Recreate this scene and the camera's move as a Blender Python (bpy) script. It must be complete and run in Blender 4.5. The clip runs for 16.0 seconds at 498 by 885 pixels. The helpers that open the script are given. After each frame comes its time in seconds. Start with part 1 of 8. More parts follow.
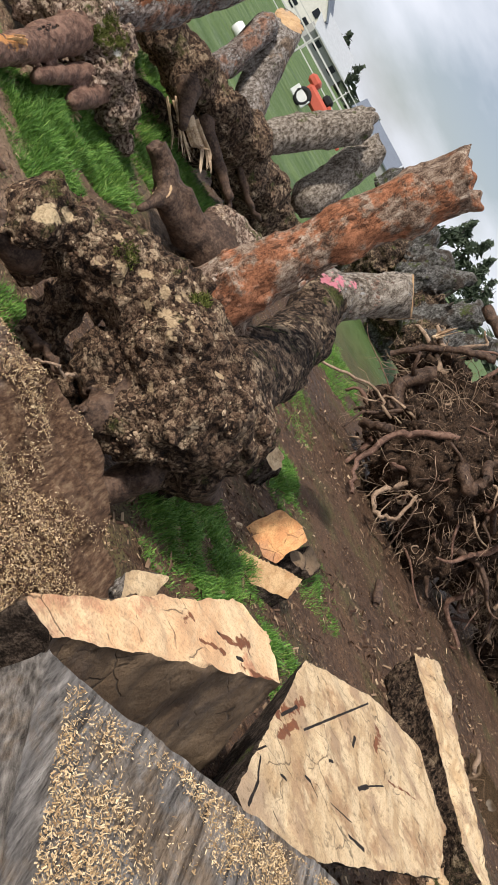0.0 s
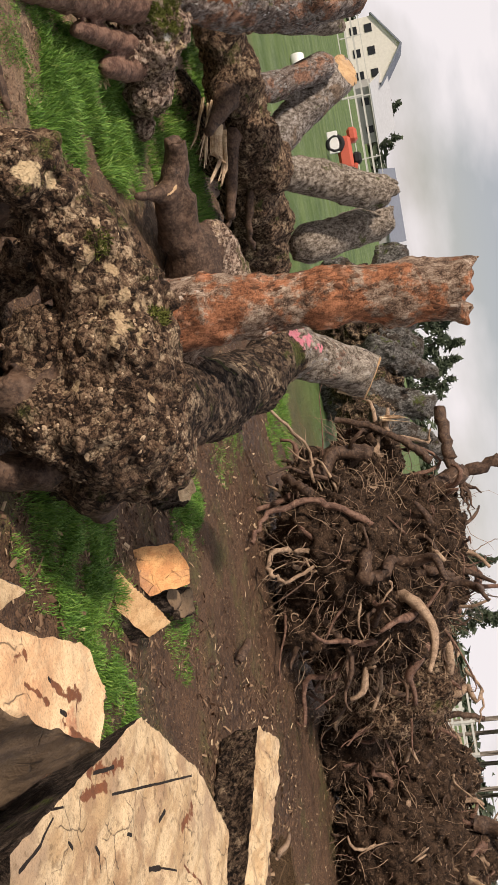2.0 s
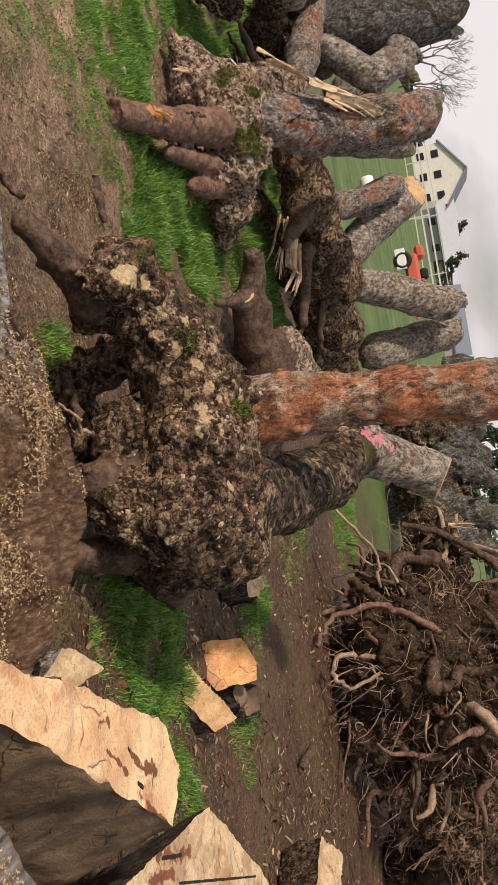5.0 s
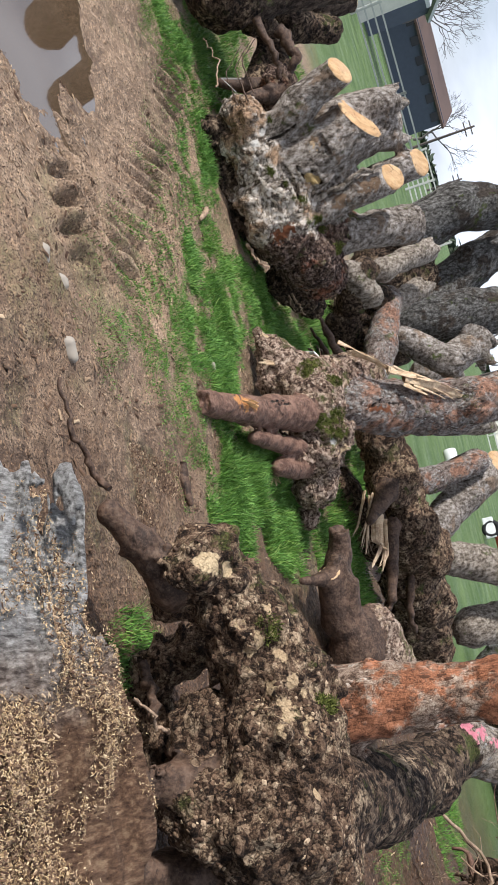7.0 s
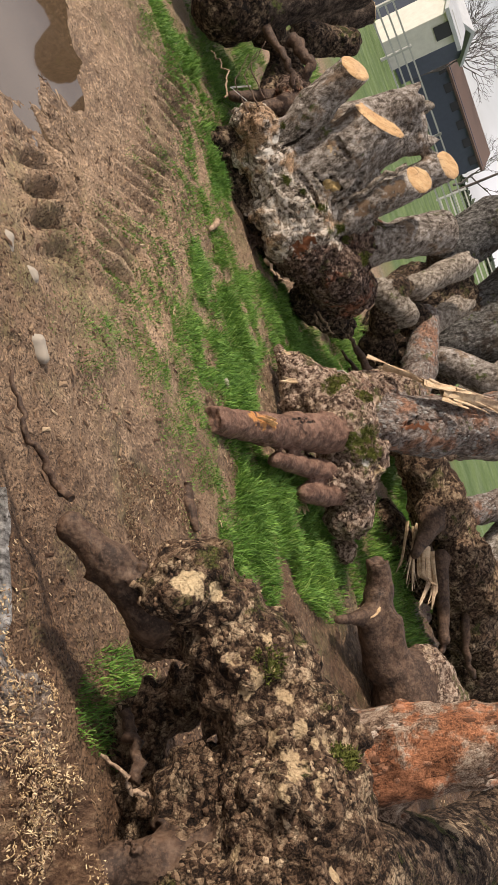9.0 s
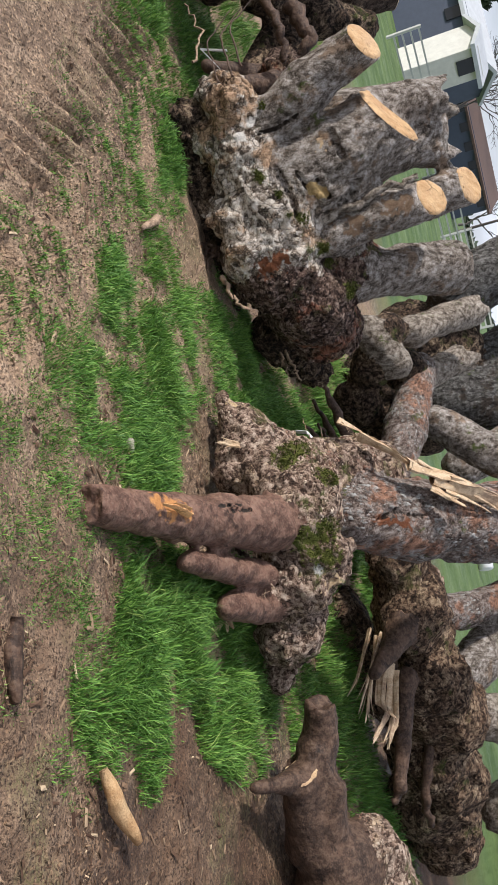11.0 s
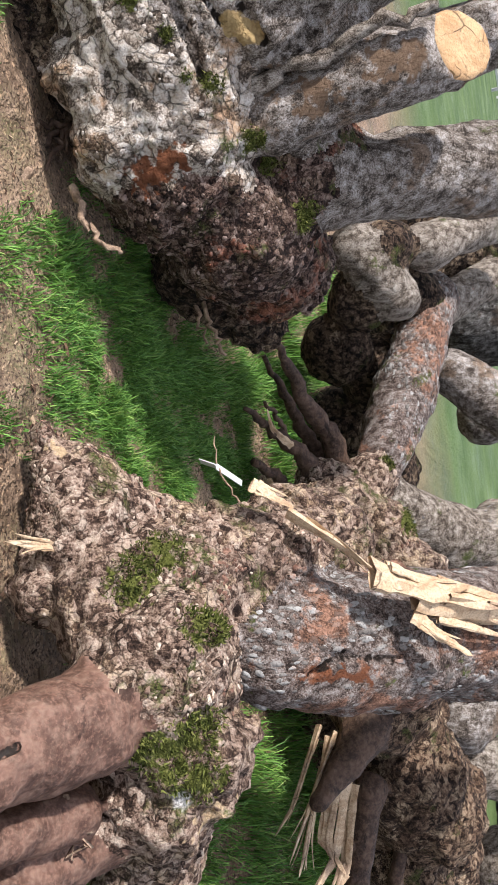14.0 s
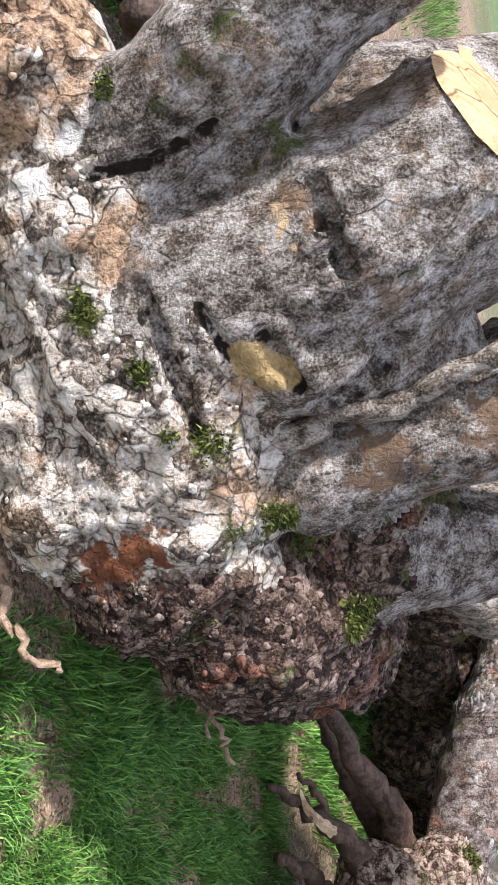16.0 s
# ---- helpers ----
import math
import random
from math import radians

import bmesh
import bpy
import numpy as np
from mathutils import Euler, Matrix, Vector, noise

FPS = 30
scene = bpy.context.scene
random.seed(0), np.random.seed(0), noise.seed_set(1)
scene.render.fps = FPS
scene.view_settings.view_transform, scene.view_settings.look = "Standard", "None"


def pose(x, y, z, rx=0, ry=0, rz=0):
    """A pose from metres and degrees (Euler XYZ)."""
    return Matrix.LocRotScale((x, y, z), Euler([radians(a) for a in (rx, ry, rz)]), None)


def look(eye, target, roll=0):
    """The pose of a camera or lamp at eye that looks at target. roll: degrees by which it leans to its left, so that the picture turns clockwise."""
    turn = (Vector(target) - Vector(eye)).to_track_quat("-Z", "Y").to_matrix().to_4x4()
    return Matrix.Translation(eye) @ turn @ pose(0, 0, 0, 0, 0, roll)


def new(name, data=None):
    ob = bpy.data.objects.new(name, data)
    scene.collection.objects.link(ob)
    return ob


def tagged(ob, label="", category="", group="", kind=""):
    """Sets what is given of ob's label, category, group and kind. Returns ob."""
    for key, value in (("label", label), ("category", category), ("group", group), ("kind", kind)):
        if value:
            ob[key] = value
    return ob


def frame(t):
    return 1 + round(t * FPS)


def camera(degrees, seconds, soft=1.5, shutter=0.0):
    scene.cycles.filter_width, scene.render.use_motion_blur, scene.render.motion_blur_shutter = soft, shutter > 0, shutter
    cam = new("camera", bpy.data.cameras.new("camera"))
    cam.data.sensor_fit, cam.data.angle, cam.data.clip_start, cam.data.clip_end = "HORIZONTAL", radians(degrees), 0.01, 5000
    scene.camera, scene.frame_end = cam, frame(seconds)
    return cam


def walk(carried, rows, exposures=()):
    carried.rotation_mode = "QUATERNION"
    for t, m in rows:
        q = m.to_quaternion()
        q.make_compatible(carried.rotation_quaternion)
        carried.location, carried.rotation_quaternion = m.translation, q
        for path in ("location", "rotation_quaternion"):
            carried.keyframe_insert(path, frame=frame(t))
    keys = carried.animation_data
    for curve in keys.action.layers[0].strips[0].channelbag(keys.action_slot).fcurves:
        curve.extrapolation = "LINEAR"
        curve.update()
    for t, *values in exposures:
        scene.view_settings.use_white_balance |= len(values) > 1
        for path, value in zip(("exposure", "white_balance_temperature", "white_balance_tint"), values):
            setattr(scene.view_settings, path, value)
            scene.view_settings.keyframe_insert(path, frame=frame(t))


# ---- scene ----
cam = camera(32.4, 16.0, soft=1.25)
PATH = [
    (0, (0.746, -0.205, 1.694), (1.015, 1.695, 1.132), 61.8),
    (0.5, (0.64, -0.051, 1.728), (0.715, 1.899, 1.29), 72.5),
    (1, (0.615, 0.012, 1.704), (0.586, 1.97, 1.296), 76.8),
    (1.5, (0.656, 0.019, 1.704), (0.757, 1.974, 1.29), 78.7),
    (2, (0.691, 0.033, 1.708), (0.978, 1.972, 1.312), 80.7),
    (2.5, (0.737, 0.022, 1.709), (1.149, 1.941, 1.32), 81.9),
    (3, (0.792, 0.01, 1.707), (1.323, 1.898, 1.312), 82.6),
    (3.5, (0.856, -0.006, 1.702), (1.518, 1.836, 1.291), 83.0),
    (4, (0.896, -0.007, 1.687), (1.601, 1.815, 1.26), 81.5),
    (4.5, (0.809, -0.074, 1.701), (1.219, 1.836, 1.273), 79.2),
    (5, (0.742, -0.093, 1.673), (0.755, 1.844, 1.176), 80.4),
    (5.2, (0.724, -0.094, 1.676), (0.573, 1.825, 1.134), 80.4),
    (7.3, (0.655, 0.005, 1.678), (0.013, 1.821, 1.142), 74.9),
    (7.5, (0.65, 0.0, 1.682), (0.003, 1.822, 1.171), 74.9),
    (8, (0.636, 0.026, 1.676), (-0.013, 1.855, 1.191), 73.8),
    (8.5, (0.681, 0.353, 1.63), (0.003, 2.145, 1.056), 71.8),
    (8.7, (0.694, 0.463, 1.654), (-0.015, 2.23, 1.039), 71.5),
    (10.8, (0.137, 1.801, 1.546), (-0.803, 3.472, 0.975), 72.0),
    (11, (-0.151, 1.946, 1.523), (-0.936, 3.689, 0.934), 77.3),
    (11.5, (-0.45, 2.049, 1.596), (-1.244, 3.773, 0.965), 82.9),
    (12, (-0.669, 2.385, 1.554), (-1.498, 4.1, 0.943), 81.2),
    (12.5, (-0.992, 2.749, 1.567), (-1.756, 4.501, 0.975), 80.9),
    (13, (-1.292, 3.002, 1.607), (-1.896, 4.825, 1.048), 83.0),
    (13.5, (-1.456, 3.393, 1.533), (-2.012, 5.214, 0.919), 82.2),
    (14, (-1.589, 3.719, 1.536), (-2.004, 5.543, 0.829), 83.2),
    (14.5, (-1.901, 4.023, 1.522), (-2.022, 5.902, 0.846), 88.2),
    (15, (-2.145, 4.141, 1.502), (-2.425, 6.011, 0.852), 88.9),
    (15.5, (-2.408, 4.46, 1.439), (-3.029, 6.192, 0.655), 86.5),
    (16, (-2.654, 4.522, 1.365), (-3.323, 6.211, 0.529), 83.6),
]
EXPOSURES = [(0.0, -0.14, 6250, 13), (1.0, -0.2, 6800, 17), (1.5, -0.24, 7050, 19), (4.5, -0.26, 7050, 19), (5.2, -0.34, 7050, 19), (7.3, 0.12, 5800, 12), (8.0, -0.02, 5800, 12), (8.5, -0.07, 7000, 17), (8.7, -0.07, 7000, 17), (10.8, -0.2, 6150, 14), (11.5, 0.4, 5750, 14), (13.0, 0.35, 5750, 15), (14.0, 0.36, 5900, 16), (14.5, 0.66, 5750, 14), (16.0, 0.72, 5700, 15)]
walk(cam, [(t, look(eye, target, roll)) for t, eye, target, roll in PATH], EXPOSURES)

# ---- world and sun ----
SUN_EL, SUN_AZ = radians(38), radians(226)
world = bpy.data.worlds.new("sky")
scene.world = world
world.use_nodes = True
wn, wl = world.node_tree.nodes, world.node_tree.links
wn.clear()
w_out, w_bg = wn.new("ShaderNodeOutputWorld"), wn.new("ShaderNodeBackground")
w_sky = wn.new("ShaderNodeTexSky")
w_sky.sky_type, w_sky.sun_disc = "NISHITA", False
w_sky.sun_elevation, w_sky.sun_rotation = SUN_EL, SUN_AZ
w_co, w_map, w_cl = wn.new("ShaderNodeTexCoord"), wn.new("ShaderNodeMapping"), wn.new("ShaderNodeTexNoise")
w_map.inputs["Scale"].default_value = (1.0, 1.0, 2.6)
w_cl.inputs["Scale"].default_value, w_cl.inputs["Detail"].default_value = 2.6, 6
w_ramp, w_mix = wn.new("ShaderNodeValToRGB"), wn.new("ShaderNodeMix")
w_ramp.color_ramp.elements[0].position, w_ramp.color_ramp.elements[1].position = 0.38, 0.58
w_ramp.color_ramp.elements[0].color, w_ramp.color_ramp.elements[1].color = (0.28, 0.28, 0.28, 1), (1, 1, 1, 1)
w_mix.data_type = "RGBA"
w_mix.inputs["B"].default_value = (12.8, 13.2, 13.8, 1)
w_bg.inputs["Strength"].default_value = 0.078
wl.new(w_co.outputs["Generated"], w_map.inputs["Vector"])
wl.new(w_map.outputs["Vector"], w_cl.inputs["Vector"])
wl.new(w_cl.outputs["Fac"], w_ramp.inputs["Fac"])
wl.new(w_ramp.outputs["Color"], w_mix.inputs["Factor"])
wl.new(w_sky.outputs["Color"], w_mix.inputs["A"])
wl.new(w_mix.outputs["Result"], w_bg.inputs["Color"])
wl.new(w_bg.outputs["Background"], w_out.inputs["Surface"])
sun = new("sun", bpy.data.lights.new("sun", "SUN"))
sun.data.energy, sun.data.angle, sun.data.color = 5.0, radians(3), (1.0, 0.93, 0.82)
sun.matrix_world = look((0, 0, 30), (-30 * math.sin(SUN_AZ) / math.tan(SUN_EL), -30 * math.cos(SUN_AZ) / math.tan(SUN_EL), 0))

# ---- materials ----


class Mat:
    """A small builder round one node material."""

    def __init__(self, name, rough=0.8, spec=0.3):
        self.m = bpy.data.materials.new(name)
        self.m.use_nodes = True
        self.t = self.m.node_tree
        self.p = self.t.nodes["Principled BSDF"]
        self.p.inputs["Roughness"].default_value = rough
        self.p.inputs["Specular IOR Level"].default_value = spec
        self.co = self.t.nodes.new("ShaderNodeTexCoord").outputs["Object"]

    def link(self, a, b):
        self.t.links.new(a, b)

    def mapped(self, scale=(1, 1, 1), rot=(0, 0, 0), src=None):
        n = self.t.nodes.new("ShaderNodeMapping")
        n.inputs["Scale"].default_value = scale
        n.inputs["Rotation"].default_value = [radians(a) for a in rot]
        self.link(src or self.co, n.inputs["Vector"])
        return n.outputs["Vector"]

    def noise(self, scale, detail=5, rough=0.6, vec=None, distort=0.0):
        n = self.t.nodes.new("ShaderNodeTexNoise")
        n.inputs["Scale"].default_value, n.inputs["Detail"].default_value = scale, detail
        n.inputs["Roughness"].default_value, n.inputs["Distortion"].default_value = rough, distort
        self.link(vec or self.co, n.inputs["Vector"])
        return n.outputs["Fac"]

    def voronoi(self, scale, feature="F1", vec=None, rand=1.0, out="Distance"):
        n = self.t.nodes.new("ShaderNodeTexVoronoi")
        n.feature = feature
        n.inputs["Scale"].default_value, n.inputs["Randomness"].default_value = scale, rand
        self.link(vec or self.co, n.inputs["Vector"])
        return n.outputs[out]

    def gray(self, c):
        n = self.t.nodes.new("ShaderNodeSeparateColor")
        self.link(c, n.inputs[0])
        return n.outputs[0]

    def warped(self, vec, scale, amount):
        """vec shifted about by noise, to break straight edges up."""
        n = self.t.nodes.new("ShaderNodeTexNoise")
        n.inputs["Scale"].default_value, n.inputs["Detail"].default_value = scale, 4
        self.link(vec, n.inputs["Vector"])
        a = self.t.nodes.new("ShaderNodeVectorMath")
        a.operation = "MULTIPLY_ADD"
        self.link(n.outputs["Color"], a.inputs[0])
        a.inputs[1].default_value = (amount, amount, amount)
        self.link(vec, a.inputs[2])
        return a.outputs[0]

    def wave(self, scale, distort=2, detail=3, vec=None, rings=True, axis="Z"):
        n = self.t.nodes.new("ShaderNodeTexWave")
        n.wave_type = "RINGS" if rings else "BANDS"
        if rings:
            n.rings_direction = axis
        else:
            n.bands_direction = axis
        n.inputs["Scale"].default_value, n.inputs["Distortion"].default_value = scale, distort
        n.inputs["Detail"].default_value = detail
        self.link(vec or self.co, n.inputs["Vector"])
        return n.outputs["Fac"]

    def ramp(self, fac, *stops):
        n = self.t.nodes.new("ShaderNodeValToRGB")
        e = n.color_ramp.elements
        while len(e) < len(stops):
            e.new(0.5)
        for el, (pos, col) in zip(e, stops):
            el.position = pos
            el.color = (col, col, col, 1) if isinstance(col, (int, float)) else (*col, 1)
        self.link(fac, n.inputs["Fac"])
        return n.outputs["Color"]

    def mix(self, fac, a, b, mode="MIX"):
        n = self.t.nodes.new("ShaderNodeMix")
        n.data_type, n.blend_type = "RGBA", mode
        for v, key in ((fac, "Factor"), (a, "A"), (b, "B")):
            if isinstance(v, (int, float)):
                n.inputs[key].default_value = v if key == "Factor" else (v, v, v, 1)
            elif isinstance(v, tuple):
                n.inputs[key].default_value = (*v, 1)
            else:
                self.link(v, n.inputs[key])
        return n.outputs["Result"]

    def math(self, op, a, b=0.5):
        n = self.t.nodes.new("ShaderNodeMath")
        n.operation = op
        for v, i in ((a, 0), (b, 1)):
            if isinstance(v, (int, float)):
                n.inputs[i].default_value = v
            else:
                self.link(v, n.inputs[i])
        return n.outputs[0]

    def up(self):
        """How far the surface faces upwards, for moss and dust that settle from above."""
        g = self.t.nodes.new("ShaderNodeNewGeometry")
        s = self.t.nodes.new("ShaderNodeSeparateXYZ")
        self.link(g.outputs["Normal"], s.inputs[0])
        return s.outputs["Z"]

    def island(self):
        return self.t.nodes.new("ShaderNodeNewGeometry").outputs["Random Per Island"]

    def position(self):
        return self.t.nodes.new("ShaderNodeNewGeometry").outputs["Position"]

    def color(self, c):
        if isinstance(c, tuple):
            self.p.inputs["Base Color"].default_value = (*c, 1)
        else:
            g = self.t.nodes.new("ShaderNodeGamma")
            g.inputs["Gamma"].default_value = 1.18
            h = self.t.nodes.new("ShaderNodeHueSaturation")
            h.inputs["Saturation"].default_value = 0.9
            self.link(c, g.inputs["Color"])
            self.link(g.outputs[0], h.inputs["Color"])
            self.link(h.outputs[0], self.p.inputs["Base Color"])
        return self

    def rough(self, r):
        self.link(r, self.p.inputs["Roughness"])
        return self

    def bump(self, *layers):
        """layers: (height, distance in metres), fine after coarse."""
        last = None
        for h, d in layers:
            n = self.t.nodes.new("ShaderNodeBump")
            n.inputs["Distance"].default_value = d
            n.inputs["Strength"].default_value = 1.0
            self.link(h, n.inputs["Height"])
            if last:
                self.link(last, n.inputs["Normal"])
            last = n.outputs["Normal"]
        self.link(last, self.p.inputs["Normal"])
        return self


def bark(name, dark, mid, light, flake=26.0, stretch=0.4, moss=0.0, rust=None, relief=0.02, crack=0.42, patchy=0.5, rust_at=0.5):
    """Flaking bark: plates of uneven tone between dark cracks, with lichen, moss and under-bark where wanted."""
    m = Mat(name, 0.9, 0.2)
    v = m.warped(m.warped(m.mapped((1, 1, stretch)), 4.0, 0.12), 26.0, 0.016)
    cell = m.gray(m.voronoi(flake * 1.5, "F1", v, out="Color"))
    edge = m.voronoi(flake * 1.5, "DISTANCE_TO_EDGE", v)
    edge2 = m.voronoi(flake * 3.4, "DISTANCE_TO_EDGE", v)
    mottle = m.noise(30, 6, 0.75, m.mapped((1, 1, 0.7)))
    fine = m.noise(190, 3, 0.65)
    big = m.noise(3.2, 6, 0.65)
    tone = m.math("ADD", m.math("MULTIPLY", cell, 0.06), m.math("ADD", m.math("MULTIPLY", mottle, 0.66), m.math("MULTIPLY", fine, 0.42)))
    # low tone is sunk by the bump and coloured dark, as crevice shade
    c = m.ramp(tone, (0.42, tuple(a * 0.5 for a in dark)), (0.50, dark), (0.59, mid), (0.72, light))
    c = m.mix(m.ramp(big, (0.44, 0.0), (0.58, patchy)), c, m.ramp(tone, (0.44, dark), (0.54, mid), (0.66, light)))
    if rust:
        c = m.mix(m.ramp(m.noise(3.4, 6, 0.72), (rust_at, 0.0), (rust_at + 0.05, 0.9)), c, m.ramp(tone, (0.44, tuple(a * 0.25 for a in rust)), (0.55, tuple(a * 0.75 for a in rust)), (0.68, tuple(min(0.8, a * 1.35) for a in rust))))
    thin = m.math("MAXIMUM", m.math("MULTIPLY", m.ramp(edge, (0.0, 1.0), (0.07, 0.0)), m.ramp(m.noise(8, 5, 0.75), (0.45, 0.0), (0.60, 1.0))), m.math("MULTIPLY", m.ramp(edge2, (0.0, 0.7), (0.07, 0.0)), m.ramp(m.noise(12, 4), (0.50, 0.0), (0.62, 1.0))))
    c = m.mix(m.math("MULTIPLY", thin, crack), c, tuple(a * 0.22 for a in dark))
    if moss:
        mo = m.math("MULTIPLY", m.ramp(m.noise(4.5, 6, 0.7), (0.62 - 0.1 * moss, 0.0), (0.67 - 0.1 * moss, 1.0)), m.ramp(fine, (0.35, 0.1), (0.5, 1.0)))
        c = m.mix(mo, c, m.ramp(m.noise(140, 3), (0.3, (0.045, 0.065, 0.012)), (0.7, (0.17, 0.20, 0.04))))
    m.color(c)
    m.bump((big, relief), (m.math("SUBTRACT", m.math("MULTIPLY", m.ramp(edge, (0.0, 0.0), (0.16, 1.0)), 0.5), thin), relief * 0.14), (tone, relief * 0.9))
    return m.m


def burl(name, dark, mid, light, chips=0.5, moss=0.35, relief=0.03, red=None, crack=0.7, patchy=0.5, cells=46):
    """Knobbly burl and root-flare bark: broken scales, pale chips, shade coloured into the pits."""
    m = Mat(name, 0.92, 0.2)
    v = m.warped(m.warped(m.co, 5.0, 0.10), 34.0, 0.014)
    cell = m.gray(m.voronoi(cells, "F1", v, out="Color"))
    edge = m.voronoi(cells, "DISTANCE_TO_EDGE", v)
    edge2 = m.voronoi(17, "DISTANCE_TO_EDGE", v)
    crumb = m.noise(34, 5, 0.72)
    grit = m.noise(150, 3, 0.65)
    big = m.noise(2.8, 7, 0.68)
    tone = m.math("ADD", m.math("MULTIPLY", cell, 0.18), m.math("ADD", m.math("MULTIPLY", crumb, 0.62), m.math("MULTIPLY", grit, 0.36)))
    # the same tone drives the bump, so pits get painted shade
    c = m.ramp(tone, (0.42, tuple(a * 0.3 for a in dark)), (0.51, dark), (0.59, mid), (0.72, light))
    c = m.mix(m.ramp(big, (0.42, 0.0), (0.58, patchy)), c, m.ramp(tone, (0.45, tuple(a * 0.4 for a in dark)), (0.56, tuple(0.6 * a + 0.25 * b for a, b in zip(dark, mid))), (0.70, mid)))
    if red:
        c = m.mix(m.ramp(m.noise(3.4, 6, 0.7), (0.52, 0.0), (0.59, 0.85)), c, m.ramp(tone, (0.45, tuple(a * 0.2 for a in red)), (0.55, tuple(a * 0.65 for a in red)), (0.66, red)))
    pale = m.math("MULTIPLY", m.ramp(m.noise(12, 6, 0.75), (0.52, 0.0), (0.55, 1.0)), m.ramp(m.noise(3.1, 5), (0.42, 0.1), (0.58, 1.0)))
    c = m.mix(m.math("MULTIPLY", pale, chips), c, m.ramp(tone, (0.45, (0.13, 0.08, 0.045)), (0.54, (0.40, 0.28, 0.17)), (0.66, (0.68, 0.53, 0.35))))
    thin = m.math("MAXIMUM", m.math("MULTIPLY", m.ramp(edge, (0.0, 1.0), (0.09, 0.0)), m.ramp(m.noise(8, 5, 0.7), (0.44, 0.0), (0.60, 1.0))), m.math("MULTIPLY", m.ramp(edge2, (0.0, 1.0), (0.05, 0.0)), m.ramp(m.noise(6, 5, 0.7), (0.46, 0.0), (0.56, 1.0))))
    c = m.mix(m.math("MULTIPLY", thin, crack), c, tuple(a * 0.2 for a in dark))
    if moss:
        mo = m.math("MULTIPLY", m.ramp(m.noise(4.1, 6, 0.7), (0.60 - 0.1 * moss, 0.0), (0.66 - 0.1 * moss, 1.0)), m.math("MULTIPLY", m.ramp(m.up(), (0.0, 0.2), (0.6, 1.0)), m.ramp(grit, (0.38, 0.15), (0.55, 1.0))))
        c = m.mix(mo, c, m.ramp(m.noise(140, 3), (0.3, (0.045, 0.065, 0.012)), (0.7, (0.18, 0.20, 0.04))))
    m.color(c)
    m.bump((big, relief * 0.5), (m.math("SUBTRACT", m.math("MULTIPLY", m.ramp(edge, (0.0, 0.0), (0.2, 1.0)), 0.5), thin), relief * 0.16), (tone, relief * 1.0))
    return m.m


def cut_wood(name, pale, ring, stain, scale=26.0, axis="Z", dirt=0.3, crack=0.7, stain_at=0.52):
    """A sawn face: faint uneven growth bands, stains, grey bloom, pits and drying cracks."""
    m = Mat(name, 0.75, 0.25)
    v = m.warped(m.co, 3.0, 0.22)
    bands = m.noise(4.0, 5, 0.65, m.mapped((1, 1, 1), (20, 35, 10), m.warped(m.mapped((scale * 0.14, 1.0, scale * 0.1), (15, 20, 35)), 2.0, 0.5)))
    blot = m.noise(4.2, 7, 0.68)
    fine = m.noise(150, 3, 0.6)
    speck = m.noise(28, 4, 0.65)
    c = m.mix(m.ramp(bands, (0.42, 0.0), (0.6, 0.8)), pale, ring)
    c = m.mix(m.ramp(blot, (stain_at, 0.0), (stain_at + 0.09, 0.85)), c, stain)
    c = m.mix(m.ramp(m.noise(2.1, 6, 0.7), (0.5, 0.0), (0.66, 0.45)), c, tuple(0.5 * (a + b) for a, b in zip(pale, (0.45, 0.42, 0.38))))
    c = m.mix(m.ramp(speck, (0.56, 0.0), (0.66, dirt)), c, tuple(a * 0.4 for a in ring))
    c = m.mix(m.ramp(fine, (0.5, 0.0), (0.62, 0.35)), c, tuple(a * 0.5 for a in ring))
    cr = m.voronoi(6.5, "DISTANCE_TO_EDGE", m.warped(m.warped(m.co, 4.0, 0.16), 22.0, 0.02))
    gap = m.math("MULTIPLY", m.ramp(cr, (0.0, 1.0), (0.022, 0.0)), m.ramp(m.noise(3.3, 5, 0.7), (0.5, 0.0), (0.56, crack)))
    pit = m.ramp(m.noise(7, 6, 0.75), (0.66, 0.0), (0.69, crack))
    c = m.mix(m.math("MAXIMUM", gap, pit), c, tuple(a * 0.10 for a in ring))
    m.color(c)
    m.bump((blot, 0.02), (m.math("SUBTRACT", m.math("ADD", speck, m.math("MULTIPLY", fine, 0.5)), m.math("MAXIMUM", gap, pit)), 0.004))
    return m.m


def root_skin(name, dark, light, dirt):
    """Smooth peeled root bark with scuffs and dried mud."""
    m = Mat(name, 0.7, 0.3)
    fine = m.noise(48, 4, 0.6)
    big = m.noise(6, 4, 0.6)
    c = m.ramp(big, (0.3, dark), (0.65, light))
    c = m.mix(m.ramp(fine, (0.42, 0.0), (0.75, 0.8)), c, dirt)
    c = m.mix(m.ramp(m.noise(19, 4, 0.65), (0.46, 0.0), (0.6, 0.65)), c, tuple(a * 0.7 for a in dark))
    c = m.mix(m.ramp(m.noise(120, 3, 0.6), (0.5, 0.0), (0.66, 0.5)), c, tuple(a * 1.3 for a in light))
    scuff = m.ramp(m.noise(9, 5, 0.7, m.mapped((1, 1, 3))), (0.6, 0.0), (0.66, 0.7))
    c = m.mix(scuff, c, tuple(a * 0.35 for a in dark))
    m.color(c)
    m.bump((big, 0.02), (fine, 0.004))
    return m.m


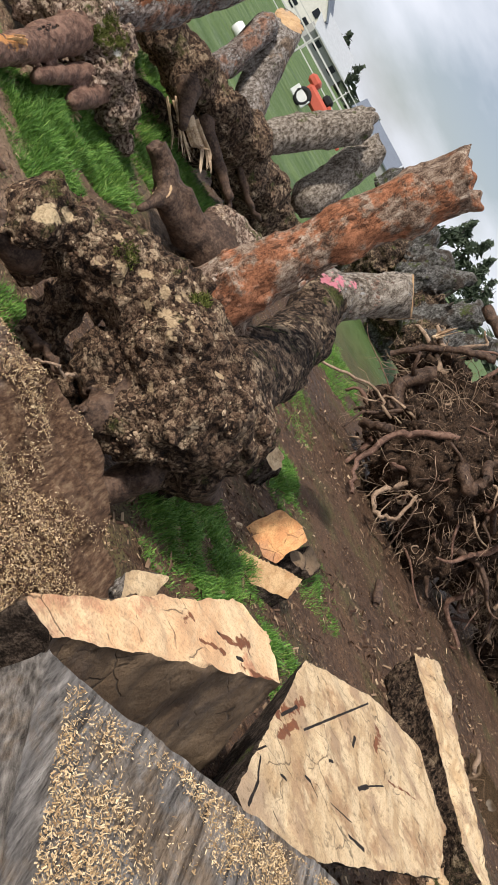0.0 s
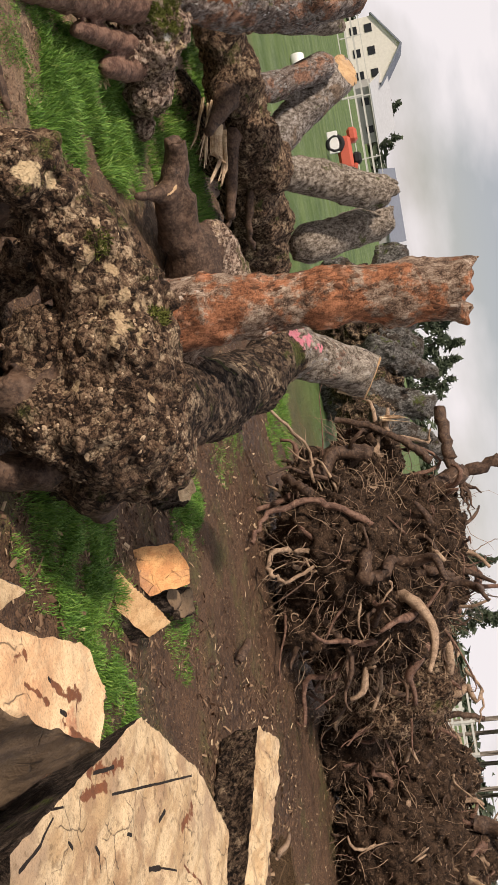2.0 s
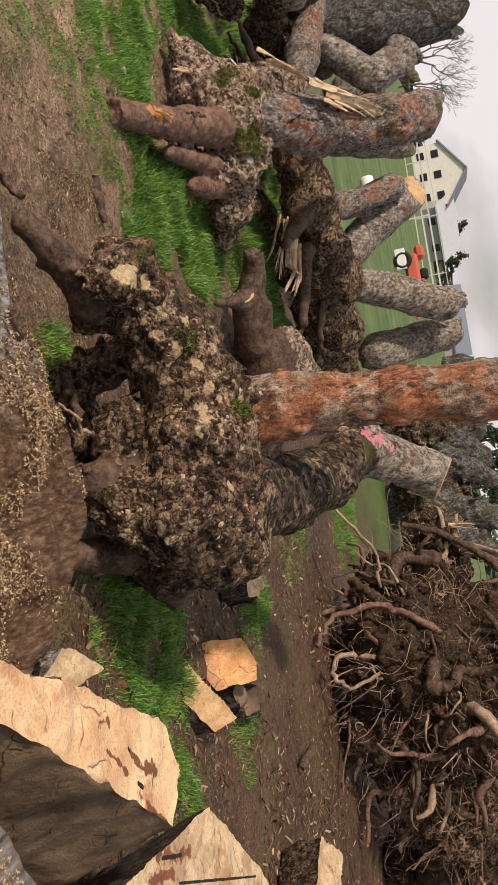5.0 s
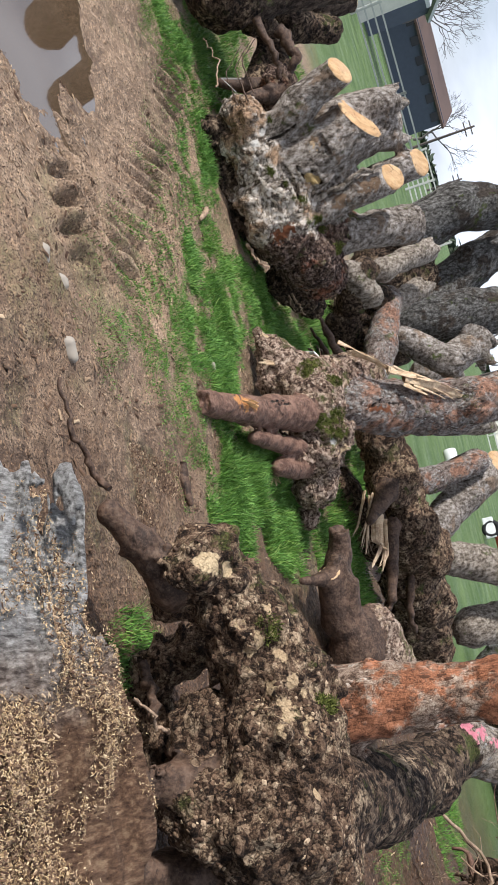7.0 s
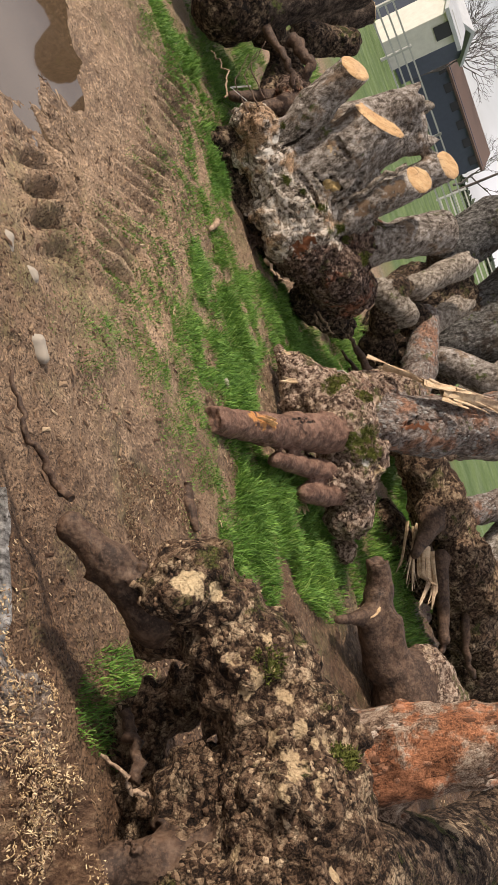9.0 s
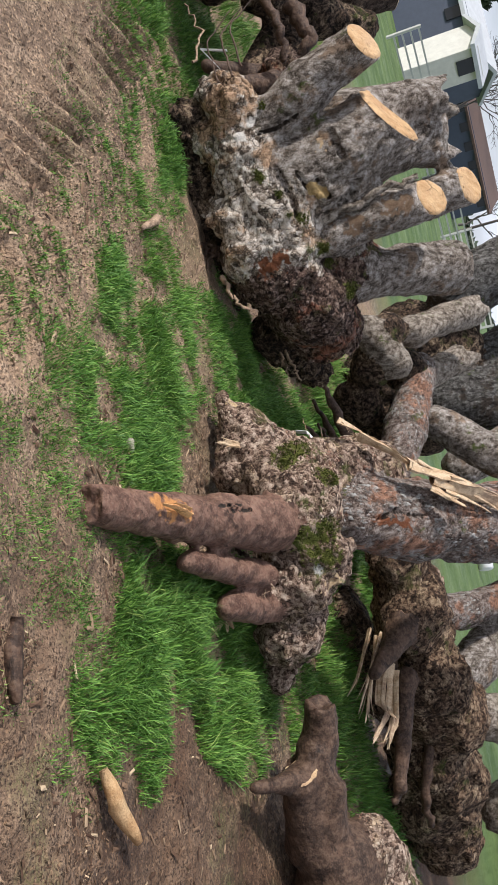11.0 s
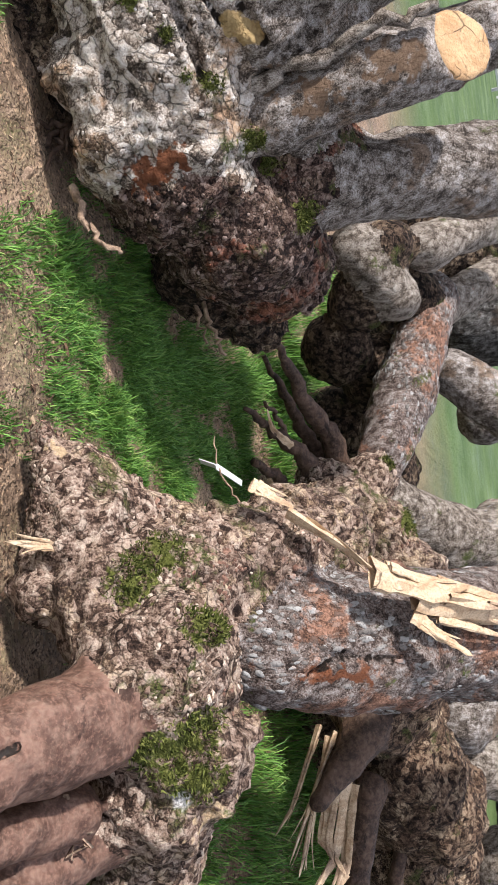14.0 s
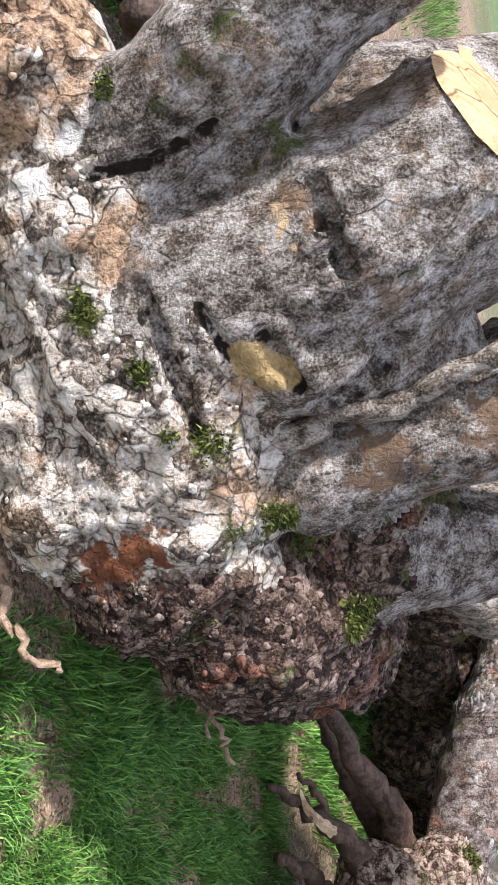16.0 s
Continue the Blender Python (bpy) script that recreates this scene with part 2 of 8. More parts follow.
BURL_BROWN = burl("burl_brown", (0.05, 0.029, 0.017), (0.20, 0.122, 0.072), (0.44, 0.32, 0.205), 0.8, 0.15, 0.03, patchy=0.85)
BURL_MOSSY = burl("burl_mossy", (0.12, 0.072, 0.048), (0.37, 0.26, 0.19), (0.62, 0.50, 0.39), 0.8, 0.6, 0.024)
BURL_GREY = burl("burl_grey", (0.21, 0.165, 0.125), (0.56, 0.48, 0.39), (0.82, 0.76, 0.68), 0.4, 0.05, 0.026, red=(0.55, 0.34, 0.18), crack=0.8, patchy=0.1, cells=26)
# reddish burl, kept dark to carry the shade on the grey stump's flank
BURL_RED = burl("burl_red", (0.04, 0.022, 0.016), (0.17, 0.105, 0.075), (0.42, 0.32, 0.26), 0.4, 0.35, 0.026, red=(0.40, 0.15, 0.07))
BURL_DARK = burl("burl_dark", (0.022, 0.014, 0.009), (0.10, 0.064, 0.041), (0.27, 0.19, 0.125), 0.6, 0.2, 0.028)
BARK_RED = bark("bark_red", (0.12, 0.075, 0.05), (0.34, 0.235, 0.165), (0.62, 0.52, 0.41), 24, 0.3, rust=(0.45, 0.175, 0.065), relief=0.022, rust_at=0.485)
BARK_GREY = bark("bark_grey", (0.095, 0.074, 0.056), (0.31, 0.265, 0.22), (0.62, 0.58, 0.54), 18, 0.6, 0.05, rust=(0.28, 0.20, 0.135), relief=0.02, rust_at=0.55)
BARK_PALE = bark("bark_pale", (0.10, 0.075, 0.052), (0.31, 0.26, 0.205), (0.60, 0.54, 0.46), 28, 0.4, 0.25, relief=0.02)
BARK_DARK = bark("bark_dark", (0.022, 0.015, 0.011), (0.09, 0.064, 0.046), (0.25, 0.195, 0.15), 26, 0.35, 0.15, relief=0.022)
BARK_REDGREY = bark("bark_redgrey", (0.08, 0.055, 0.042), (0.26, 0.20, 0.165), (0.52, 0.48, 0.44), 30, 0.35, 0.1, rust=(0.40, 0.21, 0.125), relief=0.022, rust_at=0.53)
BARK_ROT = bark("bark_rotten", (0.05, 0.044, 0.037), (0.17, 0.16, 0.145), (0.42, 0.41, 0.385), 22, 0.25, 0.3, rust=(0.10, 0.075, 0.055), relief=0.035, crack=0.8, rust_at=0.52)


def spotted(src, spots, squash=1.0):
    """A copy of a material with wounds, moss, cracks or paint along short lines: (from, to, radius, colour, second colour, raggedness)."""
    mat = src.copy()
    t = mat.node_tree
    p = t.nodes["Principled BSDF"]
    co = t.nodes.new("ShaderNodeTexCoord").outputs["Object"]

    def vm(op, a, b=None, scale=None):
        n = t.nodes.new("ShaderNodeVectorMath")
        n.operation = op
        for v, k in ((a, 0), (b, 1)):
            if v is None:
                continue
            if isinstance(v, (tuple, list)):
                n.inputs[k].default_value = v
            else:
                t.links.new(v, n.inputs[k])
        if scale is not None:
            t.links.new(scale, n.inputs["Scale"])
        return n

    def sm(op, a, b=0.0, c=0.0, clamp=False):
        n = t.nodes.new("ShaderNodeMath")
        n.operation, n.use_clamp = op, clamp
        for v, k in ((a, 0), (b, 1), (c, 2)):
            if isinstance(v, (int, float)):
                n.inputs[k].default_value = v
            else:
                t.links.new(v, n.inputs[k])
        return n.outputs[0]

    nz = t.nodes.new("ShaderNodeTexNoise")
    nz.inputs["Scale"].default_value, nz.inputs["Detail"].default_value = 28, 4
    t.links.new(co, nz.inputs["Vector"])
    n2_ = t.nodes.new("ShaderNodeTexNoise")
    n2_.inputs["Scale"].default_value, n2_.inputs["Detail"].default_value = 110, 3
    t.links.new(co, n2_.inputs["Vector"])
    for a, b, r, col, col2, rag in spots:
        a, b = Vector(a), Vector(b)
        ab = b - a
        rel = vm("MULTIPLY", vm("SUBTRACT", co, tuple(a)).outputs[0], (1.0, 1.0, squash)).outputs[0]
        if ab.length > 1e-5:
            k = sm("DIVIDE", vm("DOT_PRODUCT", rel, tuple(ab)).outputs["Value"], ab.length_squared, 0.0, True)
            rel = vm("SUBTRACT", rel, vm("SCALE", tuple(ab), None, k).outputs[0]).outputs[0]
        d = sm("MULTIPLY_ADD", sm("SUBTRACT", nz.outputs["Fac"], 0.5), r * rag * 3, vm("LENGTH", rel).outputs["Value"])
        f = t.nodes.new("ShaderNodeMapRange")
        f.inputs["From Min"].default_value, f.inputs["From Max"].default_value = r, r * (0.85 if rag < 0.8 else 0.55)
        t.links.new(d, f.inputs["Value"])
        tone = t.nodes.new("ShaderNodeMix")
        tone.data_type = "RGBA"
        t.links.new(n2_.outputs["Fac"], tone.inputs["Factor"])
        tone.inputs["A"].default_value, tone.inputs["B"].default_value = (*col, 1), (*col2, 1)
        mx = t.nodes.new("ShaderNodeMix")
        mx.data_type = "RGBA"
        t.links.new(f.outputs[0], mx.inputs["Factor"])
        t.links.new(p.inputs["Base Color"].links[0].from_socket, mx.inputs["A"])
        t.links.new(tone.outputs["Result"], mx.inputs["B"])
        t.links.new(mx.outputs["Result"], p.inputs["Base Color"])
    return mat


SPOT_TONES = {"wound": ((0.56, 0.27, 0.085), (0.26, 0.11, 0.04), 0.9), "knot": ((0.80, 0.64, 0.40), (0.45, 0.31, 0.17), 0.4), "chip": ((0.75, 0.58, 0.36), (0.30, 0.19, 0.10), 1.9),
              "moss": ((0.04, 0.05, 0.008), (0.22, 0.23, 0.055), 1.7), "crack": ((0.006, 0.004, 0.003), (0.03, 0.02, 0.013), 0.45), "brown": ((0.10, 0.062, 0.037), (0.25, 0.17, 0.11), 1.5), "pink": ((0.62, 0.06, 0.17), (0.70, 0.42, 0.40), 1.9),
              "yellow": ((0.55, 0.40, 0.18), (0.25, 0.16, 0.07), 0.4), "stain": ((0.25, 0.095, 0.042), (0.12, 0.045, 0.022), 1.8), "white": ((0.75, 0.72, 0.66), (0.5, 0.47, 0.42), 0.9)}


gr = Mat("groove_dark", 0.95, 0.1)
gr.color(gr.ramp(gr.noise(40, 5), (0.3, (0.012, 0.008, 0.006)), (0.7, (0.06, 0.04, 0.028))))
GROOVE = gr.m
mo_ = Mat("moss", 0.95, 0.1)
mo_n = mo_.noise(150, 6, 0.75)
mo_.color(mo_.mix(mo_.ramp(mo_.noise(14, 4), (0.4, 0.0), (0.6, 1.0)), mo_.ramp(mo_n, (0.35, (0.04, 0.06, 0.01)), (0.65, (0.2, 0.22, 0.045))), mo_.ramp(mo_n, (0.35, (0.07, 0.06, 0.02)), (0.65, (0.27, 0.25, 0.09)))))
mo_.bump((mo_n, 0.02))
MOSS = mo_.m
mb = Mat("moss_blade", 0.9, 0.1)
mb.color(mb.ramp(mb.island(), (0.0, (0.03, 0.045, 0.006)), (0.5, (0.12, 0.14, 0.025)), (1.0, (0.26, 0.27, 0.07))))
MOSS_BLADE = mb.m
ROOT_SKIN = root_skin("root_skin", (0.10, 0.047, 0.028), (0.24, 0.135, 0.09), (0.30, 0.2, 0.14))
ROOT_BROWN = root_skin("root_brown", (0.042, 0.023, 0.014), (0.14, 0.082, 0.05), (0.22, 0.15, 0.10))
ROOT_PALE = root_skin("root_pale", (0.26, 0.17, 0.105), (0.50, 0.36, 0.24), (0.22, 0.15, 0.095))
CUT_ORANGE = cut_wood("cut_orange", (0.80, 0.45, 0.16), (0.62, 0.28, 0.08), (0.42, 0.16, 0.05), 30)
CUT_TAN = cut_wood("cut_tan", (0.62, 0.42, 0.21), (0.45, 0.26, 0.10), (0.50, 0.28, 0.11))
CUT_PALE = cut_wood("cut_pale", (0.72, 0.55, 0.33), (0.50, 0.33, 0.16), (0.42, 0.25, 0.12), 20, dirt=0.55, stain_at=0.50)
CUT_RED = cut_wood("cut_red", (0.80, 0.58, 0.33), (0.68, 0.40, 0.19), (0.50, 0.17, 0.06), 12, dirt=0.2, stain_at=0.54)
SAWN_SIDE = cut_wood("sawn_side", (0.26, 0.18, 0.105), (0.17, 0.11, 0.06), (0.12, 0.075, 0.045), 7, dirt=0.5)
SPLINTER = cut_wood("splinter", (0.66, 0.51, 0.33), (0.45, 0.29, 0.15), (0.25, 0.13, 0.06), 40, dirt=0.35)



def flaked(name, stops, rust=None, rust_at=0.5):
    """Loose bark scales, each of its own tone."""
    m = Mat(name, 0.9, 0.2)
    c = m.ramp(m.island(), *stops)
    if rust:
        c = m.mix(m.ramp(m.noise(3.4, 6, 0.72), (rust_at, 0.0), (rust_at + 0.05, 0.85)), c, m.ramp(m.island(), (0.0, tuple(a * 0.3 for a in rust)), (1.0, rust)))
    c = m.mix(m.ramp(m.noise(120, 3, 0.65), (0.5, 0.0), (0.64, 0.6)), c, tuple(a * 0.5 for a in stops[0][1]))
    m.color(c)
    m.bump((m.noise(150, 3, 0.65), 0.004))
    return m.m


FLAKE_BROWN = flaked("scale_brown", ((0.0, (0.05, 0.029, 0.017)), (0.5, (0.18, 0.11, 0.066)), (0.85, (0.32, 0.22, 0.135)), (1.0, (0.60, 0.46, 0.30))))
FLAKE_MOSSY = flaked("scale_mossy", ((0.0, (0.12, 0.075, 0.05)), (0.5, (0.36, 0.25, 0.18)), (0.85, (0.52, 0.41, 0.31)), (1.0, (0.66, 0.56, 0.44))), (0.34, 0.17, 0.11), 0.52)
FLAKE_GREY = flaked("scale_grey", ((0.0, (0.20, 0.155, 0.115)), (0.35, (0.42, 0.36, 0.29)), (0.8, (0.62, 0.56, 0.49)), (1.0, (0.76, 0.71, 0.64))), (0.56, 0.36, 0.20), 0.53)
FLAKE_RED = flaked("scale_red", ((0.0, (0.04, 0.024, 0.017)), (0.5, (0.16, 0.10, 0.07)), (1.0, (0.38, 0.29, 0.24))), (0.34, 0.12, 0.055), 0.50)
FLAKE_RUST = flaked("scale_rust", ((0.0, (0.12, 0.07, 0.045)), (0.5, (0.34, 0.25, 0.18)), (1.0, (0.62, 0.54, 0.45))), (0.42, 0.17, 0.07), 0.46)
FLAKE_STEM = flaked("scale_stem", ((0.0, (0.12, 0.10, 0.085)), (0.5, (0.28, 0.26, 0.235)), (1.0, (0.44, 0.43, 0.40))), (0.42, 0.25, 0.17), 0.52)
FLAKE_PALE = flaked("crumb_pale", ((0.0, (0.16, 0.09, 0.05)), (0.5, (0.45, 0.31, 0.18)), (1.0, (0.74, 0.60, 0.40))))
FLAKE_SOIL = flaked("soil_crumb", ((0.0, (0.03, 0.018, 0.011)), (0.6, (0.10, 0.062, 0.038)), (1.0, (0.22, 0.15, 0.095))))
# scales on each bark: number to the square metre, radius, length to width, lift, how broken, material
SCALES = {"burl_brown": (2400, 0.0068, 1.3, 0.38, 0.22, FLAKE_BROWN), "burl_mossy": (2200, 0.006, 1.3, 0.35, 0.1, FLAKE_MOSSY), "burl_grey": (600, 0.0075, 1.1, 0.28, 0.1, FLAKE_GREY),
          "burl_red": (1900, 0.0066, 1.2, 0.38, 0.05, FLAKE_RED), "bark_red": (800, 0.009, 2.2, 0.13, 0.15, FLAKE_RUST), "bark_redgrey": (2000, 0.0078, 1.9, 0.14, 0.0, FLAKE_STEM),
          "bark_pale": (700, 0.008, 1.8, 0.14, 0.15, FLAKE_STEM), "cut_pale": (1600, 0.013, 1.6, 0.5, 0.0, FLAKE_PALE), "root_soil": (420, 0.012, 1.4, 0.5, -0.2, FLAKE_SOIL)}

mud = Mat("packed_mud", 0.85, 0.3)
n1, n2, n3 = mud.noise(0.9, 6, 0.65), mud.noise(16, 4, 0.62), mud.noise(95, 3, 0.62)
mc = mud.ramp(n1, (0.36, (0.10, 0.066, 0.043)), (0.6, (0.23, 0.162, 0.108)))
mc = mud.mix(mud.ramp(n2, (0.46, 0.0), (0.6, 0.85)), mc, mud.ramp(n3, (0.4, (0.13, 0.09, 0.06)), (0.6, (0.33, 0.245, 0.17))))
mc = mud.mix(mud.ramp(n3, (0.36, 0.8), (0.46, 0.0)), mc, (0.045, 0.03, 0.02))
mc = mud.mix(mud.ramp(mud.noise(60, 3, 0.6), (0.58, 0.0), (0.64, 0.75)), mc, (0.36, 0.25, 0.155))
msep = mud.t.nodes.new("ShaderNodeSeparateXYZ")
mud.link(mud.position(), msep.inputs[0])
mc = mud.mix(1.0, mc, (1.66, 1.63, 1.54), "MULTIPLY")
damp = mud.ramp(mud.math("ADD", mud.math("MULTIPLY", msep.outputs["X"], 0.2), mud.noise(1.3, 4, 0.65)), (0.15, 0.0), (0.62, 1.0))
mc = mud.mix(damp, mc, mud.mix(1.0, mc, (0.42, 0.345, 0.295), "MULTIPLY"))
mc = mud.mix(mud.math("MULTIPLY", mud.ramp(mud.noise(1.1, 6, 0.7), (0.52, 0.0), (0.62, 0.5)), mud.ramp(n3, (0.42, 0.0), (0.55, 1.0))), mc, (0.13, 0.17, 0.045))
sep = mud.t.nodes.new("ShaderNodeSeparateXYZ")
mud.link(mud.position(), sep.inputs[0])
far = mud.ramp(mud.math("ADD", mud.math("MULTIPLY", sep.outputs["Y"], 0.02), mud.math("MULTIPLY", mud.noise(0.12, 3), 0.15)), (0.30, 0.0), (0.37, 1.0))
grassy = mud.mix(mud.ramp(mud.noise(0.5, 6, 0.7), (0.35, 0.0), (0.7, 1.0)), (0.085, 0.15, 0.035), (0.19, 0.27, 0.08))
mud.color(mud.mix(far, mc, grassy))
mud.rough(mud.ramp(n1, (0.35, 0.55), (0.6, 0.92)))
mud.bump((mud.noise(5, 4, 0.65), 0.03), (n2, 0.04), (n3, 0.009))
MUD = mud.m

soil = Mat("root_soil", 0.95, 0.15)
s1, s2 = soil.noise(14, 4, 0.62), soil.noise(80, 3, 0.62)
soil.color(soil.mix(soil.ramp(s2, (0.5, 0.0), (0.7, 0.7)), soil.ramp(s1, (0.38, (0.016, 0.010, 0.006)), (0.62, (0.085, 0.052, 0.031))), (0.19, 0.125, 0.08)))
soil.bump((s1, 0.05), (s2, 0.008))
SOIL = soil.m

gm = Mat("grass_blade", 0.55, 0.3)
gm.color(gm.mix(gm.noise(1.6, 3), gm.ramp(gm.island(), (0.0, (0.035, 0.12, 0.012)), (0.6, (0.11, 0.29, 0.028)), (1.0, (0.24, 0.44, 0.055))), gm.ramp(gm.island(), (0.0, (0.07, 0.18, 0.016)), (0.9, (0.26, 0.45, 0.05)), (1.0, (0.44, 0.46, 0.15)))))
gm.p.inputs["Subsurface Weight"].default_value = 0.0
gm.p.inputs["Transmission Weight"].default_value = 0.0
GRASS = gm.m

ch = Mat("wood_chip", 0.85, 0.2)
ch.color(ch.ramp(ch.island(), (0.0, (0.07, 0.037, 0.022)), (0.55, (0.20, 0.122, 0.072)), (0.9, (0.36, 0.25, 0.15)), (1.0, (0.60, 0.46, 0.29))))
CHIP = ch.m

sd = Mat("sawdust", 0.9, 0.15)
sd.color(sd.ramp(sd.island(), (0.0, (0.30, 0.19, 0.09)), (0.5, (0.55, 0.39, 0.2)), (1.0, (0.78, 0.62, 0.38))))
SAWDUST = sd.m


def plain(name, col, rough=0.7, vary=0.25, metal=0.0):
    m = Mat(name, rough, 0.4)
    m.color(m.mix(m.ramp(m.noise(2.5, 6, 0.7), (0.35, 0.0), (0.7, vary)), col, tuple(c * 0.45 for c in col)))
    m.p.inputs["Metallic"].default_value = metal
    return m.m


# ---- shaping tools ----


def lattice(ix, iy, iz, seed):
    h = (ix * 374761393 + iy * 668265263 + iz * 2147483647 + seed * 974711).astype(np.int64) & 0xFFFFFFFF
    h = ((h ^ (h >> 13)) * 1274126177) & 0xFFFFFFFF
    h = ((h ^ (h >> 16)) * 2246822519) & 0xFFFFFFFF
    return ((h ^ (h >> 15)) & 0xFFFF).astype(np.float32) / 65535.0


def vnoise(p, freq, seed=0):
    """Value noise in -1..1 at points p (n, 3)."""
    q = p * freq
    i = np.floor(q).astype(np.int64)
    f = (q - i).astype(np.float32)
    f = f * f * (3 - 2 * f)
    out = np.zeros(len(p), np.float32)
    for a in (0, 1):
        for b in (0, 1):
            for c in (0, 1):
                w = (f[:, 0] if a else 1 - f[:, 0]) * (f[:, 1] if b else 1 - f[:, 1]) * (f[:, 2] if c else 1 - f[:, 2])
                out += w * lattice(i[:, 0] + a, i[:, 1] + b, i[:, 2] + c, seed)
    return out * 2 - 1


def fbm(p, freq, octaves=3, seed=0):
    s, a = np.zeros(len(p), np.float32), 1.0
    for o in range(octaves):
        s += a * vnoise(p, freq * 2 ** o, seed + o)
        a *= 0.5
    return s


def knobs(p, freq, seed=0):
    """Rounded lumps: 1 at lump centres, 0 between them."""
    q = (p * freq).astype(np.float32)
    i = np.floor(q).astype(np.int64)
    best = np.full(len(p), 9.0, np.float32)
    for a in (-1, 0, 1):
        for b in (-1, 0, 1):
            for c in (-1, 0, 1):
                x, y, z = i[:, 0] + a, i[:, 1] + b, i[:, 2] + c
                h = (x * 374761393 + y * 668265263 + z * 2147483647 + seed * 974711) & 0xFFFFFFFF
                h = ((h ^ (h >> 13)) * 1274126177) & 0xFFFFFFFF
                h = h ^ (h >> 16)
                d = (x + (h & 1023).astype(np.float32) / 1023 - q[:, 0]) ** 2
                d += (y + ((h >> 10) & 1023).astype(np.float32) / 1023 - q[:, 1]) ** 2
                d += (z + ((h >> 20) & 1023).astype(np.float32) / 1023 - q[:, 2]) ** 2
                best = np.minimum(best, d.astype(np.float32))
    return 1 - np.minimum(np.sqrt(best), 1.2)


def surface_nets(d, origin, res):
    """Quads round the zero level of the field d."""
    ins = d < 0
    nx, ny, nz = d.shape
    corners = [(a, b, c) for a in (0, 1) for b in (0, 1) for c in (0, 1)]

    def sl(v, o):
        return v[o[0]:nx - 1 + o[0], o[1]:ny - 1 + o[1], o[2]:nz - 1 + o[2]]

    cnt = sum(sl(ins, o).astype(np.int8) for o in corners)
    act = (cnt > 0) & (cnt < 8)
    idx = np.full(act.shape, -1, np.int64)
    cells = np.argwhere(act)
    idx[act] = np.arange(len(cells))
    acc, num = np.zeros((len(cells), 3), np.float32), np.zeros(len(cells), np.float32)
    for o in corners:
        for ax in range(3):
            if o[ax]:
                continue
            e = list(o)
            e[ax] = 1
            v0 = d[cells[:, 0] + o[0], cells[:, 1] + o[1], cells[:, 2] + o[2]]
            v1 = d[cells[:, 0] + e[0], cells[:, 1] + e[1], cells[:, 2] + e[2]]
            m = (v0 < 0) != (v1 < 0)
            t = np.where(m, v0 / np.where(m, v0 - v1, 1), 0)
            pt = np.tile(np.array(o, np.float32), (len(cells), 1))
            pt[:, ax] = t
            acc += pt * m[:, None]
            num += m
    verts = (cells + acc / np.maximum(num, 1)[:, None]) * res + origin
    quads = []
    for ax in range(3):
        u, w = (ax + 1) % 3, (ax + 2) % 3
        a = [slice(None)] * 3
        b = [slice(None)] * 3
        a[ax], b[ax] = slice(0, -1), slice(1, None)
        s0, s1 = ins[tuple(a)], ins[tuple(b)]
        e = np.argwhere(s0 != s1)
        ok = (e[:, u] > 0) & (e[:, w] > 0) & (e[:, u] < d.shape[u] - 1) & (e[:, w] < d.shape[w] - 1)
        e = e[ok]
        flip = s0[e[:, 0], e[:, 1], e[:, 2]]
        q = []
        for du, dw in ((-1, -1), (0, -1), (0, 0), (-1, 0)):
            c = e.copy()
            c[:, u] += du
            c[:, w] += dw
            q.append(idx[c[:, 0], c[:, 1], c[:, 2]])
        q = np.stack(q, 1)
        q[~flip] = q[~flip][:, ::-1]
        quads.append(q)
    return verts, np.concatenate(quads)


def mesh_from(name, verts, faces, smooth=True):
    me = bpy.data.meshes.new(name)
    verts, faces = np.asarray(verts, np.float32), np.asarray(faces, np.int32)
    n = faces.shape[1]
    me.vertices.add(len(verts))
    me.vertices.foreach_set("co", verts.ravel())
    me.loops.add(faces.size)
    me.loops.foreach_set("vertex_index", faces.ravel())
    me.polygons.add(len(faces))
    me.polygons.foreach_set("loop_start", np.arange(0, faces.size, n, dtype=np.int32))
    me.polygons.foreach_set("use_smooth", np.full(len(faces), smooth))
    me.update()
    me.validate()
    return me


def part(name, me, material, parent=None, label=""):
    """Links a mesh as one object under a thing or a part."""
    ob = new(name, me)
    if not me.materials:
        me.materials.append(material)
    ob.parent = parent
    if label:
        tagged(ob, label)
    return ob


def thing(name, base, label, category, group=""):
    ob = new(name)
    ob.empty_display_size = 0.2
    ob.location = base
    return tagged(ob, label, category, group)


TORN = {"dark_end": 1.0, "stem_end": 0.22, "root_end": 0.35}


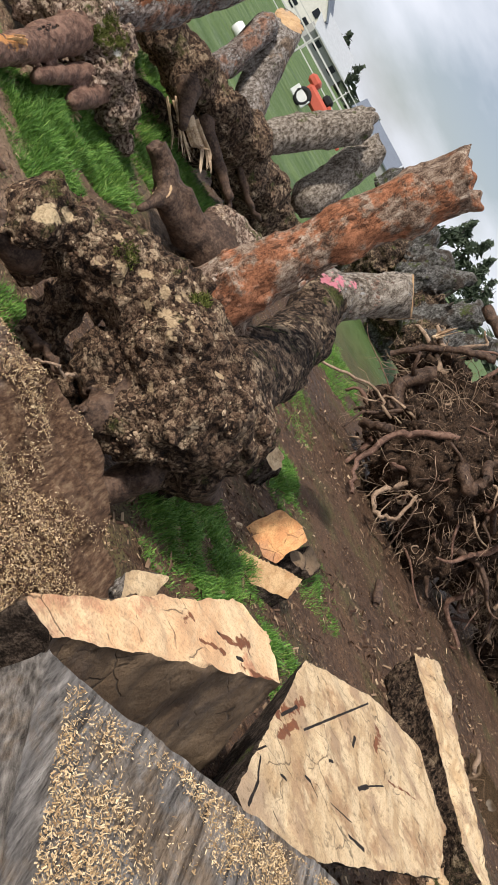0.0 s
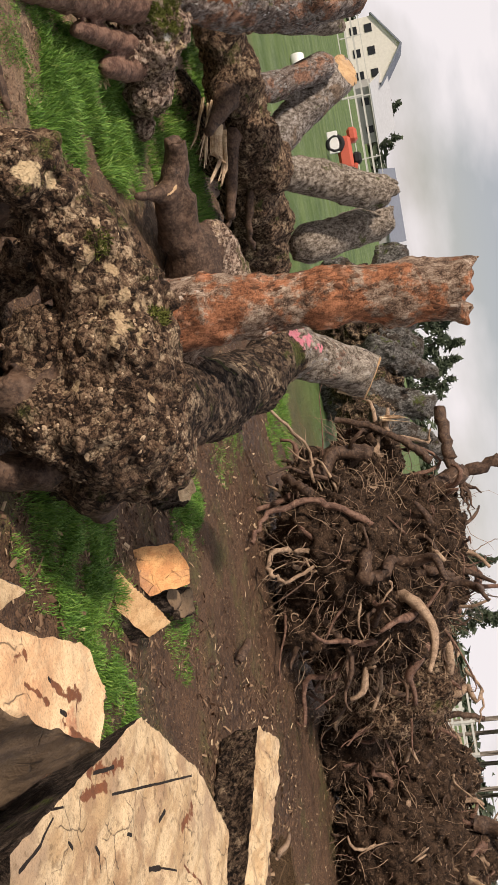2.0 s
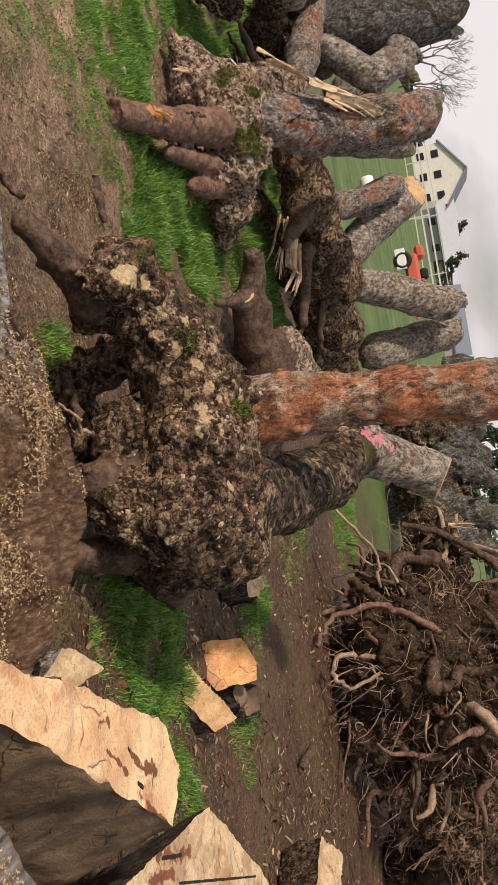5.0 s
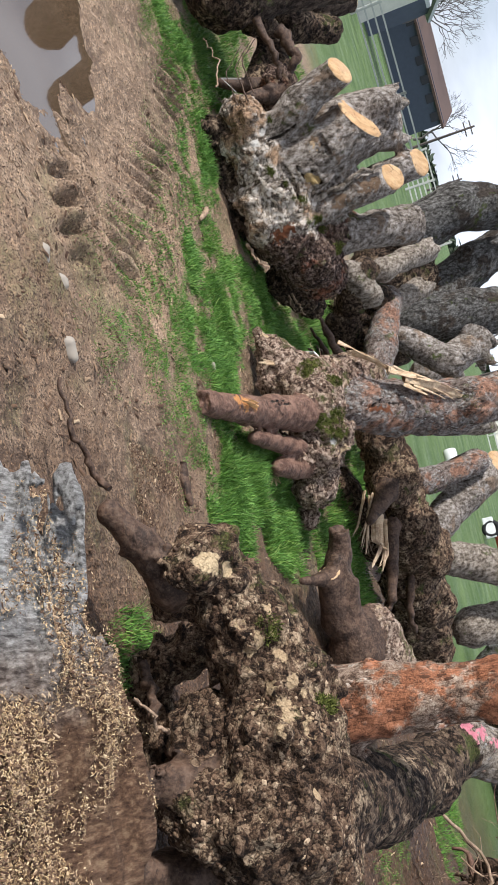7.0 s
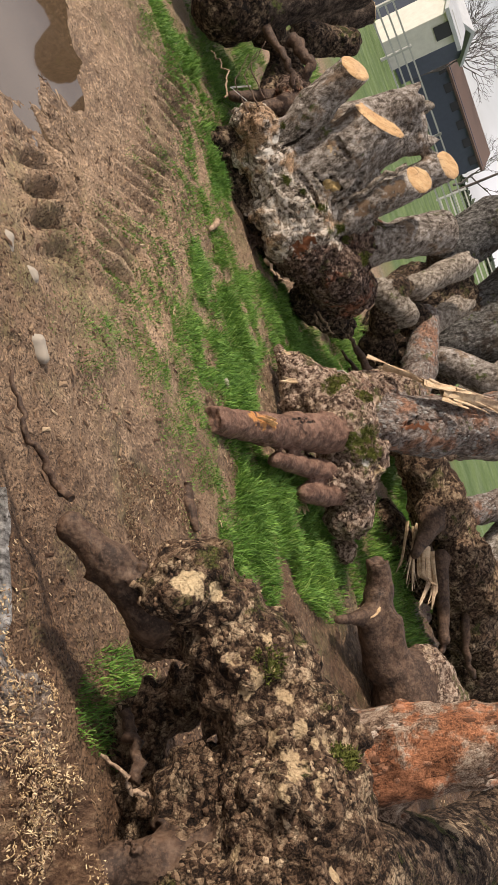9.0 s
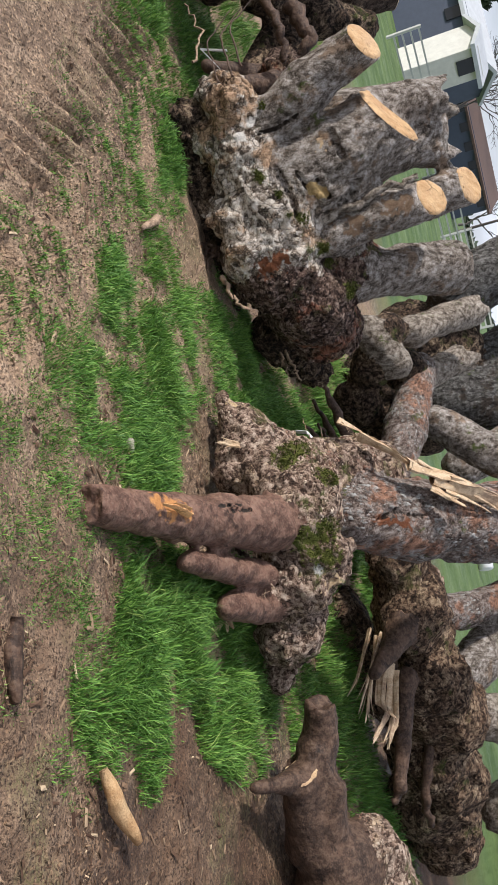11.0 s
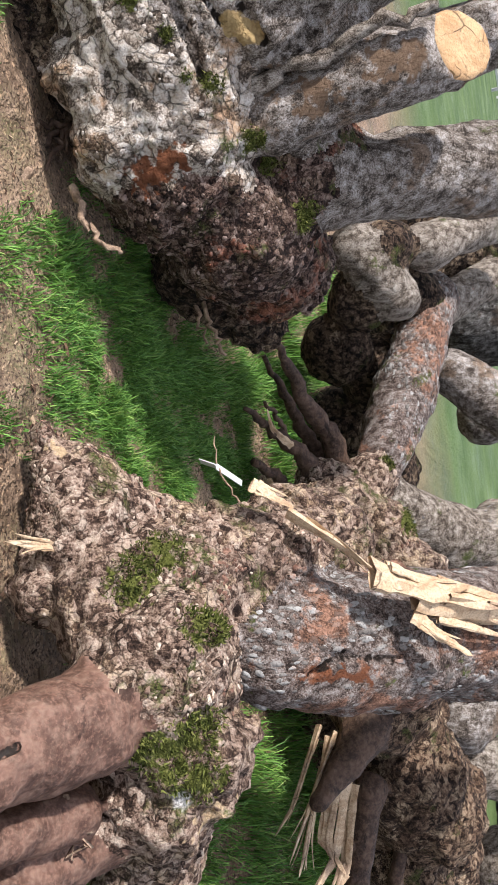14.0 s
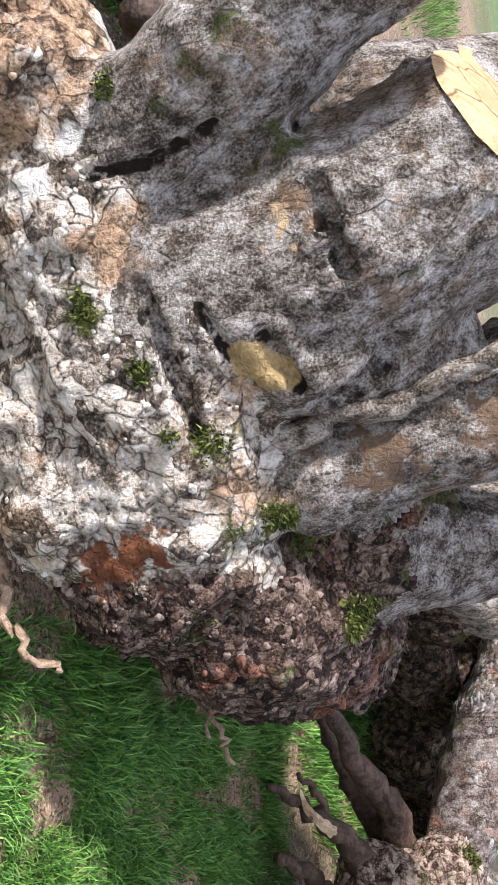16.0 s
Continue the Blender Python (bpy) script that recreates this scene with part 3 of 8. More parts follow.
class Wood:
    """Roots, burls and limbs grown together: rounded cones blended into one skin, which is then parted by kind."""

    def __init__(self, blend=0.06):
        self.prims, self.blend, self.slots, self.marks = [], blend, [], []

    def limb(self, kind, a, ra, b, rb, cut=None, blend=None, face="cut_face"):
        """A tapering limb from a to b; cut: the way the sawn end faces."""
        self.prims.append((kind, np.array(a, np.float32), ra, np.array(b, np.float32), rb, cut, self.blend if blend is None else blend, face))

    def slot(self, a, b, r):
        """A crack or saw groove along the surface."""
        self.marks.append(("crack", a, b, r * 0.95))
        self.slots.append(("", np.array(a, np.float32), r, np.array(b, np.float32), r, None, 0, ""))

    def mark(self, kind, p, r, q=None):
        """A spot where the skin is of another kind: a wound, a knot, moss."""
        self.marks.append((kind, p, q or p, r))

    def spots(self, base):
        b = Vector(base)
        return [(Vector(p) - b, Vector(q) - b, r, *SPOT_TONES[k]) for k, p, q, r in self.marks]

    def lump(self, kind, a, r, blend=None):
        self.limb(kind, a, r, a, r, None, blend)

    def dist(self, pr, x, y, z):
        kind, a, ra, b, rb, cut, k, face = pr
        ab = b - a
        den = float(ab @ ab)
        if den < 1e-9:
            d = np.sqrt((x - a[0]) ** 2 + (y - a[1]) ** 2 + (z - a[2]) ** 2) - ra
        else:
            t = ((x - a[0]) * ab[0] + (y - a[1]) * ab[1] + (z - a[2]) * ab[2]) / den
            t = np.clip(t, 0, 1.25 if cut is not None else 1)
            d = np.sqrt((x - a[0] - t * ab[0]) ** 2 + (y - a[1] - t * ab[1]) ** 2 + (z - a[2] - t * ab[2]) ** 2) - (ra + t * (rb - ra))
        if cut is not None:
            n = np.array(cut, np.float32)
            n = n / np.linalg.norm(n)
            off = (x - b[0]) * n[0] + (y - b[1]) * n[1] + (z - b[2]) * n[2]
            if face in TORN:
                u = np.cross(n, [0.31, 0.85, 0.22])
                u /= np.linalg.norm(u)
                w = np.cross(n, u)
                pu = ((x - b[0]) * u[0] + (y - b[1]) * u[1] + (z - b[2]) * u[2]) / rb
                pw = ((x - b[0]) * w[0] + (y - b[1]) * w[1] + (z - b[2]) * w[2]) / rb
                k_ = TORN[face] * rb
                ph = float(a[0] * 7 + a[1] * 3)
                off = off + k_ * (0.4 * np.sin(2.7 * pu + ph) + 0.3 * np.sin(4.6 * pw + 2 * ph) + 0.22 * np.sin(9.5 * pu - 7 * pw + ph)) + 1.1 * k_ * np.clip(1 - np.sqrt(pu * pu + pw * pw) / 0.75, 0, 1)
                off = off * 0.7
            d = np.maximum(d, off)
        return d

    def build(self, res, rough=(), base=(0, 0, 0), floor=-0.08):
        """rough: (kind of relief, height, frequency). Returns {kind: mesh}."""
        lo = np.min([np.minimum(p[1] - p[2], p[3] - p[4] * 1.3) for p in self.prims], 0) - 0.12
        hi = np.max([np.maximum(p[1] + p[2], p[3] + p[4] * 1.3) for p in self.prims], 0) + 0.12
        lo[2] = max(lo[2], floor)
        n = np.ceil((hi - lo) / res).astype(int) + 1
        ax = [(lo[i] + res * np.arange(n[i])).astype(np.float32) for i in range(3)]
        d = np.full(n, 9.0, np.float32)
        for pr in self.prims:
            pad = 0.12 + pr[6]
            ext = 0.26 if pr[5] is not None else 0.0
            tip = pr[3] + ext * (pr[3] - pr[1])
            plo = np.minimum(pr[1] - pr[2], tip - pr[4]) - pad
            phi = np.maximum(pr[1] + pr[2], tip + pr[4]) + pad
            s = []
            for i in range(3):
                j0 = int(np.clip(np.searchsorted(ax[i], plo[i]), 0, n[i] - 1))
                j1 = int(np.clip(np.searchsorted(ax[i], phi[i]), j0 + 1, n[i]))
                s.append(slice(j0, j1))
            s = tuple(s)
            v = self.dist(pr, ax[0][s[0], None, None], ax[1][None, s[1], None], ax[2][None, None, s[2]])
            o = d[s]
            h = np.maximum(pr[6] - np.abs(o - v), 0) / max(pr[6], 1e-6)
            d[s] = np.minimum(o, v) - h * h * pr[6] * 0.25
        tall = 0.7 * sum(r[1] for r in rough) + 0.012 + 1.6 * res
        band = np.abs(d) < tall
        w = np.argwhere(band)
        p = (w * res + lo).astype(np.float32)
        push = np.zeros(len(p), np.float32)
        for j, (what, height, freq) in enumerate(rough):
            if what == "knobs":
                push += height * (knobs(p + 0.04 * fbm(p, freq * 0.7, 2, 7)[:, None], freq, 3 + j) - 0.35)
            else:
                push += height * fbm(p, freq, 3, 11 + j)
        swell = 0.022 * vnoise(p, 3.8, 77) + 0.009 * vnoise(p * np.array([1, 1, 0.4], np.float32), 19, 78)
        for pr in self.prims:
            if pr[5] is not None and pr[7] not in TORN:
                nrm = np.array(pr[5], np.float32) / np.linalg.norm(pr[5])
                off = (p - pr[3]) @ nrm
                near = (off > -0.035) & (((p - pr[3]) ** 2).sum(1) < (pr[4] * 1.7) ** 2)
                push[near] *= 0.12
                swell[near] *= 0.1
        peeled = [pr for pr in self.prims if pr[0] == "root"]
        if peeled:
            swell *= np.where(np.min([self.dist(pr, p[:, 0], p[:, 1], p[:, 2]) for pr in peeled], 0) < 0.03, 0.35, 1.0)
        calm = [pr for pr in self.prims if pr[0] in ("stem", "pale", "pale2", "limb", "root")]
        if calm:
            dc = np.min([self.dist(pr, p[:, 0], p[:, 1], p[:, 2]) for pr in calm], 0)
            push *= 1 - 0.8 * np.clip(0.5 + (0.05 - dc) * 8, 0, 1)

        d[band] -= push + swell
        for sl_ in self.slots:
            plo, phi = np.minimum(sl_[1], sl_[3]) - sl_[2] - 2 * res, np.maximum(sl_[1], sl_[3]) + sl_[2] + 2 * res
            s = tuple(slice(int(np.clip(np.searchsorted(ax[i], plo[i]), 0, n[i] - 1)), int(np.clip(np.searchsorted(ax[i], phi[i]), 1, n[i]))) for i in range(3))
            d[s] = np.maximum(d[s], -self.dist(sl_, ax[0][s[0], None, None], ax[1][None, s[1], None], ax[2][None, None, s[2]]))
        d[:, :, 0] = np.maximum(d[:, :, 0], 0.001) if lo[2] > floor else d[:, :, 0]
        verts, quads = surface_nets(d, lo, res)
        mid = verts[quads].mean(1).astype(np.float32)
        ragged = {k: 0.035 * fbm(mid, 11, 3, 50 + i) for i, k in enumerate(dict.fromkeys(p_[0] for p_ in self.prims))}
        near = np.stack([self.dist(pr, mid[:, 0], mid[:, 1], mid[:, 2]) + ragged[pr[0]] for pr in self.prims], 1)
        own = near.argmin(1)
        e1, e2 = verts[quads[:, 2]] - verts[quads[:, 0]], verts[quads[:, 3]] - verts[quads[:, 1]]
        nr = np.cross(e1, e2)
        nr /= np.linalg.norm(nr, axis=1)[:, None] + 1e-9
        kinds = np.array([p_[0] for p_ in self.prims], object)[own]
        discs = []
        for pr in self.prims:
            if pr[5] is not None and pr[7] not in TORN:
                nrm = np.array(pr[5], np.float32) / np.linalg.norm(pr[5])
                u = np.cross(nrm, [0.3, 0.9, 0.2])
                u /= np.linalg.norm(u)
                w_ = np.cross(nrm, u)
                rings, turn = np.linspace(0.0, 2.0 * pr[4], 70), np.linspace(0, 2 * math.pi, 60, endpoint=False)
                way = np.cos(turn)[:, None] * u + np.sin(turn)[:, None] * w_
                pts = pr[3] - 0.014 * nrm + rings[None, :, None] * way[:, None, :]
                ij = np.clip(((pts - lo) / res).round().astype(int), 0, np.array(n) - 1)
                out_ = d[ij[..., 0], ij[..., 1], ij[..., 2]] > 0
                rr = np.where(out_.any(1), rings[out_.argmax(1)], pr[4]) - 0.003
                rr = np.clip((np.roll(rr, 1) + rr + np.roll(rr, -1)) / 3, 0.01, pr[4] * 1.22)
                vs_ = [pr[3] + 0.004 * nrm]
                for s_ in (0.25, 0.5, 0.75, 0.93, 1.0):
                    ring = pr[3] + (0.004 if s_ < 1 else -0.006) * nrm + (rr * s_)[:, None] * way
                    vs_ += list(ring + 0.002 * fbm(ring.astype(np.float32), 30, 2, 9)[:, None] * nrm)
                f_ = []
                for g_ in range(5):
                    for k_ in range(60):
                        a_, b_ = 1 + g_ * 60 + k_, 1 + g_ * 60 + (k_ + 1) % 60
                        f_.append((0, a_, b_, b_) if g_ == 0 else (a_ - 60, a_, b_, b_ - 60))
                discs.append((pr[7], np.array(vs_), f_))
        out = {}
        verts = verts - np.array(base)
        main = self.prims[0][0]
        for k in dict.fromkeys(kinds):
            sel = np.flatnonzero(kinds == k)
            lab = pieces(quads[sel])
            for g in np.unique(lab):
                if (lab == g).sum() < 40 and k != main:
                    kinds[sel[lab == g]] = main
        sel = np.flatnonzero(kinds == main)
        lab = pieces(quads[sel])
        for g in np.unique(lab):
            if (lab == g).sum() < 40:
                mine = sel[lab == g]
                beside = np.flatnonzero(np.isin(quads, np.unique(quads[mine])).any(1) & (kinds != main))
                if len(beside):
                    kinds[mine] = kinds[beside[0]]
        for k in dict.fromkeys(kinds):
            q = quads[kinds == k]
            lab = pieces(q)
            ids, num = np.unique(lab, return_counts=True)
            whole = [g for g, n_ in zip(ids, num) if n_ >= 40] or [ids[num.argmax()]]
            for j, g in enumerate(whole):
                qq = q[lab == g]
                used, inv = np.unique(qq, return_inverse=True)
                out[(k, j)] = mesh_from(k, verts[used], inv.reshape(qq.shape))
        for j, (k, v_, f_) in enumerate(discs):
            me = bpy.data.meshes.new(k)
            me.from_pydata((v_ - np.array(base)).tolist(), [], [tuple(dict.fromkeys(f)) for f in f_])
            me.polygons.foreach_set("use_smooth", np.ones(len(me.polygons), bool))
            out[(k, 100 + j)] = me
        return out


def pieces(quads):
    """A number for each quad, the same within one connected piece."""
    used, inv = np.unique(quads, return_inverse=True)
    q = inv.reshape(quads.shape)
    lab = np.arange(len(used))
    while True:
        low = lab[q].min(1)
        nxt = lab.copy()
        for c in range(4):
            np.minimum.at(nxt, q[:, c], low)
        nxt = nxt[nxt]
        if (nxt == lab).all():
            return lab[q[:, 0]]
        lab = nxt


def scales(ob, me, kind, wood, base, spec, seed):
    """Bark scales and crumbs standing proud of one skin."""
    dens, size, stretch, lift, thr, mat = spec
    v = np.empty(len(me.vertices) * 3, np.float32)
    me.vertices.foreach_get("co", v)
    v = v.reshape(-1, 3)
    q = np.empty(len(me.polygons) * 4, np.int32)
    me.loops.foreach_get("vertex_index", q)
    q = q.reshape(-1, 4)
    nr = np.cross(v[q[:, 2]] - v[q[:, 0]], v[q[:, 3]] - v[q[:, 1]])
    area = 0.5 * np.linalg.norm(nr, axis=1)
    rng = np.random.RandomState(seed)
    n = int(area.sum() * dens)
    pick = rng.choice(len(q), n, p=area / area.sum())
    k = rng.rand(n, 4) ** 2 + 0.02
    p = (v[q[pick]] * (k / k.sum(1)[:, None])[:, :, None]).sum(1)
    nn = nr[pick] / (2 * area[pick] + 1e-12)[:, None]
    world = p + np.array(base, np.float32)
    keep = fbm(world, 3.4, 3, 31) > thr + rng.normal(0, 0.2, n)
    for kd, a, b, r in wood.marks:
        a, b = np.array(a), np.array(b)
        t = np.clip(((world - a) @ (b - a)) / max(float((b - a) @ (b - a)), 1e-9), 0, 1)
        keep &= np.linalg.norm(world - a - t[:, None] * (b - a), axis=1) > r * 1.15
    for pr in wood.prims:
        if pr[5] is not None and pr[7] not in TORN:
            nrm = np.array(pr[5], np.float32) / np.linalg.norm(pr[5])
            keep &= ~((((world - pr[3]) @ nrm) > -0.012) & (np.linalg.norm(world - pr[3], axis=1) < pr[4] * 1.5))
    p, nn, world = p[keep], nn[keep], world[keep]
    n = len(p)
    if n < 20:
        return
    mine = [pr for pr in wood.prims if pr[0] == kind]
    near = np.stack([wood.dist(pr, world[:, 0], world[:, 1], world[:, 2]) for pr in mine], 1).argmin(1)
    axes = np.array([pr[3] - pr[1] for pr in mine], np.float32)[near]
    axes = axes + rng.normal(0, 0.06 if stretch > 1.5 else 0.6, (n, 3))
    nn = nn + rng.normal(0, 0.10 if stretch > 1.5 else 0.24, (n, 3))
    nn /= np.linalg.norm(nn, axis=1)[:, None]
    u = axes - nn * (axes * nn).sum(1)[:, None]
    u /= np.linalg.norm(u, axis=1)[:, None] + 1e-9
    w = np.cross(nn, u)
    s = size * np.clip(np.exp(rng.normal(0, 0.35, n)), 0.4, 1.8)
    ang = (np.arange(6) * math.pi / 3)[None] + rng.uniform(-0.3, 0.3, (n, 6))
    rad = s[:, None] * rng.uniform(0.6, 1.2, (n, 6))
    ring = (rad * np.cos(ang) * stretch)[:, :, None] * u[:, None] + (rad * np.sin(ang))[:, :, None] * w[:, None]
    low = p[:, None] + ring - (0.35 * s)[:, None, None] * nn[:, None]
    top = p[:, None] + ring * 0.78 + (s[:, None] * lift * rng.uniform(0.3, 1.0, (n, 6)))[:, :, None] * nn[:, None]
    mid = (p + (s * lift * rng.uniform(0.5, 1.3, n))[:, None] * nn)[:, None]
    vs = np.concatenate([low, top, mid], 1).reshape(-1, 3)
    f = []
    for i in range(6):
        j = (i + 1) % 6
        f += [(i, j, 6 + j), (i, 6 + j, 6 + i), (6 + i, 6 + j, 12)]
    fs = (13 * np.arange(n)[:, None, None] + np.array(f)[None]).reshape(-1, 3)
    tagged(part("bark_litter" if "soil" not in mat.name else "soil_crumble", mesh_from("bark_litter", vs, fs, True), mat, ob), kind="stuff")


def moss_tufts(ob, wood, skins, base, seed):
    """Short moss blades on the mossy marks."""
    rng = np.random.RandomState(seed)
    vs, ct = [], 0
    for kd, a, b, r in wood.marks:
        if kd != "moss":
            continue
        c = np.array(a) - np.array(base)
        for v, nr in skins:
            sel = np.flatnonzero(np.linalg.norm(v - c, axis=1) < r * 1.25)
            if not len(sel):
                continue
            n = int(9000 * r)
            i = rng.choice(sel, n)
            p = v[i] + rng.normal(0, 0.006, (n, 3))
            d = nr[i] + rng.normal(0, 0.5, (n, 3))
            d *= (rng.uniform(0.008, 0.02, n) / np.linalg.norm(d, axis=1))[:, None]
            sd_ = np.cross(d, rng.normal(0, 1, (n, 3)))
            sd_ *= (0.0028 / (np.linalg.norm(sd_, axis=1) + 1e-9))[:, None]
            vs.append(np.stack([p - sd_, p + sd_, p + d], 1).reshape(-1, 3))
            ct += n
    if ct:
        tagged(part("moss", mesh_from("moss", np.concatenate(vs), np.arange(3 * ct).reshape(-1, 3), False), MOSS_BLADE, ob, "short green moss"), kind="stuff")


def grown(name, base, label, category, wood, mats, res=0.016, rough=(("knobs", 0.03, 9), ("fbm", 0.015, 14)), group=""):
    """Builds a Wood as one thing; mats: kind -> (material, part name, part label)."""
    ob = thing(name, base, label, category, group)
    made, skins = {}, []
    for j, ((kind, _), me) in enumerate(wood.build(res, rough, base).items()):
        mat, pname, plabel = mats[kind]
        plain_mat = mat
        if wood.marks and "cut" not in kind and "end" not in kind:
            if mat not in made:
                made[mat] = spotted(mat, wood.spots(base))
            mat = made[mat]
        me.name = pname
        part(pname, me, mat, ob, plabel)
        if plain_mat.name in SCALES and (res < 0.0165 or "soil" in plain_mat.name) and "cut" not in kind and "end" not in kind and len(me.polygons) > 300:
            d, sz, *rest = SCALES[plain_mat.name]
            scales(ob, me, kind, wood, base, (d * min(1.0, (0.013 / res) ** 1.6) if "soil" not in plain_mat.name else d, sz, *rest), 500 + j)
        if wood.marks and "cut" not in kind:
            v, nr = np.empty(len(me.vertices) * 3, np.float32), np.empty(len(me.vertices) * 3, np.float32)
            me.vertices.foreach_get("co", v)
            me.vertices.foreach_get("normal", nr)
            skins.append((v.reshape(-1, 3), nr.reshape(-1, 3)))
    moss_tufts(ob, wood, skins, base, 900)
    return ob


def tube(points, radii, sides=7, jitter=0.0, seed=0, close=True):
    """Verts and quads of a tapering bent tube."""
    rng = np.random.RandomState(seed)
    pts = np.array(points, float)
    m = len(pts)
    tan = np.gradient(pts, axis=0)
    tan /= np.linalg.norm(tan, axis=1)[:, None] + 1e-9
    ref = np.array([0.31, 0.52, 0.79])
    vs = []
    for i in range(m):
        u = np.cross(tan[i], ref)
        u /= np.linalg.norm(u) + 1e-9
        w = np.cross(tan[i], u)
        for k in range(sides):
            a = 2 * math.pi * k / sides
            r = radii[i] * (1 + jitter * rng.uniform(-1, 1))
            vs.append(pts[i] + r * (math.cos(a) * u + math.sin(a) * w))
    qs = [(i * sides + k, i * sides + (k + 1) % sides, (i + 1) * sides + (k + 1) % sides, (i + 1) * sides + k) for i in range(m - 1) for k in range(sides)]
    if close:
        for e in (0, m - 1):
            vs.append(pts[e])
            c = len(vs) - 1
            for k in range(0, sides):
                a, b = e * sides + k, e * sides + (k + 1) % sides
                qs.append((a, b, c, c))
    return np.array(vs), qs


def tubes_mesh(name, tubes):
    """One mesh out of (verts, quads) pairs."""
    me = bpy.data.meshes.new(name)
    vs, fs, o = [], [], 0
    for v, q in tubes:
        vs.append(v)
        fs += [tuple(dict.fromkeys(int(i) + o for i in f)) for f in q]
        o += len(v)
    me.from_pydata(np.concatenate(vs).tolist(), [], fs)
    me.polygons.foreach_set("use_smooth", np.ones(len(me.polygons), bool))
    me.update()
    return me


def bend(a, b, wob, n=8, seed=0, sag=0.0):
    """A wandering line from a to b."""
    rng = np.random.RandomState(seed)
    a, b = np.array(a, float), np.array(b, float)
    t = np.linspace(0, 1, n)[:, None]
    line = a + (b - a) * t
    for k in (1, 2, 3):
        line += rng.normal(0, wob / k, 3) * np.sin(math.pi * k * t)
    line[:, 2] -= sag * np.sin(math.pi * t[:, 0])
    return line

# ---- ground ----
TRACKS = (((-1.3, 3.25), (-3.0, 3.3), 0.3), ((-1.35, 3.6), (-4.6, 5.55), 0.36))


def graded(lo, hi, step, far):
    """Even steps between lo and hi, growing steps out to far on both sides."""
    mid = np.arange(lo, hi + step / 2, step)
    out, s = [], step
    while (out[-1] if out else hi) < far:
        s *= 1.14
        out.append((out[-1] if out else hi) + s)
    inn, s = [], step
    while (inn[-1] if inn else lo) > -far:
        s *= 1.14
        inn.append((inn[-1] if inn else lo) - s)
    return np.concatenate([inn[::-1], mid, out])


def ground_height(x, y):
    p = np.stack([x, y, np.zeros_like(x)], 1).astype(np.float32)
    near = np.exp(-np.maximum(np.hypot(x, y - 5) - 9, 0) / 4)
    z = 0.035 * fbm(p, 0.7, 3, 5) + 0.016 * fbm(p, 4, 4, 9) + 0.007 * fbm(p, 13, 2, 19)
    for a, b, wid in TRACKS:
        a, b = np.array(a), np.array(b)
        ln = np.linalg.norm(b - a)
        d = (b - a) / ln
        s, o = (x - a[0]) * d[0] + (y - a[1]) * d[1], -(x - a[0]) * d[1] + (y - a[1]) * d[0]
        m = np.clip(1.5 - np.abs(o) / wid * 1.2, 0, 1) * np.clip(s * 2, 0, 1) * np.clip((ln - s) * 2, 0, 1)
        m = m * np.clip(0.75 + 0.6 * fbm(p, 2.2, 2, 33), 0.25, 1)
        lug = np.clip(np.sin((s + 0.7 * np.abs(o)) * 2 * math.pi / 0.165) * 1.7, -1, 1)
        z = z + m * (0.07 * lug - 0.03)
    for px, py, ra, rb in ((-3.15, 3.2, 0.95, 0.7), (5.6, 6.55, 0.6, 0.7), (6.75, 6.35, 0.25, 0.2)):
        q = ((x - px) / ra) ** 2 + ((y - py) / rb) ** 2 + 0.35 * fbm(p, 2.6, 3, 43)
        z = z * (1 - 0.9 * np.exp(-q * 0.8)) - 0.20 * np.exp(-q * 1.1)
    return z * near


gx, gy = graded(-5.5, 8.5, 0.032, 900), graded(1.8, 10.0, 0.032, 900)
GX, GY = np.meshgrid(gx, gy, indexing="ij")
gz = ground_height(GX.ravel(), GY.ravel())
ni, nj = GX.shape
gi = np.arange(ni * nj).reshape(ni, nj)
gq = np.stack([gi[:-1, :-1], gi[1:, :-1], gi[1:, 1:], gi[:-1, 1:]], -1).reshape(-1, 4)
ground = part("ground", mesh_from("ground", np.stack([GX.ravel(), GY.ravel(), gz], 1), gq), MUD)
tagged(ground, "trampled brown mud yard with tyre tracks, running into green pasture", "ground", kind="structure")

# ---- stumps ----

oak_a = Wood(0.05)
oak_a.lump("burl", (0.054, 3.020, 0.508), 0.126)
oak_a.lump("burl", (0.283, 3.144, 0.597), 0.139)
oak_a.lump("burl", (0.519, 3.209, 0.653), 0.182)
oak_a.lump("burl", (0.745, 3.153, 0.642), 0.235)
oak_a.lump("burl", (0.956, 3.128, 0.552), 0.246)
oak_a.lump("burl", (1.133, 3.346, 0.599), 0.202)
oak_a.lump("burl", (0.900, 3.080, 0.363), 0.179)
oak_a.lump("burl", (0.650, 3.130, 0.352), 0.136)
oak_a.lump("burl", (1.173, 3.337, 0.366), 0.192)
oak_a.lump("burl", (0.197, 3.120, 0.500), 0.101)
oak_a.limb("burl", (0.054, 3.020, 0.508), 0.126, (0.541, 3.207, 0.649), 0.193)
oak_a.limb("burl", (0.541, 3.207, 0.649), 0.193, (0.993, 3.191, 0.597), 0.25)
oak_a.limb("burl", (0.167, 3.076, 0.329), 0.101, (-0.019, 3.009, 0.466), 0.065)
oak_a.lump("burl", (0.108, 2.864, 0.506), 0.083, 0.02)
oak_a.limb("root", (0.138, 2.980, 0.355), 0.065, (-0.016, 2.823, 0.343), 0.054)
oak_a.limb("root", (-0.016, 2.823, 0.343), 0.054, (-0.144, 2.702, 0.272), 0.044)
oak_a.limb("root", (0.802, 3.024, 0.344), 0.075, (0.803, 2.829, 0.185), 0.051)
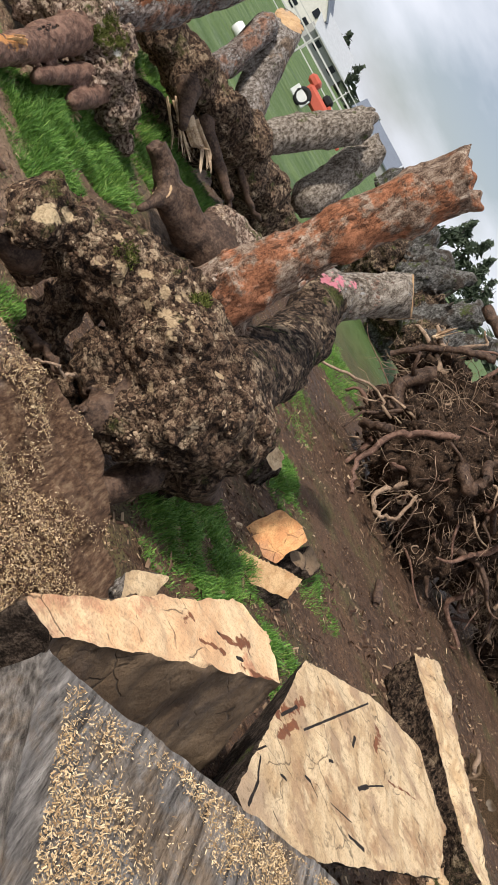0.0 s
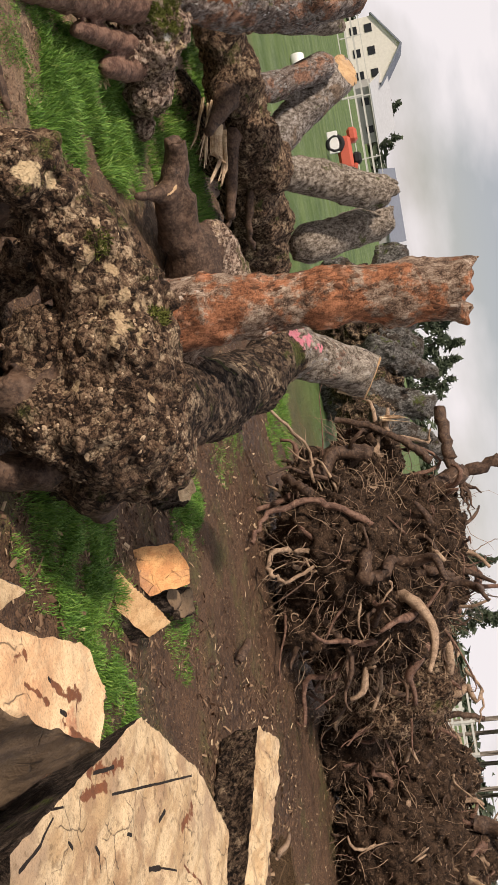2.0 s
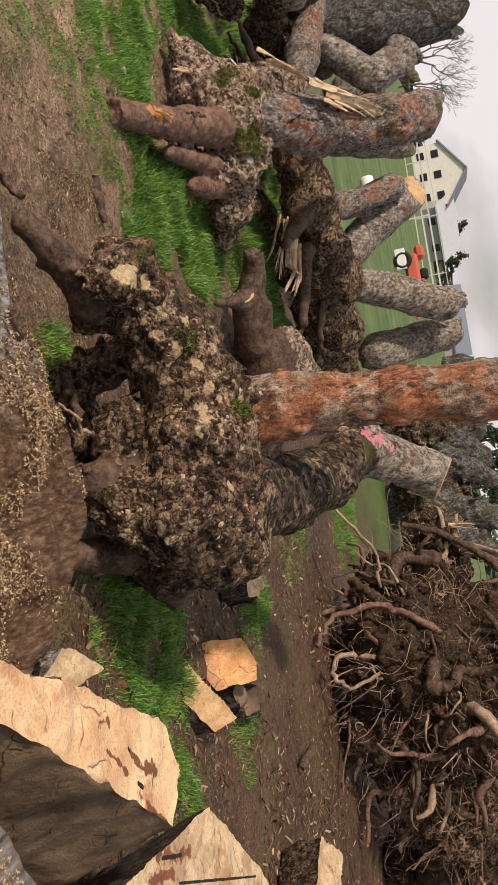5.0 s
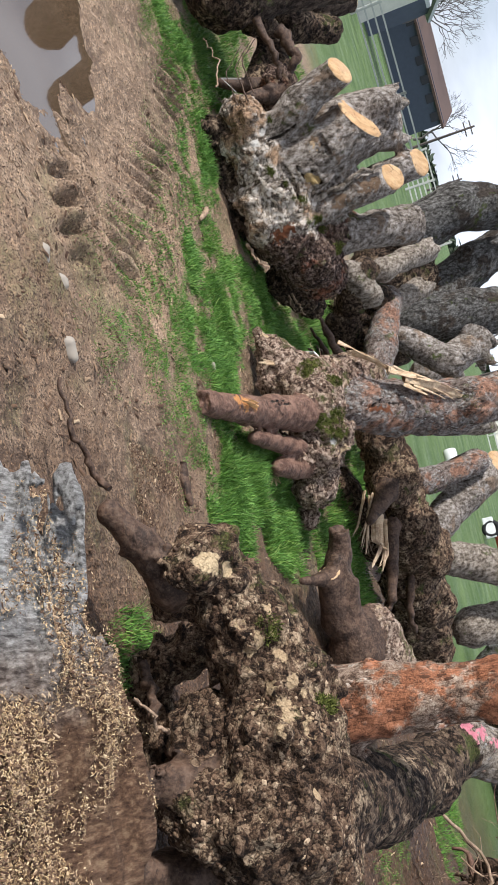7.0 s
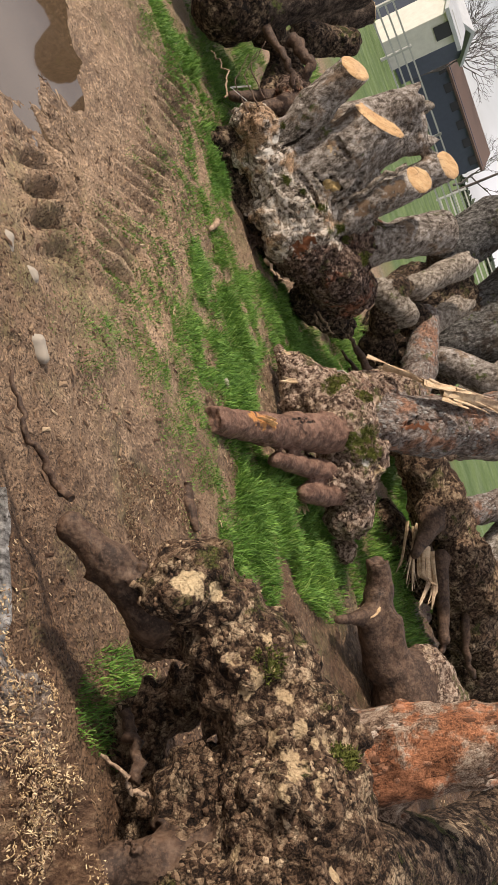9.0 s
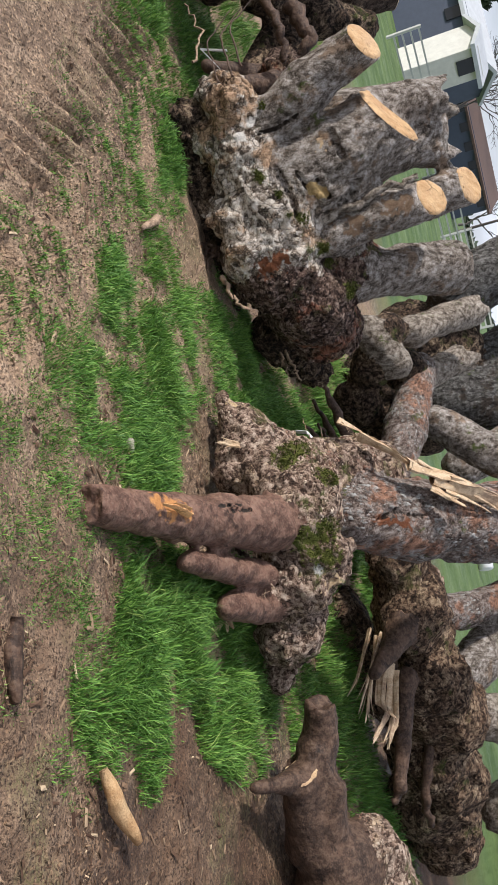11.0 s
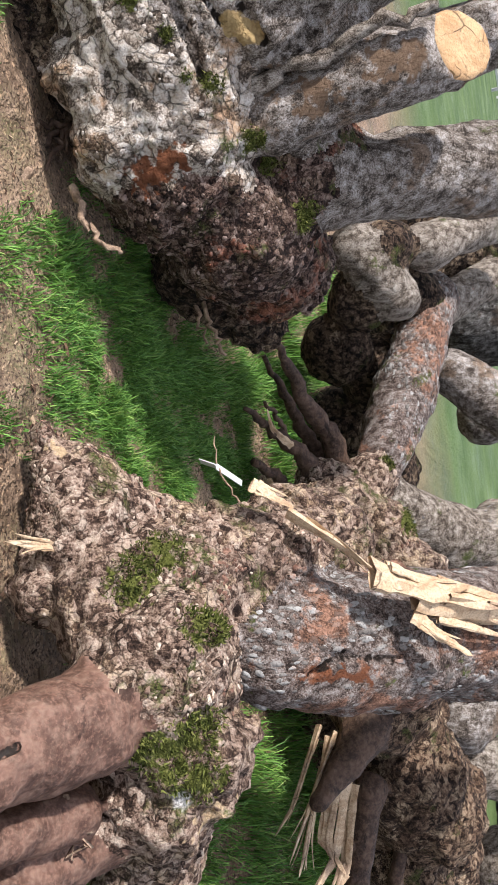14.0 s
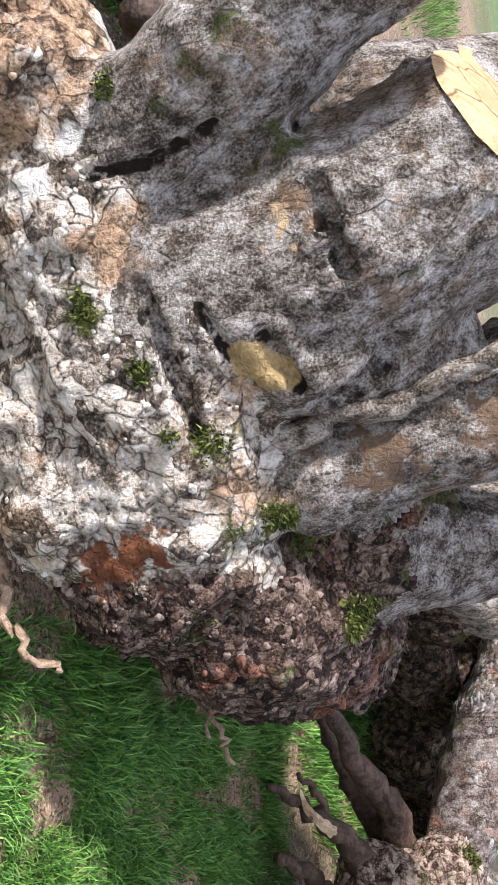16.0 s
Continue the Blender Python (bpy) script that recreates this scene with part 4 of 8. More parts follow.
oak_a.limb("root", (1.122, 3.148, 0.232), 0.083, (1.090, 2.992, 0.024), 0.063)
oak_a.limb("root", (1.214, 3.288, 0.376), 0.107, (1.375, 3.381, 0.340), 0.054)
oak_a.limb("burl", (0.321, 3.364, 0.249), 0.085, (0.420, 3.292, -0.031), 0.098)
oak_a.limb("burl", (0.577, 3.303, 0.016), 0.122, (0.905, 3.359, -0.158), 0.15)
oak_a.limb("stem", (0.643, 3.540, 0.704), 0.201, (0.640, 3.506, 0.944), 0.133)
oak_a.limb("stem", (0.640, 3.506, 0.944), 0.133, (0.654, 3.515, 1.105), 0.118)
oak_a.limb("stem", (0.654, 3.515, 1.105), 0.118, (0.679, 3.522, 1.423), 0.112)
oak_a.limb("stem", (0.679, 3.522, 1.423), 0.112, (0.717, 3.555, 1.730), 0.111)
oak_a.limb("stem", (0.717, 3.555, 1.730), 0.111, (0.754, 3.563, 1.962), 0.124, (0.15, 0.03, 0.99), face="stem_end")
# this limb lies in shade, which its dark material imitates
oak_a.limb("limb", (0.981, 3.371, 0.694), 0.178, (1.024, 3.906, 0.769), 0.178)
oak_a.limb("limb", (1.024, 3.906, 0.769), 0.178, (1.016, 4.354, 0.905), 0.163)
oak_a.limb("limb", (1.016, 4.354, 0.905), 0.163, (0.891, 4.700, 1.042), 0.139)
oak_a.limb("pale", (0.874, 4.698, 1.035), 0.133, (1.182, 5.118, 1.475), 0.134, (0.60, 0.00, 1.00))
oak_a.lump("burl", (0.711, 2.882, 0.712), 0.045, 0.02)
oak_a.mark("knot", (0.087, 2.828, 0.581), 0.053)
oak_a.mark("knot", (0.110, 2.924, 0.606), 0.034)
oak_a.mark("chip", (0.701, 2.839, 0.728), 0.034)
oak_a.mark("chip", (0.421, 2.980, 0.630), 0.03)
oak_a.mark("chip", (0.625, 2.954, 0.693), 0.032)
oak_a.mark("chip", (0.819, 2.925, 0.510), 0.034)
oak_a.mark("moss", (0.336, 3.009, 0.704), 0.038)
oak_a.mark("moss", (0.622, 3.117, 0.849), 0.039)
oak_a.mark("pink", (0.833, 4.592, 1.140), 0.04)
oak_a.mark("pink", (0.875, 4.651, 1.189), 0.037)
oak_a.mark("pink", (0.929, 4.701, 1.232), 0.028)
oak_a.mark("pink", (0.889, 4.589, 1.156), 0.028)
oak_a.mark("chip", (0.374, 2.987, 0.671), 0.03)
oak_a.mark("chip", (0.540, 3.020, 0.755), 0.026)
oak_a.mark("chip", (0.674, 2.980, 0.788), 0.038)
oak_a.mark("chip", (0.911, 3.007, 0.783), 0.021)
oak_a.mark("chip", (0.321, 2.958, 0.611), 0.025)
oak_a.mark("chip", (0.428, 3.030, 0.738), 0.034)
oak_a.mark("chip", (0.547, 2.991, 0.672), 0.03)
oak_a.mark("chip", (0.622, 2.972, 0.732), 0.042)
oak_a.mark("chip", (0.270, 3.013, 0.703), 0.026)
oak_a.mark("chip", (0.570, 3.058, 0.806), 0.03)
stump_a = grown("uprooted_stump", (0.450, 3.200, 0), "uprooted stump with a knobbly brown burl and one red-barked stem", "tree stump", oak_a, {"burl": (BURL_BROWN, "burl", ""), "root": (ROOT_BROWN, "root", "thick brown sawn root"), "stem": (BARK_RED, "stem", "upright stem with rust-red flaking bark"), "limb": (BURL_DARK, "limb", "lichen-flecked limb with its shade in the dark colour"), "pale": (BARK_PALE, "limb", "pale limb with a pink paint mark"), "knot": (CUT_PALE, "knot", "pale sawn knot"), "chip": (CUT_PALE, "chipped_wood", "chipped pale wood"), "moss": (MOSS, "moss", "moss cushion"), "groove": (GROOVE, "crack", ""), "cut_face": (CUT_TAN, "cut_face", ""), "stem_end": (BARK_RED, "stem_end", "")}, 0.011, (("knobs", 0.046, 8.5), ("fbm", 0.024, 17)), group="row of uprooted stumps")

oak_c = Wood(0.05)
oak_c.lump("burl", (-1.852, 5.799, 0.211), 0.146)
oak_c.lump("burl", (-2.005, 5.833, 0.170), 0.104)
oak_c.lump("burl", (-1.663, 5.807, 0.327), 0.163)
oak_c.lump("burl", (-1.510, 5.855, 0.445), 0.193)
oak_c.lump("burl", (-1.266, 5.925, 0.503), 0.148)
oak_c.lump("burl", (-1.153, 5.927, 0.365), 0.179)
oak_c.lump("burl", (-0.959, 6.081, 0.233), 0.152)
oak_c.lump("burl", (-1.759, 6.162, 0.490), 0.178)
oak_c.lump("burl", (-1.866, 6.392, 0.631), 0.175)
oak_c.lump("burl", (-0.788, 6.333, 0.081), 0.104)
oak_c.lump("burl", (-1.708, 5.727, 0.149), 0.087)
oak_c.limb("burl", (-2.005, 5.833, 0.170), 0.104, (-1.742, 6.021, 0.390), 0.173)
oak_c.limb("burl", (-1.720, 5.928, 0.423), 0.179, (-1.840, 6.433, 0.721), 0.163)
oak_c.limb("burl", (-1.503, 5.794, 0.422), 0.2, (-0.978, 6.088, 0.277), 0.163)
oak_c.limb("root", (-1.366, 5.599, 0.345), 0.134, (-1.313, 5.266, 0.236), 0.108)
oak_c.limb("root", (-1.313, 5.266, 0.236), 0.108, (-1.268, 4.982, 0.149), 0.091)
oak_c.limb("root", (-1.268, 4.982, 0.149), 0.091, (-1.205, 4.501, 0.032), 0.071, (0.13, -0.96, -0.24), face="root_end")
oak_c.limb("root", (-1.148, 5.670, 0.272), 0.075, (-1.116, 5.125, 0.139), 0.044)
oak_c.limb("root", (-1.039, 5.817, 0.230), 0.082, (-0.981, 5.479, 0.167), 0.063)
oak_c.limb("burl", (-1.936, 5.753, 0.182), 0.067, (-2.135, 5.757, 0.115), 0.037)
oak_c.limb("stem", (-1.542, 6.186, 0.619), 0.196, (-1.529, 6.524, 0.927), 0.215)
oak_c.limb("stem", (-1.529, 6.524, 0.927), 0.215, (-1.536, 6.907, 1.326), 0.207)
oak_c.limb("stem", (-1.536, 6.907, 1.326), 0.207, (-1.541, 6.831, 1.494), 0.189)
oak_c.limb("stem", (-1.541, 6.831, 1.494), 0.189, (-1.571, 7.094, 1.805), 0.188, (0.20, 0.30, 1.00), face="stem_end")
oak_c.mark("wound", (-1.260, 4.838, 0.204), 0.062)
oak_c.mark("wound", (-1.250, 4.918, 0.235), 0.039)
oak_c.mark("wound", (-1.262, 4.775, 0.184), 0.051)
oak_c.mark("moss", (-1.292, 5.748, 0.521), 0.084)
oak_c.mark("moss", (-1.793, 5.772, 0.482), 0.056)
oak_c.mark("moss", (-1.585, 5.757, 0.615), 0.041)
oak_c.mark("moss", (-1.754, 5.723, 0.443), 0.043)
oak_c.mark("moss", (-1.358, 5.769, 0.581), 0.045)
oak_c.mark("moss", (-1.217, 5.786, 0.566), 0.06)
oak_c.mark("moss", (-1.708, 5.666, 0.436), 0.055)
oak_c.mark("moss", (-1.590, 5.716, 0.617), 0.05)
oak_c.mark("stain", (-1.452, 6.098, 0.768), 0.022, (-1.433, 6.235, 0.908))
oak_c.mark("white", (-1.18, 5.80, 0.50), 0.035)
oak_c.mark("chip", (-1.124, 5.880, 0.557), 0.041)
oak_c.mark("chip", (-2.102, 5.742, 0.186), 0.032)
oak_c.mark("chip", (-1.087, 5.847, 0.512), 0.028)
oak_c.slot((-1.316, 5.176, 0.317), (-1.353, 5.315, 0.362), 0.012)
oak_c.slot((-1.331, 5.129, 0.293), (-1.361, 5.256, 0.340), 0.010)
oak_c.slot((-1.495, 6.116, 0.821), (-1.471, 6.271, 0.968), 0.015)
oak_c.slot((-1.442, 6.099, 0.776), (-1.497, 6.153, 0.858), 0.015)
stump_c = grown("uprooted_stump", (-1.600, 5.600, 0), "uprooted stump with mossy burl, thick peeled root and a grey stem", "tree stump", oak_c, {"burl": (BURL_MOSSY, "burl", ""), "root": (ROOT_SKIN, "root", "smooth reddish peeled root"), "stem": (BARK_REDGREY, "stem", "grey and red flaking stem"), "root_end": (CUT_TAN, "root_end", ""), "wound": (CUT_ORANGE, "wound", "fresh orange gash in the root"), "moss": (MOSS, "moss", "moss cushion"), "chip": (CUT_PALE, "chipped_wood", ""), "groove": (GROOVE, "crack", ""), "stem_end": (BARK_GREY, "stem_end", "")}, 0.011, (("knobs", 0.034, 12), ("fbm", 0.019, 20)), group="row of uprooted stumps")

oak_d = Wood(0.05)
oak_d.lump("burl", (-3.598, 5.722, 0.378), 0.195)
oak_d.lump("burl", (-3.688, 5.580, 0.243), 0.116)
oak_d.lump("burl", (-3.383, 5.896, 0.447), 0.264)
oak_d.lump("burl", (-3.801, 5.470, 0.401), 0.125)
oak_d.lump("burl", (-3.911, 5.454, 0.326), 0.089)
oak_d.lump("burl", (-3.311, 5.806, 0.257), 0.143)
oak_d.lump("burl", (-3.093, 5.914, 0.295), 0.156)
oak_d.lump("burl", (-3.451, 5.929, 0.633), 0.237)
oak_d.limb("stem", (-3.347, 5.895, 0.818), 0.117, (-3.436, 6.096, 0.985), 0.104)
# shaded flank: its shade is put into a darker burl colour
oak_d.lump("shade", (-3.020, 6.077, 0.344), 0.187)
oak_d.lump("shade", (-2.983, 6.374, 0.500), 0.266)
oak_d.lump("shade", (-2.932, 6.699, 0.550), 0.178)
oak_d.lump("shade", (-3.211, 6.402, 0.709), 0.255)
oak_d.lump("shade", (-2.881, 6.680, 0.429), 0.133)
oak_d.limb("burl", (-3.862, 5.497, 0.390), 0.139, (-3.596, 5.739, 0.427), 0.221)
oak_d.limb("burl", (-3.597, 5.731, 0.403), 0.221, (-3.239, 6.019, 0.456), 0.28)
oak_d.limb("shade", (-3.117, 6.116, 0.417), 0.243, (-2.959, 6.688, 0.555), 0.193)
# dark lumps added low down in place of shade below the stump
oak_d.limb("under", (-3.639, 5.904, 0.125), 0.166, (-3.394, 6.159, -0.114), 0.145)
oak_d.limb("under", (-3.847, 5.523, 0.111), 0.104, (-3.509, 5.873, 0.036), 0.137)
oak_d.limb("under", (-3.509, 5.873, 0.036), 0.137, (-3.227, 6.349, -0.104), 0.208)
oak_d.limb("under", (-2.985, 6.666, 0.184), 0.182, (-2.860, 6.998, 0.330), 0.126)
oak_d.limb("stem", (-3.715, 5.626, 0.582), 0.139, (-3.821, 5.547, 0.824), 0.138)
oak_d.limb("stem", (-3.821, 5.547, 0.824), 0.138, (-3.923, 5.481, 1.199), 0.119, (-0.10, -0.50, 0.85))
oak_d.limb("stem", (-3.904, 5.946, 0.930), 0.149, (-4.048, 6.192, 1.503), 0.116, (-0.22, 0.38, 0.90), face="dark_end")
oak_d.limb("stem", (-3.493, 5.854, 0.632), 0.221, (-3.575, 5.860, 0.900), 0.205)
oak_d.limb("stem", (-3.575, 5.860, 0.900), 0.212, (-3.742, 5.886, 1.225), 0.205, (-0.35, -0.45, 0.85))
oak_d.limb("stem", (-3.640, 6.100, 0.900), 0.160, (-3.960, 6.340, 1.367), 0.150)
oak_d.limb("stem", (-3.880, 6.275, 1.194), 0.142, (-3.830, 6.513, 1.496), 0.064, (0.13, 0.61, 0.78), face="dark_end")
oak_d.limb("stem", (-3.179, 6.084, 0.739), 0.119, (-3.280, 6.147, 1.055), 0.126)
oak_d.limb("stem", (-3.280, 6.147, 1.055), 0.126, (-3.356, 6.212, 1.347), 0.111, (0.10, -0.55, 0.85))
oak_d.limb("stem", (-3.547, 6.490, 1.065), 0.116, (-3.661, 6.612, 1.573), 0.122, (0.10, -0.40, 0.90))
oak_d.limb("pale", (-3.081, 6.356, 0.742), 0.144, (-3.172, 6.598, 1.068), 0.16)
oak_d.limb("pale", (-3.172, 6.598, 1.068), 0.16, (-3.237, 6.850, 1.392), 0.166, (-0.16, 0.61, 0.78))
for line, r in (([(-3.416, 5.635, 0.577), (-3.364, 5.668, 0.590), (-3.310, 5.707, 0.606), (-3.261, 5.747, 0.616), (-3.194, 5.800, 0.621)], 0.021),
                ([(-3.541, 5.628, 0.908), (-3.488, 5.676, 0.921), (-3.424, 5.723, 0.941)], 0.026),
                ([(-3.326, 5.734, 0.782), (-3.266, 5.822, 0.815)], 0.018),
                ([(-3.245, 5.884, 0.841), (-3.282, 5.903, 0.917), (-3.349, 5.898, 0.963)], 0.034),
                ([(-3.372, 5.668, 0.683), (-3.301, 5.745, 0.713)], 0.012),
                ([(-3.586, 5.523, 0.532), (-3.603, 5.551, 0.628), (-3.644, 5.549, 0.760)], 0.013)):
    for a, b in zip(line, line[1:]):
        oak_d.slot(a, b, r)
oak_d.mark("brown", (-3.517, 5.640, 0.871), 0.045)
oak_d.mark("brown", (-3.247, 6.033, 1.106), 0.055, (-3.257, 6.077, 1.201))
oak_d.mark("brown", (-3.187, 6.022, 0.919), 0.07)
oak_d.mark("brown", (-3.21, 5.95, 0.80), 0.05)
oak_d.mark("stain", (-2.962, 5.885, 0.370), 0.05, (-2.989, 5.876, 0.484))
oak_d.mark("yellow", (-3.305, 5.760, 0.742), 0.036, (-3.283, 5.800, 0.787))
oak_d.mark("white", (-3.570, 5.494, 0.433), 0.045)
oak_d.mark("white", (-3.643, 5.489, 0.500), 0.03)
oak_d.mark("chip", (-3.499, 5.646, 0.849), 0.029)
oak_d.mark("moss", (-3.265, 5.685, 0.569), 0.02)
oak_d.mark("moss", (-3.166, 5.825, 0.645), 0.027)
oak_d.mark("moss", (-3.179, 5.764, 0.589), 0.012)
oak_d.mark("moss", (-3.076, 6.008, 0.699), 0.033)
oak_d.mark("moss", (-3.066, 6.163, 0.696), 0.031)
oak_d.mark("moss", (-2.943, 6.286, 0.768), 0.041)
oak_d.mark("moss", (-2.920, 6.294, 0.752), 0.03)
oak_d.mark("moss", (-3.372, 5.609, 0.481), 0.025)
oak_d.mark("moss", (-3.713, 5.476, 0.589), 0.018)
stump_d = grown("uprooted_stump", (-3.300, 5.900, 0), "large grey multi-stemmed stump with five sawn stems", "tree stump", oak_d, {"burl": (BURL_GREY, "burl", "pale grey scaly burl"), "under": (BURL_DARK, "underside", "dark earthy lumps standing for the shade underneath"), "shade": (BURL_RED, "burl", "reddish burl, darkened in colour for its shaded side"), "wound": (CUT_TAN, "saw_wound", "yellow saw wound"), "chip": (SPLINTER, "chipped_wood", ""), "moss": (MOSS, "moss", "moss cushion"), "groove": (GROOVE, "saw_groove", "dark saw groove"), "stem": (BARK_GREY, "stem", ""), "pale": (BARK_GREY, "stem", ""), "cut_face": (CUT_TAN, "cut_face", "fresh tan sawn faces"), "dark_end": (BARK_DARK, "stem_end", "weathered dark stem ends")}, 0.011, (("knobs", 0.026, 14), ("fbm", 0.02, 19)), group="row of uprooted stumps")

oak_f = Wood(0.05)
oak_f.lump("burl", (-2.048, 7.785, 0.409), 0.198)
oak_f.lump("burl", (-2.241, 7.693, 0.381), 0.122)
oak_f.lump("burl", (-1.819, 7.997, 0.459), 0.18)
oak_f.lump("burl", (-2.275, 7.859, 0.564), 0.138)
oak_f.lump("burl", (-1.483, 8.258, 0.450), 0.162)
oak_f.lump("burl", (-1.608, 8.393, 0.584), 0.166)
oak_f.limb("limb", (-2.408, 7.963, 0.615), 0.141, (-2.801, 8.158, 0.730), 0.157)
oak_f.limb("limb", (-2.801, 8.158, 0.730), 0.157, (-3.371, 8.444, 0.874), 0.151)
oak_f.limb("pale", (-3.340, 8.545, 0.845), 0.133, (-3.651, 8.946, 1.209), 0.12, (-0.50, 0.64, 0.58), face="dark_end")
oak_f.limb("pale", (-2.179, 7.996, 0.611), 0.128, (-2.003, 8.326, 0.868), 0.162)
oak_f.limb("pale", (-2.003, 8.326, 0.868), 0.162, (-1.983, 8.699, 1.319), 0.187)
oak_f.limb("pale", (-2.027, 8.673, 1.093), 0.185, (-1.997, 9.039, 1.500), 0.175, (0.05, 0.67, 0.74), face="dark_end")
oak_f.limb("limb", (-1.399, 8.522, 0.559), 0.156, (-1.421, 8.733, 0.866), 0.13)
oak_f.limb("limb", (-1.421, 8.733, 0.866), 0.13, (-1.582, 9.073, 1.299), 0.136)
oak_f.lump("burl", (-2.130, 7.700, 0.420), 0.19)
oak_f.lump("burl", (-2.020, 7.720, 0.620), 0.15)
oak_f.limb("burl", (-2.150, 7.720, 0.450), 0.16, (-1.780, 7.760, 0.800), 0.13)
oak_f.mark("moss", (-2.03, 7.70, 0.79), 0.06)
oak_f.mark("moss", (-2.00, 7.74, 1.03), 0.06)
oak_f.mark("moss", (-2.36, 7.78, 0.72), 0.05)
stump_f = grown("uprooted_stump", (-2.300, 7.700, 0), "uprooted stump with earthy burl, bent limbs and mossy white bark", "tree stump", oak_f, {"burl": (BURL_MOSSY, "burl", ""), "limb": (BARK_REDGREY, "limb", ""), "pale": (BARK_PALE, "limb", "pale lichen-covered limb"), "dark_end": (BARK_GREY, "limb_end", "")}, 0.013, (("knobs", 0.022, 11), ("fbm", 0.014, 20)), group="row of uprooted stumps")

oak_e = Wood(0.06)
oak_e.lump("burl", (-3.243, 7.907, 0.573), 0.178)
oak_e.lump("burl", (-3.063, 8.114, 0.373), 0.202)
oak_e.lump("burl", (-3.444, 7.793, 0.745), 0.142)
oak_e.lump("burl", (-3.341, 8.274, 0.773), 0.171)
oak_e.lump("burl", (-2.984, 8.403, 0.506), 0.209)
oak_e.lump("burl", (-2.740, 8.720, 0.200), 0.28)
oak_e.lump("burl", (-2.480, 8.900, 0.380), 0.26)
oak_e.limb("pale", (-3.478, 7.949, 0.911), 0.129, (-3.821, 8.453, 1.414), 0.119, (-0.43, 0.64, 0.64), face="dark_end")
oak_e.limb("pale", (-3.409, 7.651, 0.615), 0.108, (-3.199, 7.877, 0.772), 0.126)
stump_e = grown("uprooted_stump", (-3.400, 7.900, 0), "dark hollow stump squeezed between two larger stumps", "tree stump", oak_e, {"burl": (BURL_DARK, "burl", ""), "pale": (BARK_PALE, "limb", ""), "dark_end": (BARK_GREY, "limb_end", "")}, 0.018, group="row of uprooted stumps")

oak_h = Wood(0.04)
oak_h.limb("root", (-0.418, 6.204, 0.304), 0.092, (-0.592, 6.104, 0.364), 0.071, (-0.83, -0.48, 0.29), face="root_end")
oak_h.limb("root", (-0.355, 6.166, 0.284), 0.083, (-0.049, 6.365, 0.216), 0.11)
oak_h.limb("root", (-0.049, 6.365, 0.216), 0.118, (0.242, 6.530, 0.241), 0.195)
oak_h.limb("root", (0.119, 6.548, 0.262), 0.193, (0.437, 6.601, 0.050), 0.18)
oak_h.limb("root", (0.05, 6.35, 0.20), 0.11, (-0.31, 6.14, 0.20), 0.082, (-0.7, -0.6, 0.15), face="root_end")
oak_h.limb("root", (-0.05, 6.33, 0.28), 0.09, (-0.26, 6.20, 0.36), 0.05, (-0.5, -0.3, 0.8), face="root_end")
oak_h.limb("burl", (0.091, 6.679, 0.373), 0.174, (0.426, 6.900, 0.346), 0.23)
oak_h.limb("burl", (0.226, 6.784, 0.185), 0.243, (0.523, 7.023, -0.121), 0.227)
oak_h.limb("root", (-0.255, 6.073, 0.216), 0.061, (-0.236, 5.825, 0.092), 0.028)
oak_h.limb("root", (0.021, 6.371, 0.148), 0.118, (-0.291, 6.066, 0.237), 0.069, (-0.70, -0.68, 0.20))
oak_h.limb("burl", (0.296, 6.894, 0.098), 0.269, (0.177, 7.028, -0.054), 0.277)
stump_h = grown("uprooted_stump", (-0.250, 6.600, 0), "small muddy brown stump with sawn root stubs", "tree stump", oak_h, {"burl": (BURL_MOSSY, "burl", ""), "root": (ROOT_BROWN, "root", ""), "cut_face": (CUT_PALE, "cut_face", "")}, 0.016, group="row of uprooted stumps")

oak_i = Wood(0.05)
oak_i.lump("burl", (-1.582, 7.468, 0.610), 0.175)
oak_i.lump("burl", (-1.254, 7.692, 0.601), 0.239)
oak_i.lump("burl", (-0.879, 8.049, 0.616), 0.267)
oak_i.lump("burl", (-0.635, 8.371, 0.674), 0.246)
oak_i.lump("burl", (-0.432, 8.592, 0.422), 0.28)
oak_i.lump("burl", (-1.596, 7.879, 0.528), 0.162)
oak_i.lump("burl", (-0.109, 9.206, 0.244), 0.296)
oak_i.lump("burl", (-0.246, 9.216, 0.455), 0.296)
oak_i.limb("burl", (-1.659, 7.550, 0.609), 0.187, (-0.704, 8.322, 0.586), 0.284)
oak_i.limb("root", (-1.120, 7.507, 0.556), 0.101, (-0.866, 7.332, 0.394), 0.044)
oak_i.limb("root", (-0.847, 7.701, 0.512), 0.077, (-0.202, 7.673, 0.378), 0.04)
oak_i.limb("burl", (-0.808, 8.514, 0.229), 0.17, (-1.410, 8.222, -0.052), 0.227)
oak_i.limb("burl", (-0.541, 8.682, 0.489), 0.283, (0.181, 9.651, 0.290), 0.276)
oak_i.limb("limb", (-1.005, 9.028, 0.747), 0.178, (-1.298, 9.249, 1.121), 0.182)
oak_i.limb("limb", (-1.298, 9.249, 1.121), 0.182, (-1.597, 9.480, 1.541), 0.173, (-0.30, -0.40, 0.85), face="cut_face")
oak_i.limb("limb", (-1.380, 8.657, 0.680), 0.093, (-1.457, 9.319, 1.182), 0.074)
oak_i.limb("pale", (-0.703, 9.380, 0.734), 0.186, (-0.346, 9.937, 1.705), 0.192, (0.30, 0.47, 0.83), face="dark_end")
oak_i.limb("pale2", (0.029, 10.011, 0.798), 0.224, (-0.112, 10.543, 1.658), 0.204, (-0.14, 0.52, 0.84), face="dark_end")
